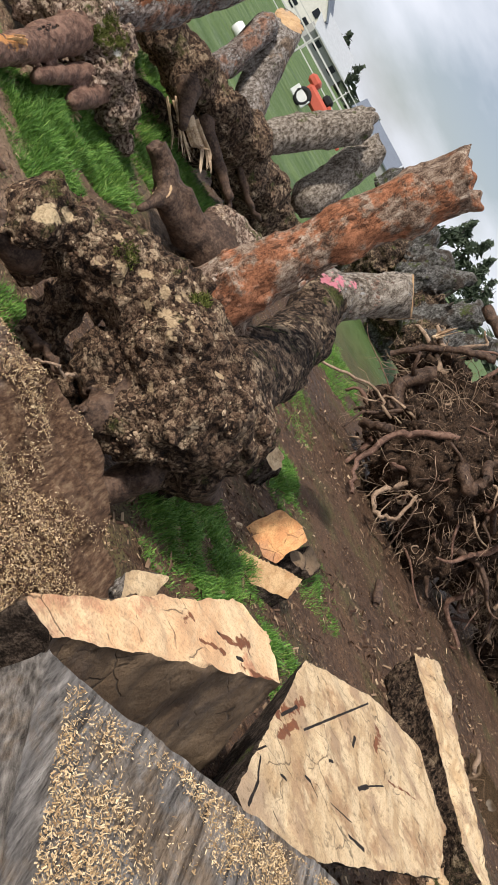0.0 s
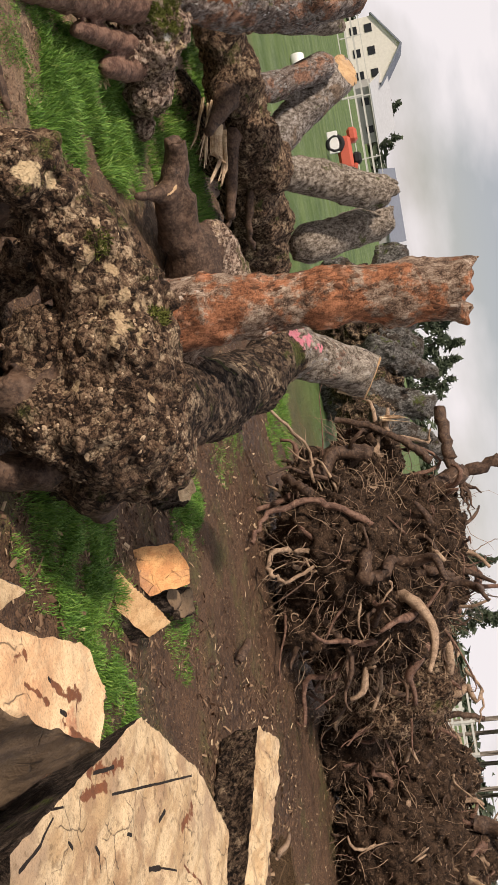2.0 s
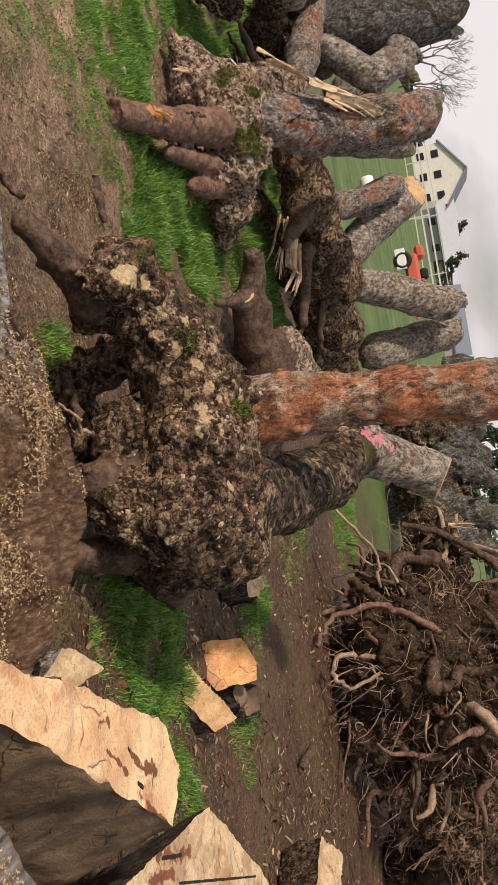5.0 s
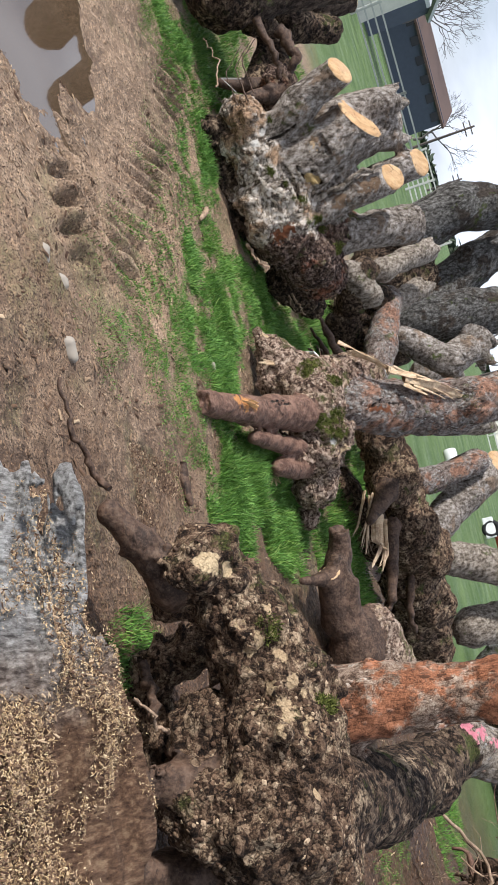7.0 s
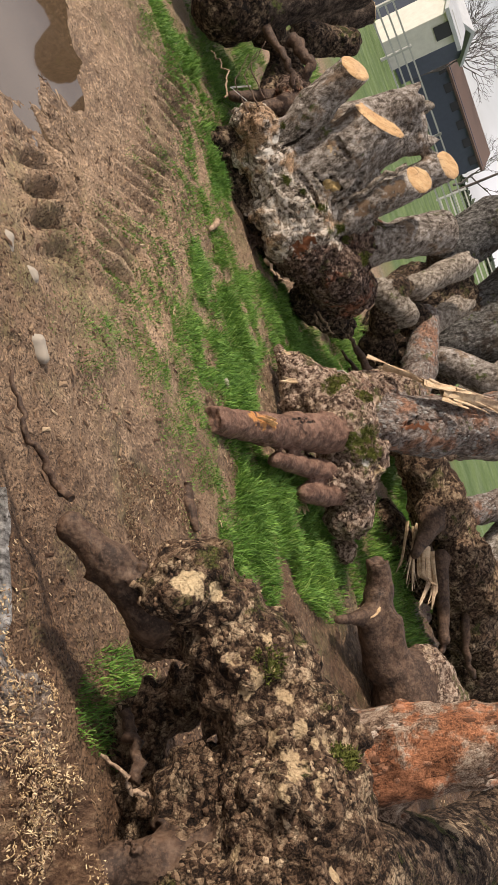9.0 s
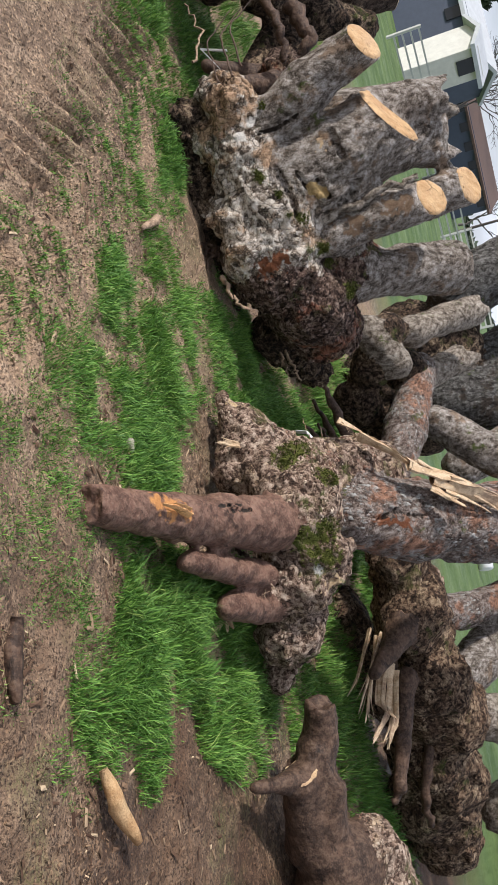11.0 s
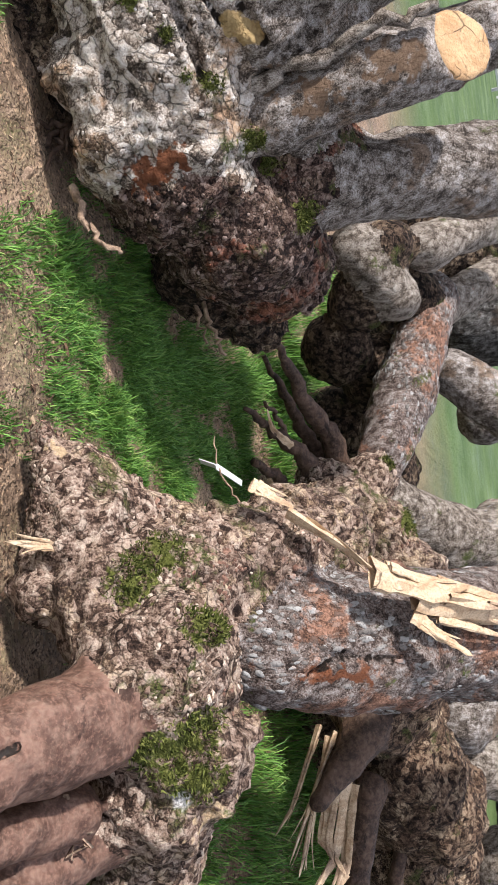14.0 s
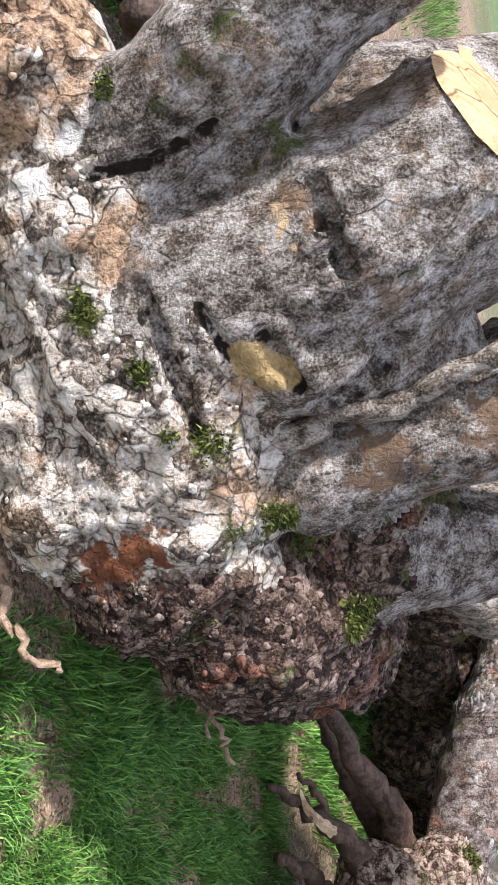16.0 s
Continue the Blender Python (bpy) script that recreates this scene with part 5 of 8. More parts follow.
stump_i = grown("uprooted_stump", (-0.700, 8.800, 0), "tangled earthy stump with splintered roots and pale upright stems", "tree stump", oak_i, {"burl": (BURL_BROWN, "burl", ""), "root": (ROOT_BROWN, "root", ""), "limb": (BARK_GREY, "limb", "forked grey limb"), "pale": (BARK_PALE, "stem", ""), "pale2": (BARK_PALE, "stem", ""), "cut_face": (CUT_TAN, "cut_face", ""), "dark_end": (BARK_DARK, "stem_end", "")}, 0.02, (("knobs", 0.04, 8), ("fbm", 0.03, 12)), group="row of uprooted stumps")

oak_m = Wood(0.06)
oak_m.lump("burl", (-5.133, 5.511, 0.408), 0.311)
oak_m.lump("burl", (-5.652, 5.343, 0.422), 0.356)
oak_m.lump("burl", (-5.343, 5.715, 0.650), 0.241)
oak_m.lump("burl", (-5.107, 5.938, 0.564), 0.143)
oak_m.limb("limb", (-5.115, 5.712, 0.618), 0.166, (-5.378, 6.186, 1.386), 0.158, (-0.28, 0.50, 0.82))
oak_m.limb("root", (-5.191, 6.137, 0.584), 0.11, (-4.717, 6.192, 0.666), 0.074)
oak_m.limb("root", (-5.148, 6.170, 0.610), 0.084, (-4.572, 6.059, 0.388), 0.104)
oak_m.limb("limb", (-5.901, 6.753, 0.751), 0.142, (-6.046, 7.108, 1.328), 0.122, (-0.21, 0.51, 0.83))
oak_m.limb("burl", (-5.612, 6.669, 0.732), 0.161, (-5.683, 6.974, 1.041), 0.142)
oak_m.limb("burl", (-5.885, 5.682, 0.744), 0.332, (-6.408, 5.407, 0.802), 0.374)
oak_m.limb("limb", (-5.951, 5.665, 0.806), 0.249, (-6.222, 6.086, 1.431), 0.217, (-0.34, 0.53, 0.78))
stump_m = grown("uprooted_stump", (-5.200, 6.400, 0), "dark weathered stump with tangled roots and a sawn limb", "tree stump", oak_m, {"burl": (BURL_DARK, "burl", ""), "root": (BURL_DARK, "root", ""), "limb": (BARK_DARK, "limb", ""), "cut_face": (SPLINTER, "cut_face", "")}, 0.018, group="row of uprooted stumps")

oak_q = Wood(0.05)
oak_q.lump("burl", (-4.420, 6.250, 0.420), 0.26)
oak_q.lump("burl", (-4.300, 6.620, 0.480), 0.30)
oak_q.lump("burl", (-4.500, 6.050, 0.620), 0.15)
oak_q.limb("root", (-4.400, 6.050, 0.600), 0.09, (-4.250, 5.780, 0.400), 0.05)
oak_q.limb("root", (-4.520, 6.020, 0.420), 0.08, (-4.480, 5.760, 0.180), 0.04)
oak_q.limb("pale", (-4.330, 6.500, 0.700), 0.170, (-4.450, 6.760, 1.460), 0.150, (-0.15, 0.30, 0.93), face="dark_end")
stump_q = grown("uprooted_stump", (-4.400, 6.400, 0), "reddish earthy stump with one pale stem behind the grey stump", "tree stump", oak_q, {"burl": (BURL_RED, "burl", ""), "root": (ROOT_BROWN, "root", ""), "pale": (BARK_PALE, "stem", "")}, 0.016, group="row of uprooted stumps")

oak_o = Wood(0.05)
oak_o.limb("limb", (-4.673, 9.519, 1.271), 0.311, (-4.852, 9.602, 1.792), 0.291)
oak_o.limb("limb", (-4.852, 9.602, 1.792), 0.291, (-4.827, 9.845, 2.237), 0.279, (0.10, 0.45, 1.00), face="dark_end")
oak_o.limb("limb", (-4.081, 10.269, 1.235), 0.29, (-4.403, 10.317, 1.818), 0.275)
oak_o.limb("limb", (-4.403, 10.317, 1.818), 0.261, (-4.573, 10.381, 2.261), 0.246, (0.10, 0.45, 1.00), face="dark_end")
oak_o.limb("limb", (-3.694, 9.879, 0.920), 0.335, (-3.666, 10.097, 1.664), 0.293)
oak_o.limb("limb", (-3.666, 10.097, 1.664), 0.293, (-3.629, 10.280, 2.268), 0.251, (0.10, 0.45, 1.00), face="dark_end")
oak_o.lump("burl", (-4.364, 9.803, 0.717), 0.427)
oak_o.lump("burl", (-3.730, 10.104, 0.594), 0.431)
oak_o.lump("burl", (-4.306, 9.917, 1.049), 0.356)
oak_o.lump("burl", (-3.926, 9.641, 0.369), 0.419)
stump_o = grown("uprooted_stump", (-4.300, 10.600, 0), "cluster of tall grey rotten-topped stems behind the row", "tree stump", oak_o, {"burl": (BURL_DARK, "burl", ""), "limb": (BARK_ROT, "stem", ""), "cut_face": (BARK_DARK, "stem_end", "")}, 0.022, group="row of uprooted stumps")

log_n = Wood(0.02)
log_n.limb("limb", (-2.988, 8.699, 0.907), 0.147, (-2.581, 8.871, 1.397), 0.158, (0.62, 0.26, 0.74), face="dark_end")
loose_n = grown("fallen_log", (-2.600, 9.200, 0.3), "short grey split log leaning among the stumps", "log", log_n, {"limb": (BARK_GREY, "log_body", ""), "cut_face": (BARK_DARK, "log_end", "")}, 0.018)

log_o = Wood(0.02)
log_o.limb("limb", (-3.476, 10.025, 1.556), 0.166, (-3.108, 10.203, 1.727), 0.194, (0.83, 0.40, 0.39), face="dark_end")
log_o.limb("limb", (-2.933, 9.728, 0.985), 0.188, (-3.181, 10.000, 1.488), 0.178)
loose_o = grown("fallen_log", (-3.200, 10.500, 0.3), "broken grey log with a ragged end", "log", log_o, {"limb": (BARK_GREY, "log_body", ""), "cut_face": (BARK_DARK, "log_end", "")}, 0.02)

ball_p = Wood(0.1)
ball_p.lump("soil", (3.121, 8.247, 0.773), 0.672)
ball_p.lump("soil", (3.111, 8.629, 1.449), 0.516)
ball_p.lump("soil", (3.708, 8.212, 1.126), 0.567)
ball_p.lump("soil", (2.621, 8.729, 0.600), 0.406)
ball_p.lump("soil", (3.726, 8.126, 0.320), 0.344)
ball_p.lump("soil", (3.649, 8.551, 1.539), 0.348)
ball_p.lump("soil", (2.438, 9.133, 1.085), 0.356)
ball_p.lump("soil", (4.105, 8.290, 0.708), 0.352)
ball_1 = grown("root_ball", (3.200, 8.400, 0), "upturned root ball of dark earth bristling with roots", "root ball", ball_p, {"soil": (SOIL, "soil", "")}, 0.022, (("knobs", 0.13, 5), ("fbm", 0.07, 11)), group="upturned root balls")

ball_q = Wood(0.08)
ball_q.lump("soil", (4.367, 8.742, 1.196), 0.429)
ball_q.lump("soil", (4.451, 8.744, 0.874), 0.433)
ball_q.lump("soil", (4.839, 8.696, 1.308), 0.372)
ball_q.lump("soil", (4.340, 8.473, 0.473), 0.303)
ball_q.lump("soil", (5.015, 8.753, 0.906), 0.379)
ball_q.lump("soil", (4.959, 8.905, 0.525), 0.323)
ball_2 = grown("root_ball", (4.800, 9.600, 0), "earthy burl with short pale root stubs", "root ball", ball_q, {"soil": (BURL_BROWN, "burl", "")}, 0.022, (("knobs", 0.07, 5), ("fbm", 0.04, 10)), group="upturned root balls")

ball_r = Wood(0.1)
ball_r.lump("soil", (6.368, 9.559, 0.960), 0.64)
ball_r.lump("soil", (7.000, 9.038, 0.718), 0.768)
ball_r.lump("soil", (7.632, 8.725, 0.894), 0.623)
ball_r.lump("soil", (7.645, 8.278, 0.414), 0.47)
ball_r.lump("soil", (7.237, 9.290, 1.249), 0.498)
ball_r.lump("soil", (7.851, 8.952, 1.288), 0.423)
ball_r.lump("soil", (6.509, 9.618, 0.506), 0.435)
ball_r.lump("soil", (6.563, 9.798, 1.367), 0.326)
ball_r.lump("soil", (5.780, 9.260, 0.300), 0.40)
ball_3 = grown("root_ball", (7.600, 9.800, 0), "broad upturned root plate of brown earth and roots", "root ball", ball_r, {"soil": (SOIL, "soil", "")}, 0.026, (("knobs", 0.13, 4.5), ("fbm", 0.07, 10)), group="upturned root balls")

pile_s = Wood(0.05)
pile_s.limb("limb", (0.543, 16.420, 0.950), 0.296, (1.273, 16.319, 1.723), 0.257)
pile_s.limb("limb", (1.215, 16.181, 1.041), 0.296, (1.835, 16.104, 1.733), 0.257)
pile_s.limb("limb", (1.768, 15.448, 1.164), 0.325, (2.223, 15.467, 2.000), 0.115)
pile_s.limb("limb", (2.423, 15.125, 0.869), 0.287, (2.802, 15.188, 1.765), 0.21)
pile_s.limb("limb", (2.850, 14.465, 1.098), 0.24, (3.487, 14.432, 2.012), 0.148)
pile_s.limb("limb", (0.444, 16.909, 0.531), 0.511, (2.397, 16.081, 0.221), 0.511)
pile_s.limb("limb", (0.433, 17.105, 1.349), 0.265, (0.126, 17.307, 1.704), 0.306)
# dark filler lumps, added where the heap shows black shadow
pile_s.lump("dark", (0.608, 16.586, 0.829), 0.501)
pile_s.lump("dark", (1.353, 16.077, 0.821), 0.544)
pile_s.lump("dark", (2.167, 15.537, 0.800), 0.536)
pile_s.lump("dark", (2.858, 14.941, 0.800), 0.478)
pile_s.lump("dark", (1.463, 16.369, 0.377), 0.507)
pile_s.lump("dark", (0.988, 16.324, 1.275), 0.356)
pile_s.lump("dark", (2.428, 15.518, 1.149), 0.351)
heap_s = grown("stump_heap", (1.600, 14.500, 0), "heap of broken weathered grey stumps and limbs", "wood pile", pile_s, {"limb": (BARK_ROT, "limb", ""), "dark": (BURL_DARK, "stump_mass", "dark lumps filling in for the heap's black shadows")}, 0.03, (("knobs", 0.10, 4), ("fbm", 0.09, 7)))


# ---- grass ----


def grass_patches(name, patches, label, seed):
    """patches: (x, y, radius x, radius y, blades, height)."""
    rng = np.random.RandomState(seed)
    vs, fs, o = [], [], 0
    for x, y, ra, rb, n, h in patches:
        n = int(n * 1.5)
        r, a = 1.25 * rng.rand(n) ** 0.55, rng.rand(n) * 2 * math.pi
        px, py = x + ra * r * np.cos(a), y + rb * r * np.sin(a)
        q = np.stack([px, py, 0 * px], 1).astype(np.float32)
        tuft = fbm(q, 6.0, 3, 21)
        keep = tuft > 0.3 * rng.normal(0, 1, n) - 0.95 + 0.85 * r
        px, py, r, tuft, q = px[keep], py[keep], r[keep], tuft[keep], q[keep]
        n = len(px)
        pz = ground_height(px, py) - 0.01
        hh = 0.85 * h * rng.uniform(0.25, 1.05, n) * np.clip(1.0 - 0.5 * r + 0.5 * tuft, 0.2, 1.5)
        ang = 4.5 * vnoise(q, 3.5, 5) + rng.normal(0, 1.5, n)
        lean, w = np.abs(rng.normal(0.45, 0.4, n)) * hh, rng.uniform(0.0014, 0.0030, n) * (0.75 + h * 2.4)
        dx, dy = np.cos(ang), np.sin(ang)
        turn = rng.rand(n) * math.pi
        b = np.stack([px, py, pz], 1)
        side = np.stack([np.cos(turn) * w, np.sin(turn) * w, 0 * w], 1)
        fwd = np.stack([dx * lean, dy * lean, 0 * lean], 1)
        up = np.stack([0 * hh, 0 * hh, hh], 1)
        m1 = b + 0.22 * fwd + 0.5 * up
        m2 = b + 0.62 * fwd + 0.85 * up
        tip = b + 1.15 * fwd + up * rng.uniform(0.75, 1.05, (n, 1))
        blk = np.stack([b - side, b + side, m1 + side * 0.9, m1 - side * 0.9, m2 + side * 0.55, m2 - side * 0.55, tip], 1).reshape(-1, 3)
        k = o + 7 * np.arange(n)[:, None]
        fs.append(np.concatenate([k + np.array([t]) for t in ((0, 1, 2), (0, 2, 3), (3, 2, 4), (3, 4, 5), (5, 4, 6))]))
        vs.append(blk)
        o += 7 * n
    ob = part(name, mesh_from(name, np.concatenate(vs), np.concatenate(fs), True), GRASS)
    return tagged(ob, label, "grass", kind="stuff")


grass_patches("grass", [
    (-2.8, 5.15, 0.7, 0.4, 9000, 0.07), (-2.15, 5.15, 0.55, 0.45, 12000, 0.10), (-1.65, 5.0, 0.5, 0.45, 9000, 0.10), (-3.6, 5.3, 0.5, 0.25, 3500, 0.06), (-1.2, 5.05, 0.4, 0.35, 6000, 0.14), (-2.4, 4.65, 0.7, 0.3, 3500, 0.035), (-1.5, 4.5, 0.8, 0.3, 4000, 0.035), (-0.8, 4.6, 0.5, 0.3, 2500, 0.035), (-0.95, 5.25, 0.35, 0.45, 9000, 0.17),
    (-0.55, 4.85, 0.3, 0.35, 5000, 0.10), (-0.75, 5.9, 0.4, 0.5, 8000, 0.16), (-1.0, 6.6, 0.5, 0.7, 8000, 0.14), (-4.5, 5.1, 0.5, 0.3, 4500, 0.09), (-4.3, 5.45, 0.5, 0.25, 4500, 0.12),
    (-2.75, 6.4, 0.5, 0.45, 12000, 0.10), (-2.45, 7.0, 0.4, 0.55, 11000, 0.11), (-2.35, 6.3, 0.3, 0.4, 5000, 0.09), (-2.3, 7.3, 0.45, 0.5, 9000, 0.10), (-1.95, 6.6, 0.3, 0.5, 5000, 0.10), (-2.9, 8.3, 0.5, 0.6, 6000, 0.2), (-1.5, 3.8, 0.5, 0.5, 4500, 0.035), (-1.2, 3.4, 0.25, 0.3, 1800, 0.04),
    (0.35, 3.35, 0.2, 0.25, 2200, 0.09), (1.45, 3.5, 0.3, 0.3, 5500, 0.10), (1.95, 3.8, 0.35, 0.35, 9000, 0.10), (2.35, 3.85, 0.25, 0.3, 4500, 0.09), (1.6, 3.95, 0.25, 0.3, 3500, 0.08), (2.0, 5.8, 0.25, 0.35, 5000, 0.10), (2.6, 5.1, 0.25, 0.3, 1800, 0.07),
    (1.9, 10.5, 0.6, 0.8, 6000, 0.13), (1.7, 7.4, 0.35, 0.6, 2600, 0.06), (10.6, 9.7, 0.8, 1.0, 5000, 0.12), (-0.8, 8.0, 0.7, 0.8, 7000, 0.18), (-3.5, 5.45, 0.3, 0.15, 2000, 0.08), (-2.55, 6.0, 0.4, 0.4, 5000, 0.10), (-2.3, 6.75, 0.45, 0.35, 6000, 0.10), (-2.75, 7.3, 0.35, 0.5, 5000, 0.14), (-2.0, 7.2, 0.3, 0.4, 4000, 0.12),
    (-5.0, 7.6, 1.2, 1.0, 5000, 0.15), (-2.6, 8.9, 0.7, 0.6, 6000, 0.2), (-1.7, 9.4, 0.8, 0.7, 6000, 0.2), (-3.6, 9.2, 0.6, 0.6, 4000, 0.2), (-6.4, 7.2, 0.8, 0.6, 5000, 0.15), (-9.2, 10.6, 1.6, 1.2, 6000, 0.2), (9.8, 9.4, 1.1, 0.5, 5000, 0.1), (12.6, 12.5, 1.8, 0.8, 6000, 0.16), (-5.0, 6.6, 0.7, 0.5, 5000, 0.15), (-4.6, 5.75, 0.45, 0.4, 5000, 0.10), (-5.4, 6.2, 0.6, 0.5, 4000, 0.12), (-4.4, 7.4, 0.7, 0.6, 4000, 0.16), (-3.2, 10.2, 0.9, 0.7, 4000, 0.2), (-2.2, 4.7, 1.0, 0.55, 11000, 0.045), (-1.4, 4.35, 0.9, 0.5, 9000, 0.045), (-0.75, 4.75, 0.5, 0.5, 5000, 0.06), (-2.9, 4.75, 0.7, 0.35, 5000, 0.04), (-1.7, 3.95, 0.7, 0.4, 4500, 0.035), (-4.2, 5.0, 0.9, 0.35, 6000, 0.05), (0.2, 8.6, 0.5, 0.8, 5000, 0.2), (-2.0, 4.4, 0.6, 0.5, 5500, 0.04), (-1.1, 4.3, 0.5, 0.4, 3500, 0.04), (-4.6, 4.85, 0.6, 0.3, 2500, 0.05),
], "fresh green grass tufts growing between the stumps", 4)

# ---- sawn logs and blocks in front ----


def hewn(name, base, label, category, planes, lo, hi, mats, res=0.012, rough=0.012, seed=0, group="", grain=0.0):
    """A sawn block: the space inside planes (point, normal, material key), with worn edges."""
    n = np.ceil((np.array(hi) - np.array(lo)) / res).astype(int) + 1
    ax = [(lo[i] + res * np.arange(n[i])).astype(np.float32) for i in range(3)]
    d = np.full(n, -9.0, np.float32)
    for pt, nr, key in planes:
        nr = np.array(nr, float) / np.linalg.norm(nr)
        v = (ax[0][:, None, None] - pt[0]) * nr[0] + (ax[1][None, :, None] - pt[1]) * nr[1] + (ax[2][None, None, :] - pt[2]) * nr[2]
        d = np.maximum(d, v)
    w = np.argwhere(np.abs(d) < 0.05)
    p = (w * res + np.array(lo)).astype(np.float32)
    d[w[:, 0], w[:, 1], w[:, 2]] -= rough * fbm(p, 7, 4, 40 + seed)
    if grain:
        w = np.argwhere(np.abs(d) < 0.16)
        p = (w * res + np.array(lo)).astype(np.float32)
        torn = grain * (1 + 3.5 * np.clip((0.35 - p[:, 0]) / 0.35, 0, 1))
        d[w[:, 0], w[:, 1], w[:, 2]] -= torn * (fbm(p * np.array([0.16, 1, 1], np.float32), 15, 3, 90 + seed) - 0.3)
    verts, quads = surface_nets(d, np.array(lo), res)
    mid = verts[quads].mean(1)
    e1, e2 = verts[quads[:, 2]] - verts[quads[:, 0]], verts[quads[:, 3]] - verts[quads[:, 1]]
    nn = np.cross(e1, e2)
    nn /= np.linalg.norm(nn, axis=1)[:, None] + 1e-9
    score = []
    for pt, nr, key in planes:
        nr = np.array(nr, float) / np.linalg.norm(nr)
        score.append(-np.abs((mid - np.array(pt)) @ nr) + 0.07 * (nn @ nr))
    own = np.array(score).argmax(0)
    first, last = np.full(len(verts), 99), np.full(len(verts), -1)
    for c in range(4):
        np.minimum.at(first, quads[:, c], own)
        np.maximum.at(last, quads[:, c], own)
    edge = np.flatnonzero((first != last) & (last >= 0))
    to = verts[edge].astype(float)
    for _ in range(5):
        for side_ in (first, last):
            pts_ = np.array([planes[i][0] for i in side_[edge]], float)
            nrs_ = np.array([planes[i][1] for i in side_[edge]], float)
            nrs_ /= np.linalg.norm(nrs_, axis=1)[:, None]
            to -= nrs_ * ((to - pts_) * nrs_).sum(1)[:, None]
    to += rough * np.stack([fbm(to.astype(np.float32), 13, 3, 60 + seed + k) for k in range(3)], 1) * np.array([0.8, 0.8, 0.4])
    mv = to - verts[edge]
    ln = np.linalg.norm(mv, axis=1)[:, None]
    verts[edge] = verts[edge] + (0.0 if grain else 1.0) * mv * np.minimum(1, 0.022 / (ln + 1e-9))
    keys = np.array([pl[2] for pl in planes], object)[np.array(score).argmax(0)]
    ob = thing(name, base, label, category, group)
    for k in dict.fromkeys(keys):
        q = quads[keys == k]
        used, inv = np.unique(q, return_inverse=True)
        mat, pname, plabel = mats[k]
        part(pname, mesh_from(pname, verts[used] - np.array(base), inv.reshape(q.shape)), mat, ob, plabel)
    return ob


def prism(corners, z0, z1, slope=0.0, top="top", side="side", sides=None, tilt=(0, 0)):
    """Planes of an upright block over a convex plan (counter-clockwise), its sides leaning inwards below by slope."""
    c = np.array(corners, float)
    m = c.mean(0)
    pl = [((m[0], m[1], z1), (-tilt[0], -tilt[1], 1), top), ((m[0], m[1], z0), (0, 0, -1), side)]
    for i in range(len(c)):
        a, b = c[i], c[(i + 1) % len(c)]
        n = np.array([b[1] - a[1], a[0] - b[0]])
        n /= np.linalg.norm(n)
        pl.append(((a[0], a[1], z1), (n[0], n[1], -slope), (sides or {}).get(i, side)))
    return pl


weathered = Mat("weathered_wood", 0.85, 0.2)
wv = weathered.mapped((14, 1.6, 14), (0, 0, 28))
wg = weathered.noise(5, 5, 0.62, wv)
wc = weathered.ramp(wg, (0.3, (0.085, 0.075, 0.065)), (0.5, (0.26, 0.235, 0.21)), (0.7, (0.46, 0.42, 0.375)))
wc = weathered.mix(weathered.ramp(weathered.noise(4, 6, 0.7), (0.5, 0.0), (0.62, 0.75)), wc, weathered.ramp(wg, (0.35, (0.13, 0.085, 0.045)), (0.65, (0.36, 0.25, 0.145))))
weathered.color(wc)
weathered.bump((wg, 0.012), (weathered.noise(40, 3, 0.6, wv), 0.003))
WEATHERED = weathered.m

decay = Mat("decayed_wood", 0.92, 0.15)
dv = decay.mapped((16, 3, 16), (0, 0, -35))
dg, db = decay.noise(4, 5, 0.65, dv), decay.noise(3.2, 5, 0.65)
dc = decay.ramp(dg, (0.3, (0.075, 0.04, 0.024)), (0.52, (0.22, 0.13, 0.075)), (0.72, (0.42, 0.29, 0.17)))
dsep = decay.t.nodes.new("ShaderNodeSeparateXYZ")
decay.link(decay.position(), dsep.inputs[0])
grey = decay.ramp(decay.math("ADD", dsep.outputs["X"], decay.math("MULTIPLY", db, 0.5)), (0.52, 1.0), (0.8, 0.0))
dc = decay.mix(grey, dc, decay.ramp(dg, (0.32, (0.11, 0.10, 0.092)), (0.50, (0.38, 0.365, 0.34)), (0.66, (0.66, 0.64, 0.61))))
decay.color(dc)
decay.bump((dg, 0.03), (decay.noise(40, 3, 0.6, dv), 0.006))
DECAYED = decay.m

LOG_GROUP = "sawn logs in front"
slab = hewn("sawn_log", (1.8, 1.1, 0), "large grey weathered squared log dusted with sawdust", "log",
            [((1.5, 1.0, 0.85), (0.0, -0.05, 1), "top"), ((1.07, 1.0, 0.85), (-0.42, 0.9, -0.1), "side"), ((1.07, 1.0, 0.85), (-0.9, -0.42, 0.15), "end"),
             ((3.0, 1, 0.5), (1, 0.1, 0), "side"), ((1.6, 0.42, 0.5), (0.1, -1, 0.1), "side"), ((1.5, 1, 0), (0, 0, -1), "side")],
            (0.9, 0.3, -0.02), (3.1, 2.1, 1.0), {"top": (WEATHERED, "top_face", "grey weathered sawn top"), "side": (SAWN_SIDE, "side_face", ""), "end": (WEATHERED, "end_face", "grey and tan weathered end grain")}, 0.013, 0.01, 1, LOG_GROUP)
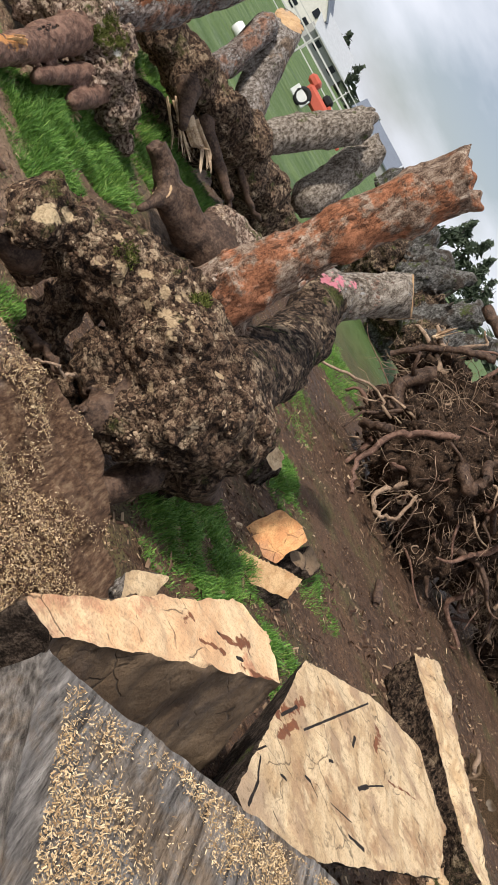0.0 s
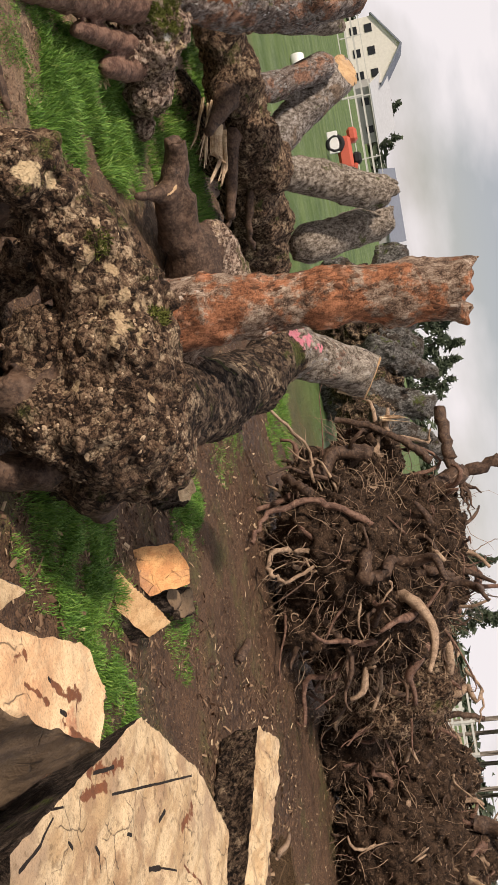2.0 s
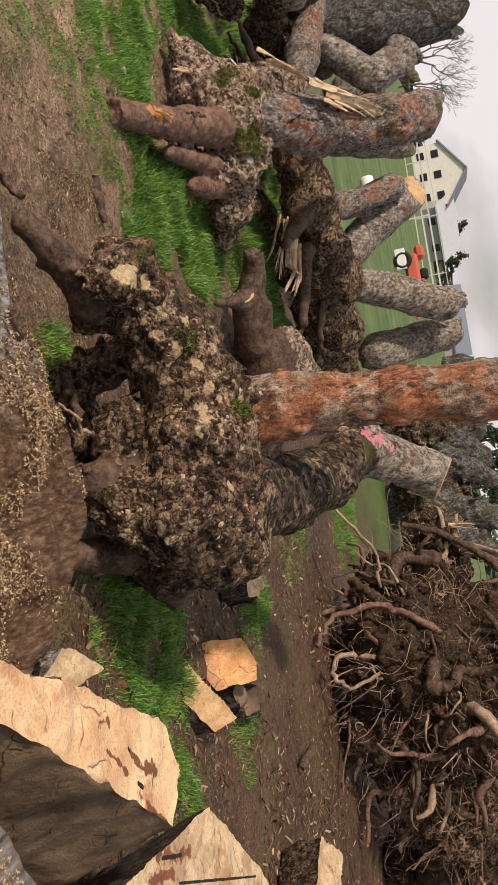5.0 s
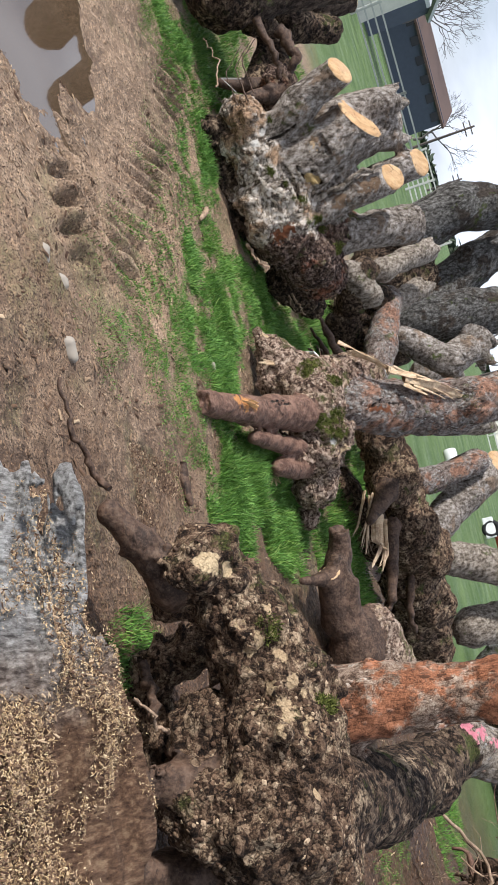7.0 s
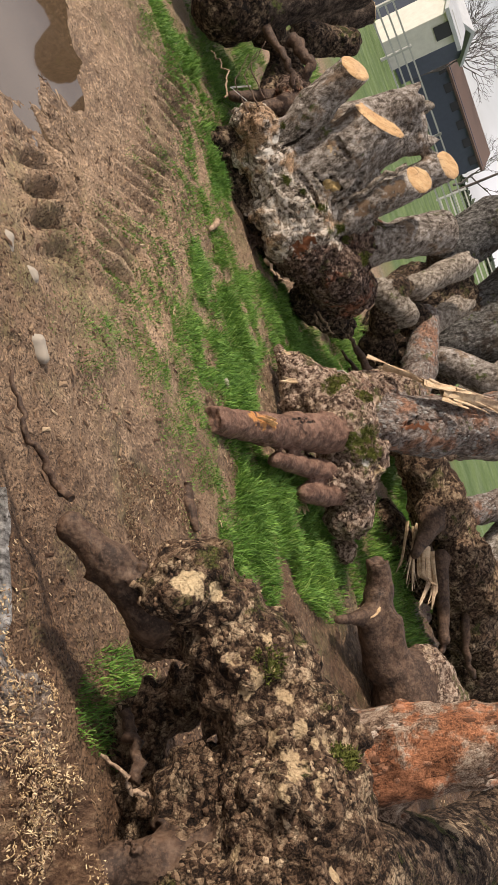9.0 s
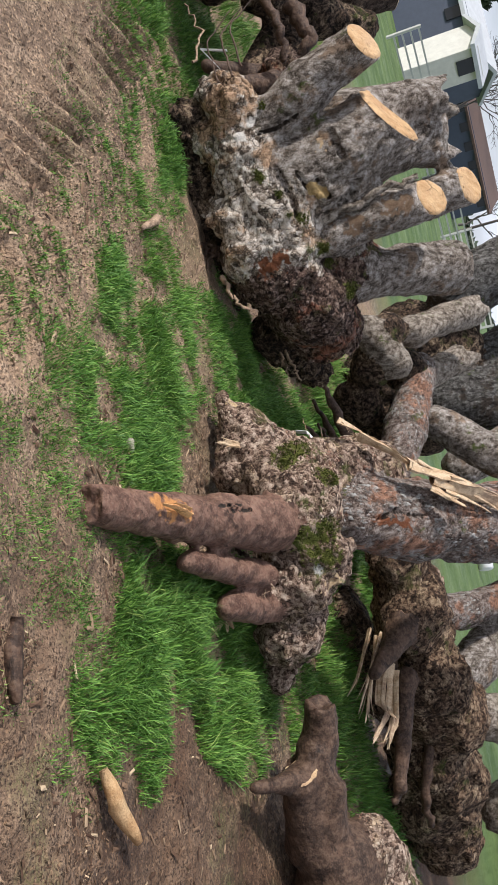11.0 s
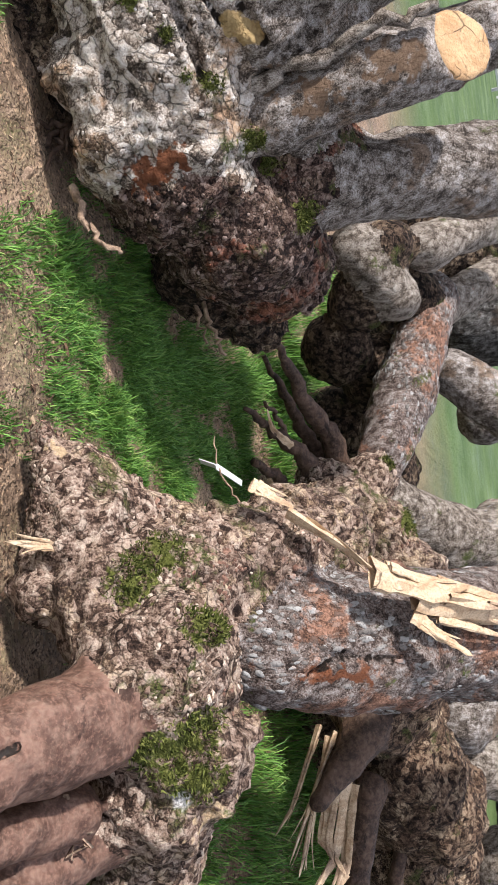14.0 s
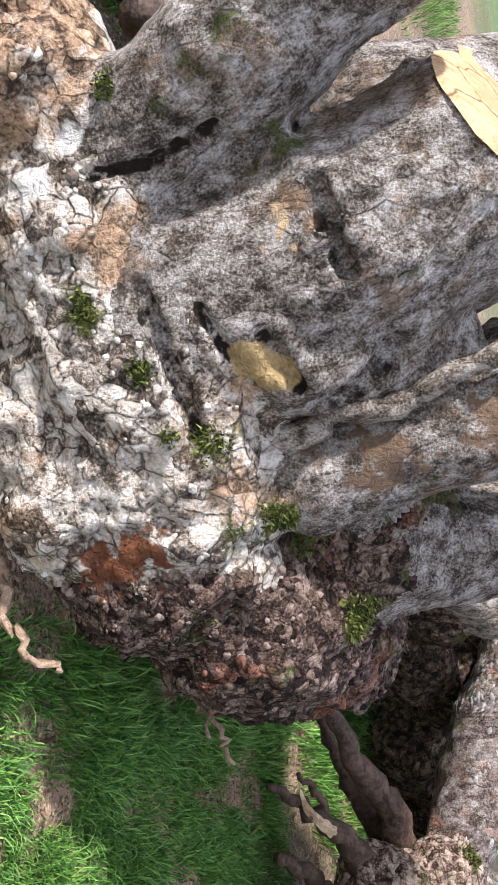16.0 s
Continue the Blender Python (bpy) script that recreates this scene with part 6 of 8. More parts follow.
wedge = hewn("split_log", (1.45, 1.8, 0), "freshly split wedge of log with red heartwood", "log",
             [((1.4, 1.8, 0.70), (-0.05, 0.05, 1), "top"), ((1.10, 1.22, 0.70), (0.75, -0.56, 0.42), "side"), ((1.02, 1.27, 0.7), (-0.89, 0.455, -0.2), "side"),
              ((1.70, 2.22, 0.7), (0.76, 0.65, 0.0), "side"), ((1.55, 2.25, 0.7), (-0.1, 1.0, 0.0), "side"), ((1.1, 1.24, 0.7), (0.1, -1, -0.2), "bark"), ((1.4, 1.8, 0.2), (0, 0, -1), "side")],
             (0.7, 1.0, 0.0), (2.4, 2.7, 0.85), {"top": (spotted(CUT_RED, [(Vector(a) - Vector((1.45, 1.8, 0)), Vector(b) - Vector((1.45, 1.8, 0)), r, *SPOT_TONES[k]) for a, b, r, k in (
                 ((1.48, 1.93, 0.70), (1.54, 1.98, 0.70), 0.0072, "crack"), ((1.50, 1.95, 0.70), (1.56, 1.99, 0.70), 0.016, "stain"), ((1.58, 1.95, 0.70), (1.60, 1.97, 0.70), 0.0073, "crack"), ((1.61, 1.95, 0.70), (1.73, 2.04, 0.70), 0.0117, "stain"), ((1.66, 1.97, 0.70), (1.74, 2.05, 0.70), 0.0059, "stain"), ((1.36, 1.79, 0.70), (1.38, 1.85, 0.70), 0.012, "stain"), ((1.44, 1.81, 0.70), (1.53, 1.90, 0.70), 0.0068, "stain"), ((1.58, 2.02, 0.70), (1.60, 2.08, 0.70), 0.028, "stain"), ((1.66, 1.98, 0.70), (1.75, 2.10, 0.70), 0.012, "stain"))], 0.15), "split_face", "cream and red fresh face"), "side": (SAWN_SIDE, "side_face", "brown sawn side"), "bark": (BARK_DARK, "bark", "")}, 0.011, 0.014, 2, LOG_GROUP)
disc = hewn("log_slice", (2.5, 2.7, 0), "thick pale slice of a huge log lying flat", "log",
            prism([(1.9, 1.85), (2.05, 1.78), (3.2, 2.9), (3.28, 3.3), (3.06, 3.66), (2.58, 3.41), (2.08, 2.92)], 0.06, 0.52, 0.45, tilt=(0.02, -0.02)),
            (1.6, 1.5, 0.0), (3.5, 3.9, 0.68), {"top": (spotted(CUT_PALE, [(Vector(a) - Vector((2.5, 2.7, 0)), Vector(b) - Vector((2.5, 2.7, 0)), r, *SPOT_TONES[k]) for a, b, r, k in (
                ((2.15, 2.51, 0.52), (2.57, 3.32, 0.52), 0.005, "crack"), ((1.84, 1.91, 0.52), (1.97, 2.16, 0.52), 0.0039, "crack"), ((2.01, 2.40, 0.52), (2.12, 2.65, 0.52), 0.0183, "stain"), ((2.03, 2.44, 0.52), (2.09, 2.58, 0.52), 0.0074, "crack"), ((2.47, 2.85, 0.52), (2.48, 2.92, 0.52), 0.0098, "crack"), ((2.55, 2.68, 0.52), (2.61, 2.77, 0.52), 0.0104, "crack"), ((2.61, 2.77, 0.52), (2.71, 2.89, 0.52), 0.0047, "crack"), ((1.97, 1.88, 0.52), (1.98, 2.00, 0.52), 0.0067, "crack"), ((1.98, 2.00, 0.52), (1.96, 2.09, 0.52), 0.0055, "crack"), ((2.07, 2.14, 0.52), (2.11, 2.17, 0.52), 0.0058, "crack"), ((2.21, 2.32, 0.52), (2.24, 2.33, 0.52), 0.0081, "crack"), ((2.24, 2.33, 0.52), (2.29, 2.31, 0.52), 0.0033, "crack"), ((2.31, 2.53, 0.52), (2.34, 2.57, 0.52), 0.0068, "crack"), ((2.37, 2.37, 0.52), (2.51, 2.44, 0.52), 0.0037, "crack"), ((2.50, 2.35, 0.52), (2.60, 2.40, 0.52), 0.0093, "crack"), ((2.64, 3.08, 0.52), (2.66, 3.24, 0.52), 0.0234, "stain"), ((2.08, 1.98, 0.52), (2.11, 1.97, 0.52), 0.0031, "crack"), ((2.76, 2.99, 0.52), (3.01, 3.18, 0.52), 0.0069, "stain"), ((2.02, 2.29, 0.52), (2.10, 2.48, 0.52), 0.0159, "stain"))], 0.1), "sawn_face", "pale sawn face with kerfs and pits"), "side": (BARK_DARK, "bark", "dark undercut bark")}, 0.013, 0.012, 3, LOG_GROUP)
half = hewn("half_log", (4.0, 4.8, 0), "half log lying bark side out with a pale split face", "log",
            [((4.0, 4.8, 0.31), (-0.10, -0.08, 1), "top"), ((3.70, 4.90, 0.29), (-0.85, -0.45, -0.35), "side"), ((3.62, 5.6, 0.3), (-0.75, 0.65, -0.1), "side"), ((3.8, 5.75, 0.3), (0.2, 1, 0), "side"), ((4.2, 4.12, 0.3), (-0.4, -0.9, -0.1), "side"), ((4.06, 4.95, 0.3), (0.9, 0.38, -0.3), "side"), ((4, 5, 0), (0, 0, -1), "side")],
            (3.3, 3.8, -0.02), (4.8, 6.1, 0.5), {"top": (CUT_PALE, "split_face", "pale fibrous split face"), "side": (BURL_DARK, "bark", "rough dark bark")}, 0.014, 0.022, 4, LOG_GROUP)
hewn("wood_block", (1.38, 2.4, 0), "small pale offcut block standing in the grass", "wood block",
     prism([(1.36, 2.12), (1.43, 2.36), (1.43, 2.56), (1.35, 2.45), (1.29, 2.30)], 0.0, 0.36, 0.15), (1.1, 2.0, 0), (1.65, 2.75, 0.45), {"top": (CUT_PALE, "sawn_face", ""), "side": (BARK_GREY, "bark", "")}, 0.012, 0.012, 5, LOG_GROUP)
hewn("rotten_log", (0.5, 1.8, 0), "broad decayed log littered with sawdust", "log",
     [((0.5, 1.9, 0.44), (0.02, -0.03, 1), "top"), ((-0.05, 2.02, 0.4), (-0.9, 0.35, 0.1), "top"), ((0.05, 2.1, 0.44), (-0.45, 0.9, -0.1), "side"), ((0.61, 2.47, 0.44), (0.35, 0.93, -0.15), "side"),
      ((1.3, 2.05, 0.44), (0.75, 0.66, -0.2), "side"), ((1.3, 1.9, 0.4), (1, -0.3, 0), "side"), ((0.4, 1.15, 0.4), (0, -1, 0.15), "side"), ((0.5, 1.8, 0), (0, 0, -1), "side")],
     (-0.5, 1.0, -0.02), (1.6, 2.8, 0.62), {"top": (DECAYED, "weathered_top", "grey and brown decayed grain"), "side": (BURL_DARK, "side", "")}, 0.012, 0.03, 6, LOG_GROUP, 0.022)
for i, (x, y, a, sx, sz, lab) in enumerate(((1.62, 5.2, -10, 0.13, 0.2, "dark split chunk with a pale patch"), (2.22, 4.72, 35, 0.07, 0.13, "grey weathered offcut"),
                                            (2.35, 4.95, 80, 0.09, 0.12, "small brown offcut of bark"), (1.25, 3.55, 30, 0.06, 0.16, "small dark upright offcut"))):
    c, s = math.cos(radians(a)), math.sin(radians(a))
    pts = [(x + sx * (u * c - 0.8 * v * s), y + sx * (u * s + 0.8 * v * c)) for u, v in ((-1, -1), (0.9, -1.1), (1.2, 0.2), (0.7, 1), (-0.9, 0.9))]
    hewn("wood_chunk", (x, y, 0), lab + " on the muddy ground", "log", prism(pts, 0.0, sz, -0.1, tilt=(0.1, 0.2)), (x - 0.45, y - 0.45, 0), (x + 0.45, y + 0.45, sz + 0.25),
         {"top": (CUT_PALE if i == 0 else SAWN_SIDE, "sawn_face", ""), "side": (BARK_DARK, "bark", "")}, 0.012, 0.026, 7 + i, "loose wood chunks")

hewn("wood_chunk", (1.98, 4.6, 0), "split half log with a fresh orange-tan sawn face", "log",
     [((1.98, 4.55, 0.12), (-0.25, -0.80, 0.55), "top"), ((1.86, 4.55, 0.1), (-0.95, 0.3, -0.1), "side"), ((2.12, 4.5, 0.1), (0.92, -0.2, 0.1), "side"), ((1.9, 4.62, 0.24), (-0.35, 0.5, 0.8), "side"),
      ((2.0, 4.68, 0.27), (0.25, 0.55, 0.8), "side"), ((2.0, 4.85, 0.1), (0, 1, 0.3), "side"), ((2.08, 4.5, 0.03), (0.5, -0.5, -0.7), "side"), ((2, 4.6, 0), (0, 0, -1), "side")],
     (1.6, 4.2, -0.02), (2.4, 5.0, 0.45), {"top": (CUT_ORANGE, "sawn_face", ""), "side": (BARK_DARK, "bark", "")}, 0.011, 0.012, 21, "loose wood chunks")
hewn("wood_chunk", (2.05, 4.17, 0), "thin split wedge of fresh tan wood", "log",
     [((2.05, 4.15, 0.07), (-0.2, -0.5, 0.84), "top"), ((2.05, 4.08, 0.05), (0.4, -0.9, 0.1), "side"), ((2.05, 4.25, 0.1), (-0.42, 0.9, 0.1), "side"), ((1.86, 4.1, 0.05), (-0.9, -0.3, 0), "side"), ((2.24, 4.25, 0.05), (0.9, 0.1, 0), "side"), ((2, 4.2, 0), (0, 0, -1), "side")],
     (1.7, 3.9, -0.02), (2.4, 4.5, 0.3), {"top": (CUT_TAN, "sawn_face", ""), "side": (BARK_DARK, "bark", "")}, 0.01, 0.01, 22, "loose wood chunks")

# pale crumbling wood beside the squared log
pale_heap = Wood(0.05)
rng = np.random.RandomState(12)
for k in range(15):
    u = rng.rand()
    a = np.array([4.0 + 1.5 * u, 3.55 + 0.75 * u + rng.uniform(-0.2, 0.3), rng.uniform(0.03, 0.16)])
    v = rng.normal(0, 0.16, 3) * (1, 1, 0.35)
    pale_heap.limb("crumb" if rng.rand() < 0.55 else "dark", a - v, rng.uniform(0.05, 0.1), a + v, rng.uniform(0.03, 0.08))
grown("crumbled_log", (4.6, 3.8, 0), "crumbling pale and brown rotten log in pieces", "log", pale_heap, {"crumb": (CUT_PALE, "pale_wood", "pale broken wood"), "dark": (BURL_BROWN, "rotten_bark", "")}, 0.016, (("knobs", 0.05, 9), ("fbm", 0.03, 16)), group=LOG_GROUP)
under = Wood(0.03)
under.limb("body", (2.3, 1.9, 0.12), 0.14, (3.7, 2.75, 0.12), 0.16, (0.85, 0.5, 0.1))
under.limb("body", (3.3, 2.4, 0.1), 0.1, (3.9, 3.3, 0.12), 0.09, (0.5, 0.8, 0.1))
grown("fallen_log", (3.0, 2.3, 0), "brown split log wedged under the sawn slice", "log", under, {"body": (ROOT_BROWN, "log_body", ""), "cut_face": (CUT_TAN, "log_end", "")}, 0.016, group=LOG_GROUP)


def scatter(name, label, category, n, place, size, material, seed, flat=0.5):
    """Little chips strewn on surfaces; place(rng, n) gives their points."""
    rng = np.random.RandomState(seed)
    p = place(rng, n)
    n = len(p)
    yaw, pit = rng.rand(n) * 2 * math.pi, rng.normal(0, flat, n)
    ln, wd = size * rng.uniform(0.5, 1.6, n), size * rng.uniform(0.2, 0.5, n)
    d = np.stack([np.cos(yaw) * np.cos(pit), np.sin(yaw) * np.cos(pit), np.sin(pit)], 1) * ln[:, None]
    s = np.stack([-np.sin(yaw), np.cos(yaw), rng.normal(0, flat, n)], 1) * wd[:, None]
    up = np.cross(d, s)
    up *= (0.25 * wd / (np.linalg.norm(up, axis=1) + 1e-9))[:, None]
    up[up[:, 2] < 0] *= -1
    q = p + np.stack([0 * ln, 0 * ln, np.abs(d[:, 2]) + 0.3 * wd], 1)
    v = np.stack([q - d - s, q + d - s * 0.7, q + d * 0.8 + s, q - d * 0.9 + s * 0.8, q + up * 2], 1).reshape(-1, 3)
    k = 5 * np.arange(n)[:, None]
    f = np.concatenate([k + np.array([[i, (i + 1) % 4, 4]]) for i in range(4)] + [k + np.array([[2, 1, 0]]), k + np.array([[0, 3, 2]])])
    return tagged(part(name, mesh_from(name, v, f, False), material), label, category, kind="stuff")


def clumped(x0, x1, y0, y1, zf, seed, thr=0.0, freq=5.0):
    def place(rng, n):
        x, y = rng.uniform(x0, x1, n * 3), rng.uniform(y0, y1, n * 3)
        p = np.stack([x, y, 0 * x], 1).astype(np.float32)
        ok = fbm(p, freq, 3, seed) > thr + rng.normal(0, 0.25, n * 3)
        x, y = x[ok][:n], y[ok][:n]
        return np.stack([x, y, zf(x, y)], 1)
    return place


def on_slab(rng, n):
    p = clumped(1.0, 3.0, 0.45, 1.95, lambda x, y: 0.857 + 0.05 * (y - 1.0), 61, 0.02, 6.0)(rng, n)
    return p[((p[:, 0] - 1.07) * -0.42 + (p[:, 1] - 1.0) * 0.9 < -0.02) & ((p[:, 0] - 1.07) * -0.9 + (p[:, 1] - 1.0) * -0.42 < -0.05)]


def on_rotten(rng, n):
    p = clumped(-0.05, 1.35, 1.15, 2.5, lambda x, y: 0.452 + 0.03 * (y - 1.9) - 0.02 * (x - 0.5) + 0.03 * fbm(np.stack([x, y, 0 * x + 0.45], 1).astype(np.float32), 7, 4, 46) + 0.022 * (1 + 3.5 * np.clip((0.35 - x) / 0.35, 0, 1)) * (fbm(np.stack([x * 0.16, y, 0 * x + 0.45], 1).astype(np.float32), 15, 3, 96) - 0.3), 67, 0.0)(rng, n)
    x, y = p[:, 0], p[:, 1]
    return p[((x - 0.05) * -0.45 + (y - 2.1) * 0.9 < 0.02) & ((x - 0.61) * 0.35 + (y - 2.47) * 0.93 < -0.01) & ((x - 1.3) * 0.75 + (y - 2.05) * 0.66 < -0.01) & (rng.rand(len(x)) < np.clip(x * 1.4 + 0.15, 0.1, 1))]


scatter("sawdust", "golden sawdust strewn on the squared log", "sawdust", 100000, on_slab, 0.0031, SAWDUST, 3)
scatter("sawdust", "pale sawdust and chips on the rotten log", "sawdust", 46000, on_rotten, 0.0034, SAWDUST, 4)
scatter("wood_chips", "reddish rotten crumbs on the decayed log", "wood chips", 16000, on_rotten, 0.006, CHIP, 14)
scatter("wood_chips", "bark crumbs and wood chips trodden into the mud", "wood chips", 60000, clumped(-5, 11, 2.2, 11, lambda x, y: ground_height(x, y), 71, 0.05, 1.6), 0.008, CHIP, 5, 0.3)
scatter("wood_chips", "long straw-like splinters lying on the mud", "wood chips", 6000, clumped(-3, 10, 2.4, 10, lambda x, y: ground_height(x, y), 73, 0.0, 1.0), 0.02, CHIP, 6, 0.15)
scatter("wood_chips", "dark and tan bark pieces lying by the sawn logs", "wood chips", 3500, clumped(1.2, 5.5, 3.0, 8.5, lambda x, y: ground_height(x, y), 79, 0.05, 1.3), 0.022, CHIP, 9, 0.35)
scatter("wood_chips", "reddish sawdust heaped on the ground", "sawdust", 5000, clumped(-0.7, 0.3, 3.5, 4.7, lambda x, y: ground_height(x, y), 75, 0.0, 3.0), 0.007, CHIP, 7, 0.3)


def clods(rng, n):
    return clumped(-4.5, 8, 2.2, 9.5, lambda x, y: ground_height(x, y) - 0.004, 77, -0.1, 0.8)(rng, n)


rng = np.random.RandomState(8)
cp = clods(rng, 7000)
ico = np.array([(1, 0, 0), (-1, 0, 0), (0, 1, 0), (0, -1, 0), (0, 0, 1), (0, 0, -1)], float)
icf = np.array([(0, 2, 4), (2, 1, 4), (1, 3, 4), (3, 0, 4), (2, 0, 5), (1, 2, 5), (3, 1, 5), (0, 3, 5)])
cs = rng.uniform(0.006, 0.024, (len(cp), 1, 1)) * rng.uniform(0.6, 1.3, (len(cp), 6, 1)) * np.array([1, 1, 0.6])
cv = cp[:, None, :] + ico[None] * cs
cf = (6 * np.arange(len(cp))[:, None, None] + icf[None]).reshape(-1, 3)
tagged(part("mud_clods", mesh_from("mud_clods", cv.reshape(-1, 3), cf, True), MUD), "small clods of brown mud on the ground", "clods", kind="stuff")

# ---- puddles ----
water = Mat("muddy_water", 0.03, 1.0)
water.color(water.mix(water.noise(2, 3), (0.10, 0.065, 0.035), (0.15, 0.10, 0.055)))
for x, y, ra, rb, z, lab in ((-3.15, 3.2, 1.05, 0.8, -0.085, "muddy puddle reflecting the bright sky"), (5.6, 6.55, 0.62, 0.7, -0.085, "shallow brown puddle in the mud"), (6.75, 6.35, 0.3, 0.25, -0.045, "small bright puddle in the mud")):
    ang = np.linspace(0, 2 * math.pi, 48, endpoint=False)
    bm = bmesh.new()
    ring = [bm.verts.new((x + ra * 1.2 * math.cos(a), y + rb * 1.2 * math.sin(a), z)) for a in ang]
    bm.faces.new(ring)
    me = bpy.data.meshes.new("puddle")
    bm.to_mesh(me)
    tagged(part("puddle", me, water.m), lab, "puddle", kind="structure")

# ---- roots of the upturned stumps ----


def bristle(ob, wood, n_thick, n_fine, seed, reach=0.45, front=(-0.3, -1.0, 0.25)):
    """Roots that stand out of a root ball: thick ones as parts, hair roots joined."""
    rng = np.random.RandomState(seed)
    base = np.array(ob.location)
    prims = wood.prims
    w = np.array([p[2] ** 2 for p in prims])
    w /= w.sum()
    fr = np.array(front) / np.linalg.norm(front)

    def start():
        while True:
            p = prims[rng.choice(len(prims), p=w)]
            d = rng.normal(0, 1, 3)
            d /= np.linalg.norm(d)
            if d @ fr > -0.25:
                q = p[1] + d * p[2] * 0.97
                if q[2] > 0.08:
                    return q, d
    for i in range(n_thick):
        q, d = start()
        side = np.cross(d, rng.normal(0, 1, 3))
        side /= np.linalg.norm(side) + 1e-9
        ln = reach * rng.uniform(0.4, 1.9)
        end = q + d * ln * rng.uniform(0.15, 0.6) + side * ln * rng.uniform(0.5, 1.0) + np.array([0, 0, -0.12 * ln])
        end[2] = max(end[2], 0.03)
        r = 0.008 + 0.052 * rng.rand() ** 2.2
        line = bend(q - d * 0.12, end, 0.10 * ln + 0.02, 11, seed * 100 + i)
        rad = r * np.linspace(1.2, 0.35, 11) * rng.uniform(0.85, 1.15, 11)
        mat = (ROOT_BROWN, ROOT_PALE, ROOT_SKIN, ROOT_BROWN, ROOT_SKIN)[i % 5]
        part("root", tubes_mesh("root", [tube(line - base, rad, 7, 0.12, i)]), mat, ob)
    fine = []
    for i in range(n_fine):
        q, d = start()
        side = np.cross(d, rng.normal(0, 1, 3))
        ln = reach * rng.uniform(0.25, 1.0)
        end = q + (d * rng.uniform(0.2, 0.9) + side * 0.5) * ln + np.array([0, 0, -0.2 * ln])
        fine.append(tube(bend(q - d * 0.05, end, 0.12 * ln, 7, seed * 999 + i) - base, rng.uniform(0.002, 0.006) * np.linspace(1.2, 0.3, 7), 4, 0, i, False))
    hair = part("rootlet_mass", tubes_mesh("rootlet_mass", fine), ROOT_PALE, ob, "thin pale hair roots")
    tagged(hair, kind="stuff")


def splint(ob, points, r0, r1, mat, seed, name, label):
    """A torn, fibrous splinter: a flat ragged strip with a few loose slivers beside it."""
    rng = np.random.RandomState(seed)
    pts = np.array(points, float)
    t = np.linspace(0, len(pts) - 1, 14)
    line = np.stack([np.interp(t, np.arange(len(pts)), pts[:, k]) for k in range(3)], 1) - np.array(ob.location)
    way = line[-1] - line[0]
    side = np.cross(way, rng.normal(0, 1, 3))
    side /= np.linalg.norm(side) + 1e-9
    up = np.cross(side, way)
    up /= np.linalg.norm(up) + 1e-9
    out = []
    for k in range(5):
        lo, hi = (0, 14) if k == 0 else sorted(rng.choice(14, 2, replace=False))
        if hi - lo < 5:
            lo, hi = 2, 12
        seg = line[lo:hi] + (side * rng.uniform(-1, 1) + up * rng.uniform(-0.5, 0.5)) * r0 * (0 if k == 0 else 1.0)
        seg = seg + np.outer(np.linspace(0, 1, len(seg)) ** 2, rng.normal(0, 0.5 * r0, 3))
        wd = (r0 if k == 0 else 0.35 * r0) * np.linspace(1.0, 0.25, len(seg)) * rng.uniform(0.8, 1.2, len(seg))
        wd[-1] *= 0.2
        ring = rng.uniform(0.65, 1.25, 9)
        vs = []
        for i in range(len(seg)):
            for c in range(9):
                a = 2 * math.pi * c / 9
                r = wd[i] * ring[c] * rng.uniform(0.9, 1.1)
                vs.append(seg[i] + side * r * math.cos(a) * 1.1 + up * r * math.sin(a) * 0.4)
        qs = [(i * 9 + c, i * 9 + (c + 1) % 9, (i + 1) * 9 + (c + 1) % 9, (i + 1) * 9 + c) for i in range(len(seg) - 1) for c in range(9)]
        me = tubes_mesh("splinter", [(np.array(vs), qs)])
        me.polygons.foreach_set("use_smooth", np.zeros(len(me.polygons), bool))
        out.append(part("splinter", me, mat, ob, label))
    return out[0]


def strand(ob, points, r0, r1, mat, seed, name="root", label="", wob=0.01, sides=8):
    """One root along given bends."""
    if mat in (SPLINTER, CUT_PALE, CUT_ORANGE):
        return splint(ob, points, r0, r1, mat, seed, name, label)
    pts = np.array(points, float)
    t = np.linspace(0, len(pts) - 1, 5 * len(pts))
    line = np.stack([np.interp(t, np.arange(len(pts)), pts[:, k]) for k in range(3)], 1)
    for _ in range(2):
        line[1:-1] = 0.25 * line[:-2] + 0.5 * line[1:-1] + 0.25 * line[2:]
    rng = np.random.RandomState(seed)
    line[1:-1] += rng.normal(0, wob, (len(line) - 2, 3))
    rad = np.linspace(r0, r1, len(line)) * rng.uniform(0.88, 1.12, len(line))
    return part(name, tubes_mesh(name, [tube(line - np.array(ob.location), rad, sides, 0.08, seed)]), mat, ob, label)


bristle(ball_1, ball_p, 190, 1300, 5, 0.5)
bristle(ball_2, ball_q, 80, 600, 6, 0.36)
bristle(ball_3, ball_r, 180, 1700, 7, 0.42)
strand(ball_1, [(2.66, 7.27, 0.08), (2.46, 7.50, 0.22), (2.44, 7.71, 0.62), (2.66, 7.71, 1.00), (2.97, 7.88, 1.28)], 0.022, 0.04, ROOT_SKIN, 1, "root", "", 0.01)
strand(ball_1, [(2.87, 7.52, 0.53), (2.78, 7.38, 0.24), (2.95, 7.29, 0.17), (3.08, 7.27, 0.30), (3.04, 7.56, 0.54)], 0.03, 0.015, ROOT_PALE, 2, "root", "", 0.01)
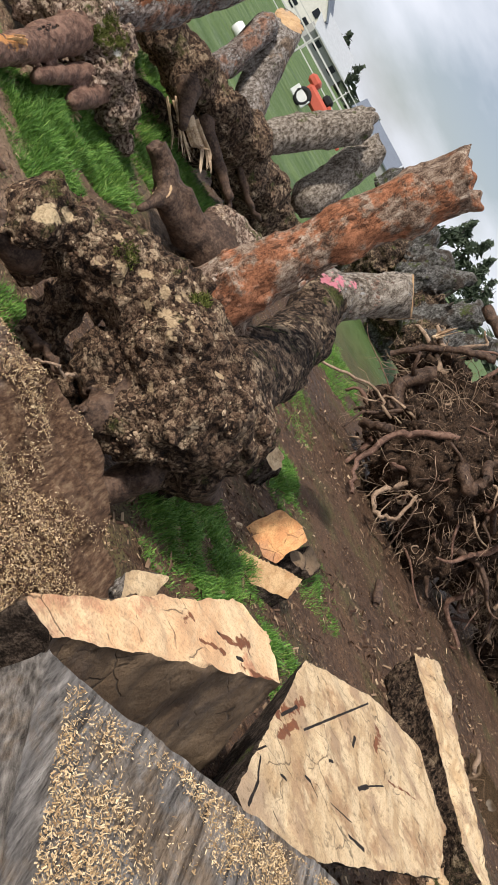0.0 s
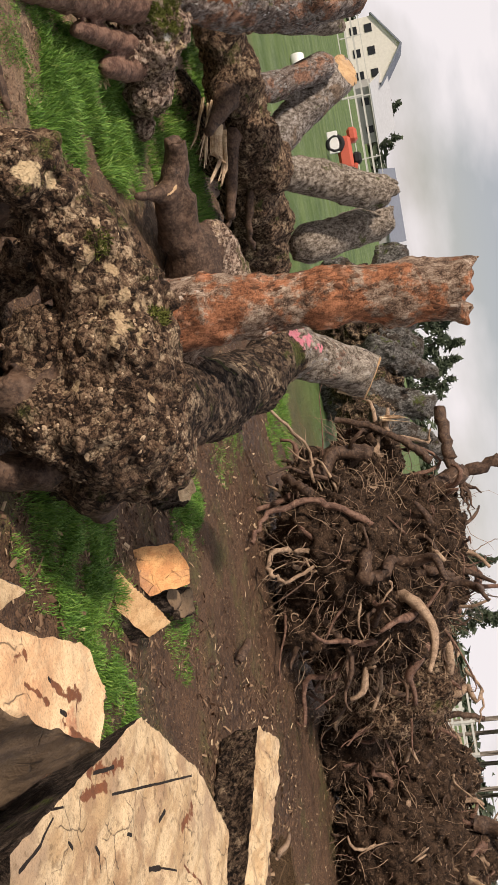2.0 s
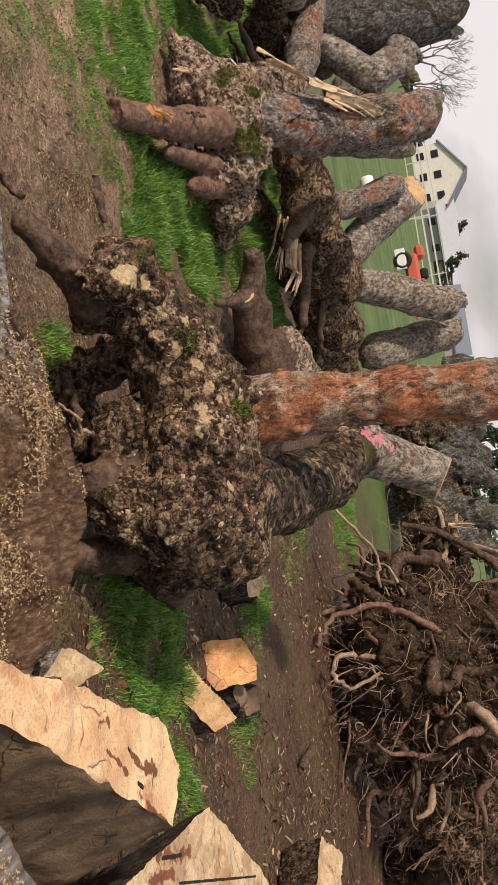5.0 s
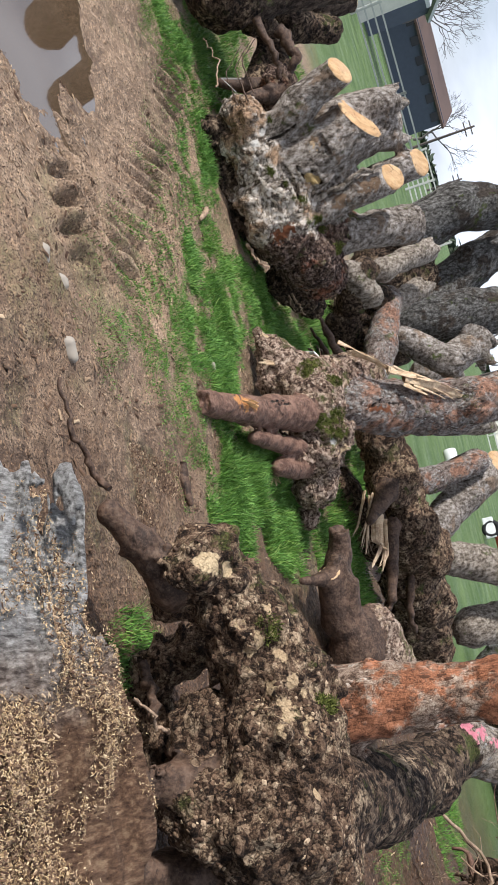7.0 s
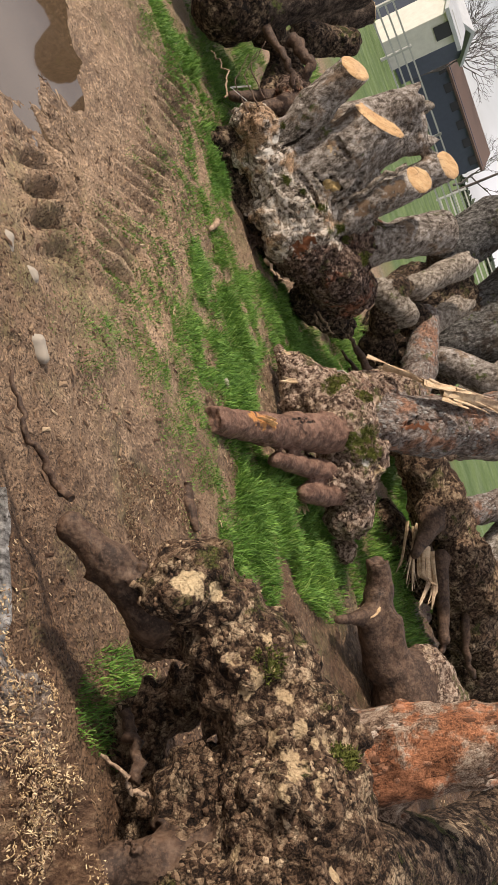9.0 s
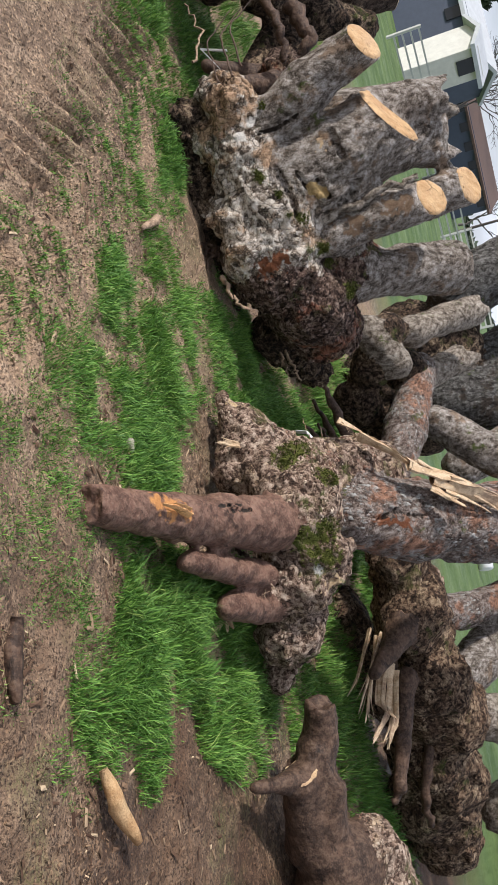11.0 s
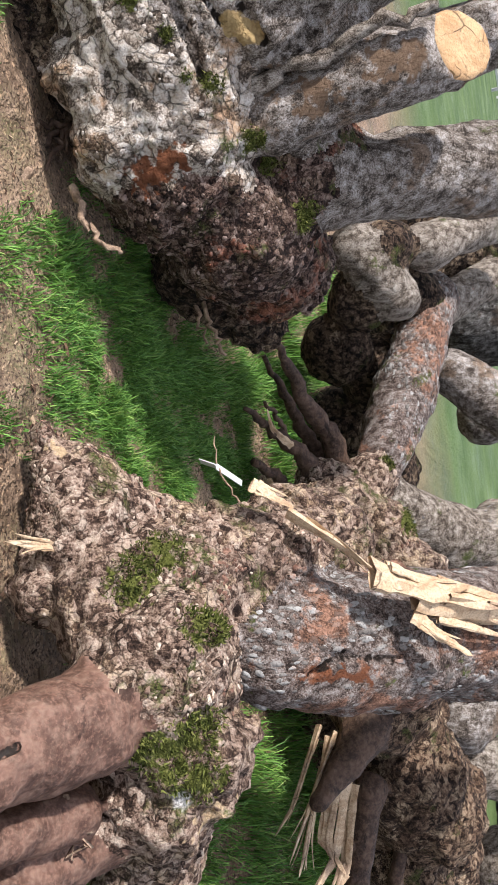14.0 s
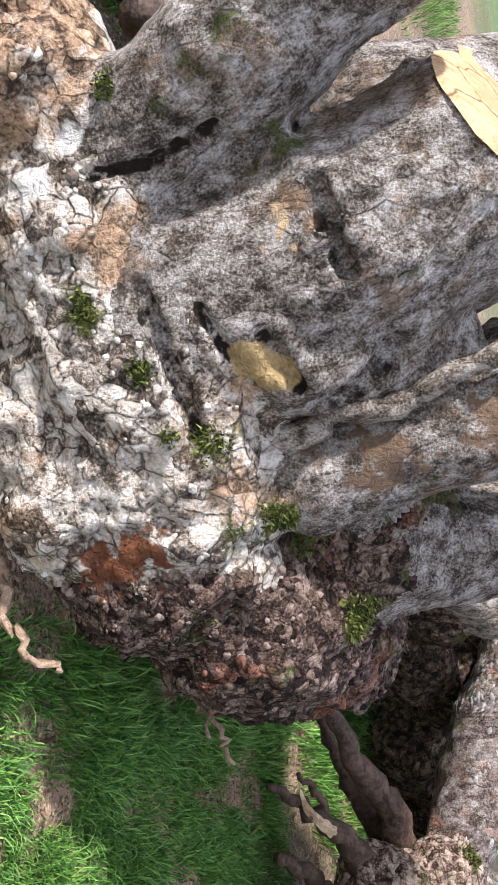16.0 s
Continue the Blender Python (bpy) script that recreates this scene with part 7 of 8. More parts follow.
strand(ball_1, [(2.81, 8.40, 1.38), (2.72, 8.50, 1.67), (2.63, 8.73, 2.03)], 0.13, 0.09, ROOT_BROWN, 3, "root", "thick broken root", 0.01)
strand(ball_1, [(1.99, 9.06, 1.92), (2.32, 8.83, 1.92), (2.59, 8.73, 1.93), (2.64, 8.74, 2.08), (2.54, 8.75, 2.42)], 0.06, 0.06, ROOT_BROWN, 4, "root", "", 0.01)
strand(ball_1, [(1.92, 8.95, 0.84), (2.03, 8.87, 1.17), (2.23, 8.77, 1.53), (2.46, 8.73, 1.74)], 0.03, 0.045, ROOT_BROWN, 5, "root", "", 0.01)
strand(ball_1, [(2.41, 8.27, 0.62), (2.16, 8.52, 0.82), (2.27, 8.56, 1.16)], 0.07, 0.08, ROOT_BROWN, 6, "root", "", 0.01)
strand(ball_1, [(1.98, 8.92, 1.29), (2.01, 8.98, 1.62)], 0.06, 0.1, SPLINTER, 7, "root", "torn root showing pale wood", 0.01)
strand(ball_1, [(1.18, 7.68, 0.30), (1.59, 7.76, 0.37), (2.00, 8.10, 0.64), (2.37, 8.06, 0.62)], 0.012, 0.016, ROOT_PALE, 8, "root", "", 0.01)
strand(ball_1, [(2.98, 7.60, 1.05), (3.17, 7.39, 0.97), (3.17, 7.44, 1.17), (3.11, 7.71, 1.26)], 0.07, 0.05, ROOT_BROWN, 9, "root", "", 0.01)
strand(ball_1, [(3.37, 7.96, 1.35), (3.33, 7.92, 1.62), (3.43, 7.92, 1.76)], 0.05, 0.035, ROOT_BROWN, 10, "root", "", 0.01)
strand(ball_1, [(2.28, 8.14, 0.33), (2.37, 7.93, 0.50), (2.44, 7.92, 0.60)], 0.04, 0.05, ROOT_BROWN, 11, "root", "", 0.01)
strand(ball_1, [(2.71, 8.70, 2.01), (2.86, 8.59, 2.04)], 0.03, 0.006, ROOT_BROWN, 20, "root", "", 0.01)
strand(ball_1, [(2.71, 8.70, 2.01), (2.98, 8.56, 2.09)], 0.03, 0.006, ROOT_BROWN, 21, "root", "", 0.01)
strand(ball_1, [(2.71, 8.70, 2.01), (2.93, 8.55, 1.98)], 0.03, 0.006, ROOT_BROWN, 22, "root", "", 0.01)
strand(ball_1, [(2.71, 8.70, 2.01), (2.84, 8.63, 2.18)], 0.03, 0.006, ROOT_BROWN, 23, "root", "", 0.01)
strand(ball_1, [(2.71, 8.70, 2.01), (3.05, 8.52, 2.04)], 0.03, 0.006, ROOT_BROWN, 24, "root", "", 0.01)
strand(ball_1, [(3.18, 8.59, 1.89), (3.38, 8.42, 1.96), (3.27, 8.41, 2.17), (3.27, 8.35, 2.41)], 0.006, 0.003, ROOT_PALE, 26, "root", "", 0.01)
strand(ball_3, [(6.98, 8.70, 1.12), (7.04, 8.63, 1.38), (7.23, 8.52, 1.70)], 0.12, 0.07, SPLINTER, 30, "root", "split pale root", 0.01)
strand(ball_3, [(6.75, 9.12, 1.58), (6.83, 9.05, 1.90), (7.03, 9.02, 2.10)], 0.1, 0.08, ROOT_BROWN, 31, "root", "", 0.01)
strand(ball_3, [(7.61, 8.35, 1.15), (7.71, 8.25, 1.33), (7.70, 8.31, 1.56), (7.56, 8.38, 1.62)], 0.06, 0.03, ROOT_BROWN, 32, "root", "", 0.01)
strand(ball_3, [(5.85, 9.78, 1.04), (5.84, 9.92, 1.61), (5.94, 9.94, 1.88)], 0.05, 0.03, ROOT_BROWN, 33, "root", "", 0.01)
strand(ball_2, [(4.80, 8.92, 1.75), (4.97, 8.78, 1.88), (5.14, 8.71, 1.87), (5.30, 8.63, 1.79)], 0.02, 0.008, ROOT_PALE, 34, "root", "", 0.01)
strand(stump_a, [(1.20, 5.02, 1.26), (1.25, 5.06, 1.36), (1.30, 5.10, 1.46)], 0.035, 0.01, SPLINTER, 39, "splinter", "pale sliver of torn wood", 0.006)
strand(stump_c, [(-1.24, 4.92, 0.245), (-1.25, 4.84, 0.235), (-1.25, 4.76, 0.22)], 0.022, 0.01, CUT_ORANGE, 38, "splinter", "torn orange wood fibres", 0.006)
strand(stump_a, [(-0.23, 2.70, 0.29), (-0.33, 2.70, 0.22), (-0.46, 2.60, 0.21), (-0.66, 2.58, 0.20)], 0.014, 0.008, ROOT_BROWN, 40, "root", "", 0.01)
strand(stump_a, [(0.51, 2.74, 0.27), (0.57, 2.77, 0.33), (0.62, 2.84, 0.30), (0.64, 2.90, 0.31)], 0.006, 0.008, ROOT_PALE, 41, "root", "", 0.01)
strand(stump_a, [(0.36, 3.14, 0.12), (0.47, 3.13, 0.16), (0.58, 3.07, 0.19)], 0.02, 0.02, ROOT_BROWN, 42, "root", "", 0.01)
strand(stump_a, [(0.82, 2.90, 0.26), (0.78, 2.96, 0.32), (0.81, 2.98, 0.36)], 0.006, 0.004, ROOT_PALE, 43, "root", "", 0.01)
strand(stump_i, [(-1.15, 7.44, 0.37), (-0.84, 7.31, 0.28), (-0.71, 7.23, 0.22)], 0.032, 0.012, SPLINTER, 50, "root", "splintered torn root strand", 0.01)
strand(stump_i, [(-1.10, 7.47, 0.40), (-0.71, 7.37, 0.32), (-0.55, 7.31, 0.31)], 0.032, 0.012, SPLINTER, 51, "root", "splintered torn root strand", 0.01)
strand(stump_i, [(-1.04, 7.50, 0.44), (-0.68, 7.40, 0.38), (-0.57, 7.35, 0.47)], 0.032, 0.012, SPLINTER, 52, "root", "splintered torn root strand", 0.01)
strand(stump_i, [(-0.94, 7.54, 0.46), (-0.62, 7.43, 0.41), (-0.44, 7.35, 0.30)], 0.032, 0.012, SPLINTER, 53, "root", "splintered torn root strand", 0.01)
strand(stump_i, [(-0.89, 7.57, 0.47), (-0.57, 7.45, 0.45), (-0.39, 7.39, 0.37)], 0.032, 0.012, SPLINTER, 54, "root", "splintered torn root strand", 0.01)
strand(stump_i, [(-1.12, 7.47, 0.43), (-0.83, 7.33, 0.34), (-0.63, 7.27, 0.27)], 0.032, 0.012, SPLINTER, 55, "root", "splintered torn root strand", 0.01)
strand(stump_i, [(-1.03, 7.73, 0.44), (-0.60, 7.66, 0.44), (-0.20, 7.68, 0.39), (-0.12, 7.68, 0.31)], 0.04, 0.02, ROOT_BROWN, 58, "root", "", 0.01)
strand(stump_i, [(-0.64, 8.24, 0.59), (-0.19, 8.35, 0.41), (0.06, 8.54, 0.38)], 0.045, 0.025, ROOT_BROWN, 59, "root", "", 0.01)
strand(stump_d, [(-3.03, 5.79, 0.01), (-2.84, 5.74, -0.04), (-2.66, 5.74, -0.10)], 0.03, 0.012, ROOT_PALE, 60, "root", "pale torn root", 0.01)
strand(stump_d, [(-3.00, 5.89, 0.11), (-2.86, 5.91, 0.16), (-2.78, 5.98, 0.24)], 0.016, 0.008, ROOT_PALE, 61, "root", "", 0.01)
strand(stump_d, [(-3.25, 5.94, 0.08), (-3.20, 5.76, -0.02)], 0.012, 0.006, ROOT_BROWN, 62, "root", "", 0.01)
strand(stump_d, [(-3.25, 5.94, 0.08), (-3.10, 5.81, -0.01)], 0.012, 0.006, ROOT_BROWN, 63, "root", "", 0.01)
strand(stump_d, [(-3.25, 5.94, 0.08), (-3.05, 5.85, 0.04)], 0.012, 0.006, ROOT_BROWN, 64, "root", "", 0.01)
strand(stump_d, [(-3.25, 5.94, 0.08), (-3.10, 5.85, 0.12)], 0.012, 0.006, ROOT_BROWN, 65, "root", "", 0.01)
strand(stump_d, [(-3.25, 5.94, 0.08), (-3.05, 5.88, 0.14)], 0.012, 0.006, ROOT_BROWN, 66, "root", "", 0.01)
strand(stump_d, [(-2.89, 6.61, 0.23), (-2.71, 6.59, 0.28), (-2.61, 6.65, 0.32)], 0.012, 0.006, ROOT_PALE, 68, "root", "", 0.01)
strand(stump_d, [(-2.86, 6.61, 0.20), (-2.67, 6.65, 0.24)], 0.01, 0.005, ROOT_PALE, 69, "root", "", 0.01)
strand(stump_d, [(-3.22, 5.95, 0.73), (-3.27, 5.97, 0.94), (-3.34, 5.99, 1.14), (-3.38, 6.02, 1.30)], 0.03, 0.018, BARK_PALE, 70, "root", "pale strip of torn bark", 0.01)
strand(stump_c, [(-1.25, 5.57, 0.27), (-1.16, 5.62, 0.32), (-1.09, 5.65, 0.32), (-1.04, 5.66, 0.28)], 0.006, 0.003, ROOT_PALE, 75, "root", "", 0.01)
strand(stump_c, [(-1.27, 5.54, 0.21), (-1.23, 5.56, 0.23), (-1.20, 5.59, 0.28)], 0.012, 0.005, ROOT_BROWN, 76, "root", "", 0.01)
strand(stump_c, [(-1.00, 5.72, 0.06), (-0.93, 5.68, 0.02)], 0.018, 0.006, SPLINTER, 77, "root", "", 0.01)
strand(stump_c, [(-1.00, 5.72, 0.06), (-0.92, 5.70, 0.06)], 0.018, 0.006, SPLINTER, 78, "root", "", 0.01)
strand(stump_c, [(-1.00, 5.72, 0.06), (-0.93, 5.70, 0.09)], 0.018, 0.006, SPLINTER, 79, "root", "", 0.01)
strand(stump_c, [(-1.00, 5.72, 0.06), (-0.95, 5.68, 0.04)], 0.018, 0.006, SPLINTER, 80, "root", "", 0.01)
strand(stump_c, [(-1.81, 5.65, 0.23), (-1.83, 5.56, 0.13)], 0.016, 0.007, SPLINTER, 83, "root", "", 0.01)
strand(stump_c, [(-1.81, 5.65, 0.23), (-1.81, 5.57, 0.15)], 0.016, 0.007, SPLINTER, 84, "root", "", 0.01)
strand(stump_c, [(-1.90, 6.06, 0.74), (-1.80, 6.09, 0.88), (-1.70, 6.14, 1.00)], 0.035, 0.014, SPLINTER, 90, "splinter", "pale splintered wood", 0.006)
strand(stump_c, [(-1.72, 6.12, 0.96), (-1.66, 6.22, 1.08), (-1.60, 6.38, 1.22)], 0.05, 0.014, SPLINTER, 91, "splinter", "pale splintered wood", 0.006)
strand(stump_c, [(-1.66, 6.22, 1.06), (-1.60, 6.42, 1.24), (-1.54, 6.62, 1.42)], 0.06, 0.014, SPLINTER, 92, "splinter", "pale splintered wood", 0.006)
strand(stump_c, [(-1.62, 6.28, 1.12), (-1.58, 6.46, 1.27), (-1.52, 6.66, 1.46)], 0.05, 0.014, SPLINTER, 93, "splinter", "pale splintered wood", 0.006)
strand(stump_c, [(-1.60, 6.22, 1.05), (-1.54, 6.24, 1.12), (-1.50, 6.28, 1.20)], 0.025, 0.014, SPLINTER, 94, "splinter", "pale splintered wood", 0.006)
strand(stump_c, [(-1.98, 5.98, 0.66), (-1.92, 6.04, 0.74)], 0.03, 0.014, SPLINTER, 95, "splinter", "pale splintered wood", 0.006)
for k, (pts, r0, r1) in enumerate((([(-2.30, 7.85, 0.42), (-2.48, 7.72, 0.42), (-2.62, 7.52, 0.36), (-2.76, 7.34, 0.34), (-2.86, 7.20, 0.33)], 0.07, 0.012),
                                   ([(-2.34, 7.90, 0.36), (-2.52, 7.74, 0.28), (-2.66, 7.62, 0.24), (-2.86, 7.46, 0.18)], 0.05, 0.012),
                                   ([(-2.22, 7.66, 0.36), (-2.38, 7.55, 0.32), (-2.48, 7.38, 0.22), (-2.54, 7.20, 0.17)], 0.06, 0.010),
                                   ([(-2.15, 7.62, 0.28), (-2.26, 7.48, 0.21), (-2.32, 7.34, 0.15)], 0.045, 0.018),
                                   ([(-2.40, 7.50, 0.28), (-2.52, 7.42, 0.26), (-2.58, 7.28, 0.24)], 0.02, 0.008),
                                   ([(-3.02, 8.22, 0.20), (-3.10, 8.22, 0.36), (-3.08, 8.15, 0.52)], 0.06, 0.05))):
    strand(stump_f, pts, r0, r1, ROOT_BROWN, 100 + k, "root", "curved brown root", 0.006)
strand(stump_f, [(-2.40, 7.46, 0.30), (-2.47, 7.36, 0.24), (-2.52, 7.24, 0.26)], 0.02, 0.006, SPLINTER, 110, "splinter", "torn pale root bark", 0.006)
strand(stump_m, [(-4.14, 5.40, 0.22), (-4.45, 5.49, 0.27), (-4.68, 5.44, 0.18)], 0.008, 0.004, ROOT_PALE, 102, "root", "", 0.01)
strand(stump_m, [(-4.88, 5.88, 0.73), (-4.61, 5.95, 0.83), (-4.45, 5.99, 0.70)], 0.06, 0.03, ROOT_BROWN, 103, "root", "", 0.01)
strand(stump_m, [(-4.84, 5.63, 0.61), (-4.50, 5.72, 0.69), (-4.34, 5.81, 0.67)], 0.04, 0.02, ROOT_BROWN, 104, "root", "", 0.01)
strand(stump_m, [(-3.81, 5.30, 0.40), (-4.16, 5.32, 0.34), (-4.38, 5.36, 0.49)], 0.006, 0.003, ROOT_BROWN, 105, "root", "", 0.003)
strand(stump_m, [(-3.83, 5.31, 0.48), (-4.18, 5.33, 0.42), (-4.40, 5.38, 0.56)], 0.006, 0.003, ROOT_BROWN, 106, "root", "", 0.003)
strand(stump_m, [(-3.87, 5.31, 0.54), (-4.22, 5.33, 0.48), (-4.44, 5.38, 0.63)], 0.006, 0.003, ROOT_BROWN, 107, "root", "", 0.003)


# ---- farm and fields behind ----
WALL_WHITE = plain("wall_white", (0.72, 0.70, 0.64))
WALL_GREY = plain("wall_grey", (0.36, 0.36, 0.35))
WALL_BLUE = plain("wall_blue", (0.10, 0.12, 0.17))
plank = Mat("wall_plank", 0.9, 0.2)
plank_n = plank.noise(6, 5, 0.65, plank.mapped((3, 3, 0.3)))
plank.color(plank.ramp(plank_n, (0.36, (0.06, 0.05, 0.042)), (0.52, (0.22, 0.19, 0.16)), (0.66, (0.38, 0.34, 0.29))))
plank.bump((plank_n, 0.02))
WALL_PLANK = plank.m
ROOF_GREY = plain("roof_grey", (0.22, 0.25, 0.30))
ROOF_PALE = plain("roof_pale", (0.55, 0.57, 0.58))
ROOF_BROWN = plain("roof_brown", (0.16, 0.10, 0.075))
ROOF_DARK = plain("roof_dark", (0.05, 0.042, 0.038))
RAIL_WHITE = plain("rail_white", (0.55, 0.55, 0.52))
GLASS_DARK = plain("window_glass", (0.03, 0.035, 0.045), 0.15)
MACHINE_RED = plain("machine_orange", (0.55, 0.09, 0.025), 0.5)
BLACK = plain("rubber_black", (0.02, 0.02, 0.022), 0.8)
WHITE = plain("white_paint", (0.75, 0.75, 0.74), 0.5)
POLE_WOOD = plain("pole_wood", (0.10, 0.08, 0.065))
LEAF_DARK = Mat("far_foliage", 0.8, 0.2)
LEAF_DARK.color(LEAF_DARK.ramp(LEAF_DARK.island(), (0.0, (0.05, 0.07, 0.045)), (1.0, (0.12, 0.15, 0.095))))
TWIG = plain("bare_twig", (0.16, 0.14, 0.13))


def box(name, m, size, material, parent, bevel=0.02, label=""):
    bm = bmesh.new()
    bmesh.ops.create_cube(bm, size=1.0)
    bmesh.ops.scale(bm, vec=size, verts=bm.verts)
    if bevel:
        bmesh.ops.bevel(bm, geom=bm.edges[:], offset=min(bevel, min(size) * 0.3), segments=1, affect="EDGES")
    bmesh.ops.transform(bm, matrix=m, verts=bm.verts)
    me = bpy.data.meshes.new(name)
    bm.to_mesh(me)
    return part(name, me, material, parent, label)


def building(name, a, b, deep, wall_h, roof_h, wall_mat, roof_mat, wins, rows, label, category, gable):
    """A farm building whose front runs from a to b; gable: its gable end is the front."""
    a, b = Vector(a), Vector(b)
    z = min(a.z, b.z)
    ob = thing(name, ((a.x + b.x) / 2, (a.y + b.y) / 2, z), label, category, "farm buildings")
    d = (b - a).to_2d()
    ln = d.length
    ob.rotation_euler[2] = math.atan2(d.y, d.x)
    if category == "shelter":
        for k in range(5):
            for y in (0.1, deep - 0.1):
                box("post", pose(ln * (k / 4 - 0.5) * 0.96, y, (wall_h - 3) / 2), (0.14, 0.14, wall_h + 3), wall_mat, ob, 0)
    else:
        box("wall", pose(0, deep / 2, (wall_h - 3) / 2), (ln, deep, wall_h + 3), wall_mat, ob)
    bm = bmesh.new()
    e, w, r = 0.35, ln / 2 + 0.35, deep
    if gable:
        prof = [(-w, wall_h - 0.2), (0, wall_h + roof_h), (w, wall_h - 0.2), (w, wall_h - 0.45), (0, wall_h + roof_h - 0.28), (-w, wall_h - 0.45)]
        ends = [[bm.verts.new((x, y, q)) for x, q in prof] for y in (-e, r + e)]
    else:
        prof = [(-e, wall_h - 0.15), (r / 2, wall_h + roof_h), (r + e, wall_h - 0.15), (r + e, wall_h - 0.35), (r / 2, wall_h + roof_h - 0.22), (-e, wall_h - 0.35)]
        ends = [[bm.verts.new((x, y, q)) for y, q in prof] for x in (-w, w)]
    n = len(prof)
    for i in range(n):
        bm.faces.new((ends[0][i], ends[0][(i + 1) % n], ends[1][(i + 1) % n], ends[1][i]))
    for en in ends:
        bm.faces.new((en[0], en[1], en[4], en[5]))
        bm.faces.new((en[1], en[2], en[3], en[4]))
    bmesh.ops.recalc_face_normals(bm, faces=bm.faces[:])
    me = bpy.data.meshes.new("roof")
    bm.to_mesh(me)
    part("roof", me, roof_mat, ob)
    if gable:
        bg = bmesh.new()
        tri = [[bg.verts.new((x, y, q)) for x, q in ((-ln / 2, wall_h), (ln / 2, wall_h), (0, wall_h + roof_h - 0.3))] for y in (0.0, 0.25)]
        bg.faces.new(tri[0])
        bg.faces.new(tri[1][::-1])
        for i in range(3):
            bg.faces.new((tri[0][i], tri[1][i], tri[1][(i + 1) % 3], tri[0][(i + 1) % 3]))
        me = bpy.data.meshes.new("gable")
        bg.to_mesh(me)
        part("gable", me, wall_mat, ob)
    for k in range(wins):
        for j in range(rows):
            x = ln * ((k + 0.5) / wins - 0.5)
            ww, hh = min(1.1, ln / wins * 0.45), min(1.1, wall_h / rows * 0.5)
            box("window", pose(x, -0.02, wall_h * (j + 0.55) / rows), (ww, 0.1, hh), GLASS_DARK, ob, 0)
    return ob


def rail_fence(pts, h, rails, mat, step, label):
    """Posts and rails along a line on the ground."""
    pts = [Vector((p[0], p[1], 0)) for p in pts]
    ob = thing("stock_fence", pts[0], label, "fence", "stock fences")
    for a, b in zip(pts, pts[1:]):
        ln = (b - a).length
        n = max(1, int(ln / step))
        ang = math.degrees(math.atan2((b - a).y, (b - a).x))
        for i in range(n + 1):
            p = a.lerp(b, i / n) - pts[0]
            box("post", pose(p.x, p.y, h / 2 - 0.1, 0, 0, ang), (0.1, 0.1, h + 0.3), mat, ob, 0)
        c = a.lerp(b, 0.5) - pts[0]
        for k in range(rails):
            box("rail", pose(c.x, c.y, h * (k + 1) / rails - 0.05, 0, 0, ang), (ln, 0.05, 0.07), mat, ob, 0)
    return ob


def leafy_tree(at, h, seed, label):
    """A far tree: tapered trunk, limbs and a crown of many small leaf clumps."""
    rng = np.random.RandomState(seed + 200)
    ob = thing("far_tree", at, label, "tree", "far trees")
    part("trunk", tubes_mesh("trunk", [tube(bend((0, 0, -1), (0, 0, h * 0.9), 0.15, 6, seed), np.linspace(0.25, 0.05, 6) * h / 7, 6)]), POLE_WOOD, ob)
    n = 900
    lv = rng.randint(0, 6, n)
    u = rng.rand(n)
    zz = h * (0.22 + 0.8 * (lv + rng.normal(0.5, 0.3, n)) / 6)
    rr = h * 0.24 * (1.05 - np.clip(zz / h, 0, 1) ** 2) * np.sqrt(u)
    aa = rng.rand(n) * 2 * math.pi
    off = rng.normal(0, 0.08 * h, (6, 2))[lv]
    c = np.stack([rr * np.cos(aa) + off[:, 0], rr * np.sin(aa) + off[:, 1], zz], 1)
    s = h * rng.uniform(0.015, 0.04, (n, 1, 1))
    v = c[:, None, :] + rng.normal(0, 1, (n, 4, 3)) * s
    part("crown", mesh_from("crown", v.reshape(-1, 3), (4 * np.arange(n)[:, None] + np.arange(4)), False), LEAF_DARK.m, ob)
    return ob


def bare_tree(at, h, seed, label):
    """A leafless tree: limbs that fork down to twigs."""
    rng = np.random.RandomState(seed)
    ob = thing("bare_tree", at, label, "tree", "far trees")
    big, small = [], []

    def grow(p, d, ln, r, depth):
        end = p + d * ln
        line = bend(p, end, ln * 0.07, 4, rng.randint(1 << 30))
        (big if depth < 2 else small).append(tube(line, np.linspace(r, r * 0.6, 4), 5 if depth < 2 else 3, 0, 0, False))
        if depth < 5:
            for _ in range(3):
                nd = d + rng.normal(0, 0.42, 3) + np.array([0, 0, 0.08])
                grow(end, nd / np.linalg.norm(nd), ln * rng.uniform(0.62, 0.85), r * 0.58, depth + 1)

    grow(np.array([0, 0, -0.8]), np.array([0, 0, 1.0]), h * 0.3, h * 0.022, 0)
    part("trunk", tubes_mesh("trunk", big), TWIG, ob)
    tagged(part("branching", tubes_mesh("branching", small), TWIG, ob), kind="stuff")
    return ob


def utility_pole(at, h, seed):
    ob = thing("utility_pole", at, "dark wooden utility pole with cross arms", "pole", "utility poles")
    part("pole", tubes_mesh("pole", [tube([(0, 0, 0), (0, 0, h / 2), (0, 0, h)], [0.16, 0.14, 0.11], 8)]), POLE_WOOD, ob)
    for z in (h - 0.4, h - 1.0):
        box("cross_arm", pose(0, 0, z, 0, 0, 15 + 20 * seed), (1.5, 0.12, 0.12), POLE_WOOD, ob, 0)
    return ob


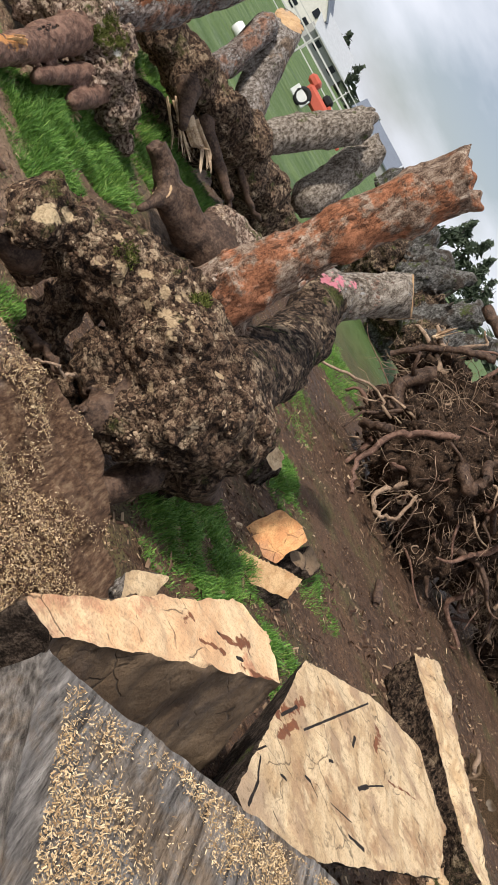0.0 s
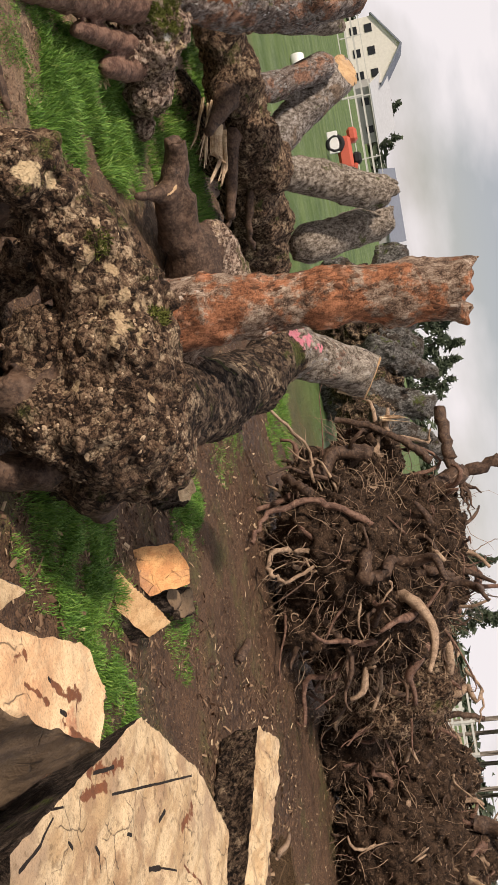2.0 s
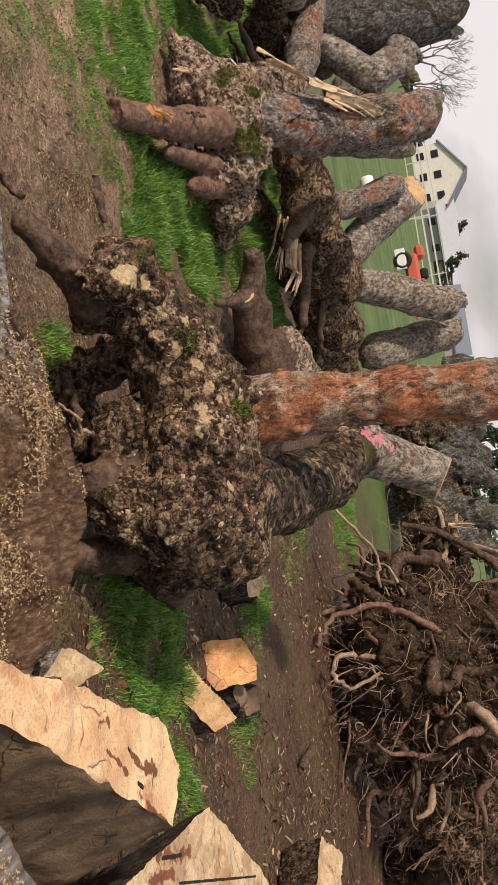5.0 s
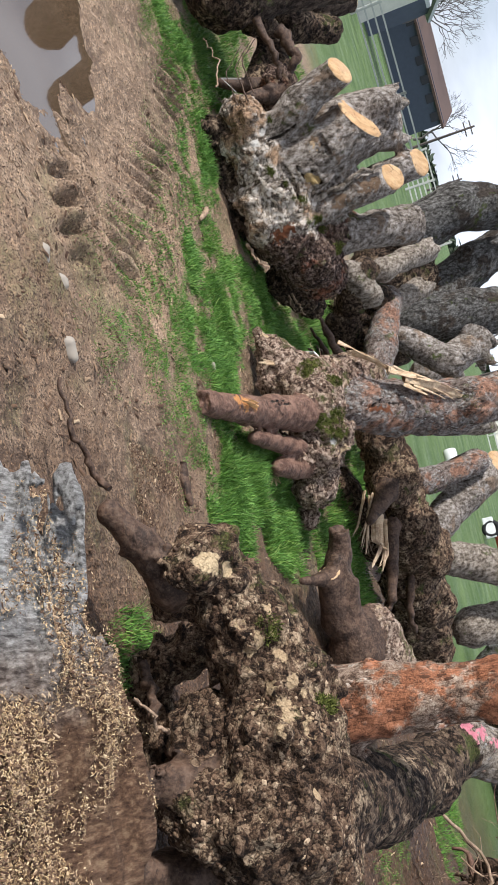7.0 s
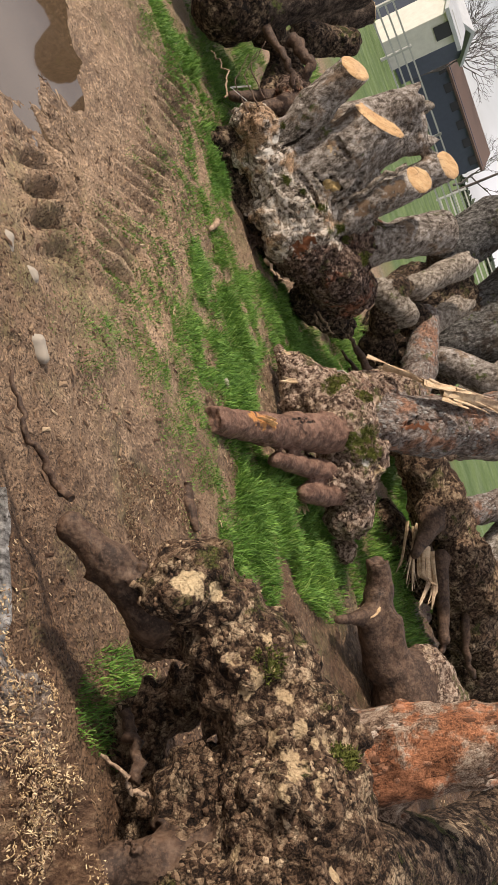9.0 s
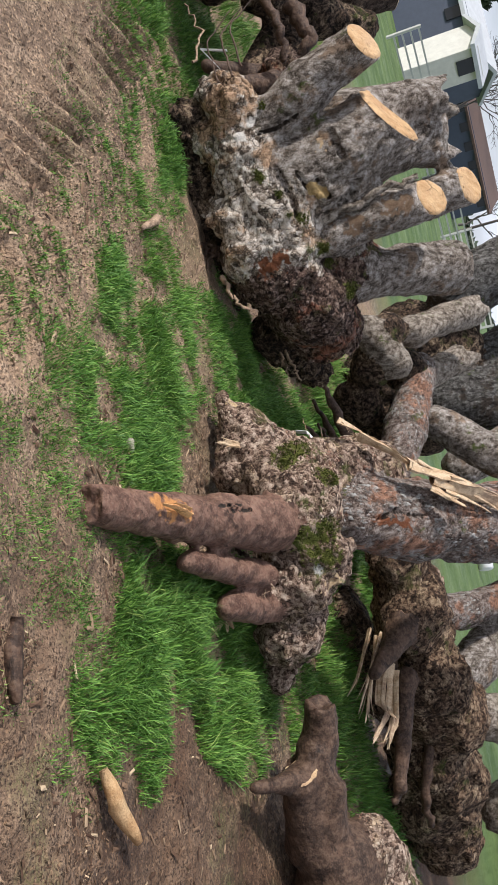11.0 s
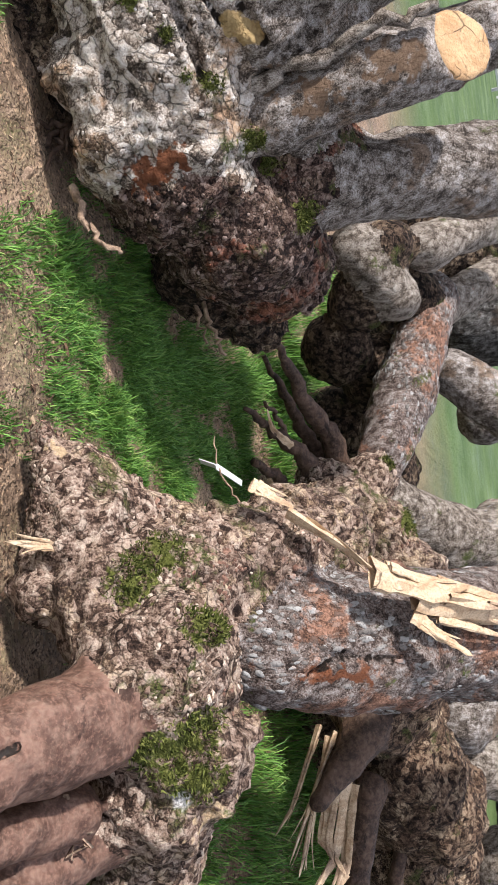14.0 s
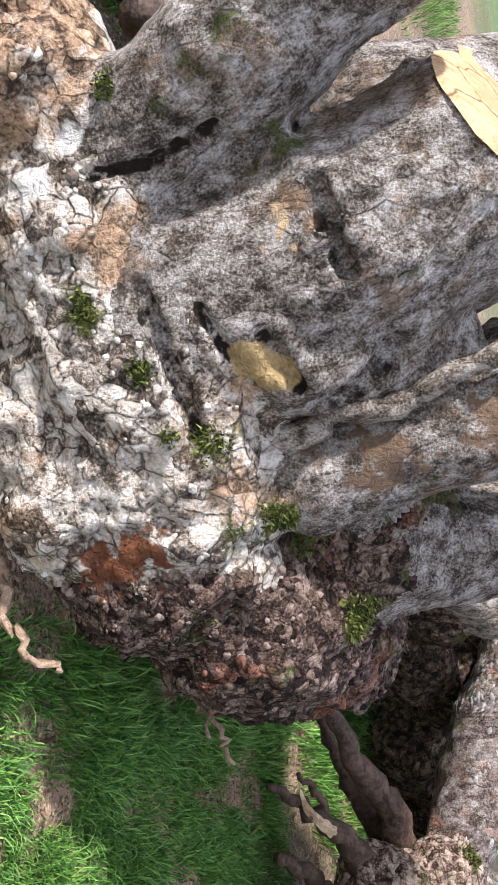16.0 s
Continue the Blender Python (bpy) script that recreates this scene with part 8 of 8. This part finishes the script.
building("farm_house", (-37.6, 131.9, -0.0), (-28.5, 132.6, 0.0), 10, 4.2, 3.4, WALL_WHITE, ROOF_GREY, 3, 2, "white two-storey farmhouse with a grey-blue roof", "house", True)
building("barn", (-28.0, 130.5, -0.2), (-21.0, 135.4, 0.4), 9, 2.6, 2.6, WALL_GREY, ROOF_PALE, 2, 1, "long grey barn with a pale metal roof", "barn", False)
building("barn", (-15.1, 123.3, 0.3), (-5.6, 123.9, -0.2), 8, 2.0, 2.0, WALL_GREY, ROOF_GREY, 0, 1, "low far barn with a grey roof", "barn", False)
building("barn", (-55.1, 62.7, 2.4), (-48.5, 70.5, 2.0), 9, 1.5, 1.1, WALL_BLUE, ROOF_BROWN, 6, 1, "long farm building with a brown tiled roof", "barn", False)
building("caravan", (-31.9, 34.2, 2.0), (-31.4, 35.7, 2.0), 2.4, 1.6, 0.35, WALL_WHITE, ROOF_PALE, 1, 1, "white caravan with a dark window", "caravan", False)
building("shed", (-42.2, 35.7, 2.4), (-35.0, 37.3, 2.1), 5, 1.6, 0.9, WALL_BLUE, ROOF_PALE, 5, 1, "open dark shed with a white roof edge", "shed", False)
building("hut", (20.3, 20.9, 1.0), (21.4, 19.3, 0.8), 3, 1.5, 0.5, WALL_PLANK, ROOF_DARK, 1, 1, "small weathered plank hut", "hut", False)
building("hut", (21.4, 19.3, 0.9), (22.8, 17.7, 0.8), 3, 1.2, 0.5, WALL_PLANK, ROOF_DARK, 1, 1, "low weathered plank outbuilding", "hut", False)
building("farm_shelter", (15.2, 27.6, 2.5), (18.9, 25.0, 2.4), 4, 0.9, 0.9, WALL_PLANK, ROOF_DARK, 0, 1, "open stock shelter with a dark plank roof", "shelter", False)
rail_fence([(-27.0, 27.3, 1.0), (-26.7, 29.7, 1.3), (-24.3, 32.7, 1.2), (-21.9, 35.7, 1.1)], 1.3, 4, RAIL_WHITE, 2.5, "white pipe stock rails")
rail_fence([(-25.4, 38.9, 1.1), (-20.7, 40.4, 0.7)], 1.5, 6, RAIL_WHITE, 1.5, "white pipe stock rails")
rail_fence([(17.2, 37.5, 1.5), (20.9, 33.9, 1.3), (22.3, 28.9, 1.1), (24.7, 25.7, 0.7)], 1.5, 5, RAIL_WHITE, 2.0, "white corral rails of a stock pen")
rail_fence([(14.4, 27.8, 1.9), (15.2, 25.2, 1.8)], 1.8, 6, RAIL_WHITE, 1.2, "white corral rails of a stock pen")
rail_fence([(-19.8, 60.2, -0.7), (-12.2, 60.7, -0.8), (-4.9, 59.2, -0.9)], 1.4, 3, RAIL_WHITE, 4, "pale paddock boards beyond the yard")
rail_fence([(-28.2, 85.6, -0.6), (-17.5, 86.3, -1.0), (-6.3, 87.1, -1.4)], 2.0, 3, RAIL_WHITE, 5, "pale paddock boards beyond the yard")
rail_fence([(0.6, 33.1, 2.1), (3.4, 34.3, 2.2), (6.9, 35.1, 2.2)], 1.3, 2, WALL_PLANK, 3, "weathered grey pasture fence in the field")
leafy_tree((9.7, 129.0, 0.0), 9.2, 0, "tall dark green far tree")
leafy_tree((13.4, 127.5, 0.0), 8.3, 1, "tall dark green far tree")
leafy_tree((15.6, 126.6, 0.0), 7.2, 2, "tall dark green far tree")
leafy_tree((6.8, 130.2, 0.0), 8.6, 3, "tall dark green far tree")
leafy_tree((2.4, 132.0, 0.0), 7.9, 4, "tall dark green far tree")
leafy_tree((58.3, 143.6, 0.0), 10.6, 7, "small dark conifer on the skyline")
leafy_tree((49.3, 146.9, 0.0), 9.8, 8, "small far dark tree")
leafy_tree((-34.4, 184.8, 0.0), 7.7, 10, "dark green tree behind the farm")
leafy_tree((-28.4, 183.4, 0.0), 6.7, 11, "dark green tree behind the farm")
leafy_tree((-18.6, 181.1, 0.0), 4.7, 12, "dark green tree behind the farm")
leafy_tree((-9.9, 179.2, 0.0), 2.9, 13, "dark green tree behind the farm")
leafy_tree((-59.5, 53.0, 0.0), 12.4, 20, "dense evergreen behind the shed")
leafy_tree((-57.4, 54.1, 0.0), 9.3, 21, "dense evergreen behind the shed")
leafy_tree((-61.2, 52.1, 0.0), 11.5, 22, "dense evergreen behind the shed")
bare_tree((-59.6, 66.9, 0.0), 10.9, 30, "leafless grey winter tree")
bare_tree((-66.5, 97.2, 0.0), 9.4, 31, "leafless grey winter tree")
bare_tree((-53.5, 62.0, 0.0), 9.4, 32, "leafless grey winter tree")
bare_tree((-40.5, 114.5, 0.0), 9.1, 33, "leafless grey winter tree")
bare_tree((50.5, 135.4, 0.0), 10.3, 34, "leafless far grey tree")
bare_tree((-35.8, 94.0, 0.0), 10.1, 35, "leafless far grey tree")
utility_pole((-53.3, 79.6, -0.5), 7, 0)
utility_pole((-59.8, 99.1, -0.5), 5, 1)
utility_pole((-41.8, 122.1, -0.5), 6.5, 2)
utility_pole((-33.0, 143.0, -0.5), 4.5, 3)
utility_pole((-29.8, 152.8, -0.5), 6, 4)
utility_pole((-55.2, 68.1, -0.5), 4.5, 5)
TRACTOR_AT = (-4.5, 32.0, 0.0)

tractor = thing("tractor", TRACTOR_AT, "orange tractor with black tyres and a white bonnet panel", "tractor")
box("body", pose(0.25, 0, 0.62), (1.15, 0.75, 0.5), MACHINE_RED, tractor, 0.1)
box("cowl", pose(-0.35, 0.05, 0.95), (0.5, 0.6, 0.35), MACHINE_RED, tractor, 0.1)
box("bonnet_panel", pose(-0.15, -0.5, 0.28), (0.75, 0.08, 0.38), WHITE, tractor, 0.03)
box("loader_arm", pose(1.35, -0.1, 0.72, 0, 18, 0), (1.5, 0.12, 0.14), MACHINE_RED, tractor, 0.03)
box("seat", pose(0.45, 0.1, 1.0), (0.4, 0.45, 0.3), BLACK, tractor, 0.08)
for wx, wr in ((-0.1, 0.34), (0.85, 0.26)):
    turn = np.linspace(0, 2 * math.pi, 25)
    hoop = [(wx + wr * 0.72 * math.cos(a), -0.46, wr + wr * 0.72 * math.sin(a)) for a in turn]
    wheel = part("tyre", tubes_mesh("tyre", [tube(hoop, [wr * 0.28] * 25, 8)]), BLACK, tractor)
    part("rim", tubes_mesh("rim", [tube([(wx, -0.5, wr), (wx, -0.46, wr), (wx, -0.36, wr)], [wr * 0.5, wr * 0.55, wr * 0.5], 16)]), WALL_GREY, wheel)
drum = thing("feed_drum", (-5.1, 22.4, 0.0), "white plastic drum lying in the grass", "drum")
part("drum_body", tubes_mesh("drum_body", [tube([(-0.26, 0, 0.17), (-0.24, 0, 0.17), (0, 0, 0.17), (0.24, 0, 0.17), (0.26, 0, 0.17)], [0.14, 0.17, 0.18, 0.17, 0.14], 18)]), WHITE, drum)
# low hedge and rough ground along the skyline
rng = np.random.RandomState(77)
hn = 5200
hx = np.concatenate([rng.uniform(-170, 190, hn)])
hy = 190 - 0.0006 * hx ** 2 + rng.normal(0, 4, hn)
hz = np.abs(rng.normal(0, 1.0, hn)) * (1.2 + 0.8 * vnoise(np.stack([hx * 0.05, hy * 0, hx * 0], 1).astype(np.float32), 1.0, 3))
hv = np.stack([hx, hy, hz], 1)[:, None, :] + rng.normal(0, 0.9, (hn, 4, 3)) * np.array([1.4, 1, 0.6])
tagged(part("far_hedge", mesh_from("far_hedge", hv.reshape(-1, 3), 4 * np.arange(hn)[:, None] + np.arange(4), False), LEAF_DARK.m), "hazy dark hedge line along the far edge of the fields", "hedge", kind="stuff")

# ---- small things ----
tape = thing("plastic_tape", (-4.15, 5.35, 0.3), "torn white plastic tape caught on the roots", "tape")
for k, (a, b) in enumerate((((0, 0, 0.0), (0.05, 0.02, 0.14)), ((0, 0, 0.0), (0.13, 0.05, 0.08)))):
    box("strip", look((a[0] + (b[0] - a[0]) / 2, a[1] + (b[1] - a[1]) / 2, (a[2] + b[2]) / 2), (b[0], b[1], b[2])), (0.025, 0.004, 0.16), WHITE, tape, 0)
tag = thing("plastic_tape", (-2.12, 6.36, 0.39), "folded white plastic tape caught on a thin root", "tape")
for k, (a, b) in enumerate((((0, 0, 0.0), (0.04, 0.15, 0.03)), ((0, 0, 0.0), (-0.03, 0.02, -0.07)))):
    box("strip", look(((a[0] + b[0]) / 2, (a[1] + b[1]) / 2, (a[2] + b[2]) / 2), b), (0.022, 0.004, (Vector(b) - Vector(a)).length), WHITE, tag, 0)
strand(stump_c, [(-1.92, 6.38, 0.52), (-2.02, 6.40, 0.44), (-2.12, 6.37, 0.385), (-2.24, 6.42, 0.36)], 0.005, 0.002, ROOT_PALE, 120, "root", "", 0.003)
stone_mat = plain("pale_stone", (0.42, 0.37, 0.30), 0.8, 0.6)
for i, (x, y, s) in enumerate(((-1.58, 4.88, 0.035), (-1.37, 2.82, 0.04), (-1.29, 2.98, 0.035), (-0.98, 2.98, 0.05), (5.9, 7.0, 0.06), (7.4, 8.0, 0.16))):
    st = Wood(0.02)
    st.limb("stone", (x - s * 0.5, y, s * 0.4), s * 0.7, (x + s * 0.5, y + s * 0.3, s * 0.45), s * 0.6)
    me = st.build(s * 0.14 + 0.003, (("fbm", s * 0.3, 0.6 / s),), (x, y, 0))[("stone", 0)]
    ob = part("stone", me, stone_mat)
    ob.location = (x, y, 0)
    tagged(ob, "pale brown stone lying on the mud", "stone", "loose stones")
for i, (p, q, r, mat, lab) in enumerate((((-0.73, 4.09, 0.03), (-0.48, 4.08, 0.04), 0.03, ROOT_BROWN, "curled brown piece of bark on the mud"), ((-0.31, 4.58, 0.03), (-0.08, 4.74, 0.07), 0.03, CUT_TAN, "fresh yellow wood offcut in the grass"),
                                         ((4.93, 6.1, 0.05), (5.05, 6.6, 0.06), 0.025, ROOT_PALE, "thin peeled stick beside the puddle"), ((-3.0, 5.25, 0.02), (-2.75, 5.0, 0.05), 0.02, ROOT_PALE, "broken pale stick in the grass"),
                                         ((3.3, 6.2, 0.03), (3.2, 6.4, 0.1), 0.04, ROOT_BROWN, "small torn root lying on the mud"), ((7.6, 7.3, 0.05), (8.0, 7.6, 0.08), 0.06, SPLINTER, "pale broken limb on the mud"))):
    base = np.array(p)
    me = tubes_mesh("stick", [tube(bend(p, q, 0.009, 8, 300 + i) - base, r * np.array([0.6, 0.9, 1.0, 1.05, 1.0, 0.9, 0.8, 0.5]), 8, 0.15, i)])
    ob = part("stick", me, mat)
    ob.location = p
    tagged(ob, lab, "stick")
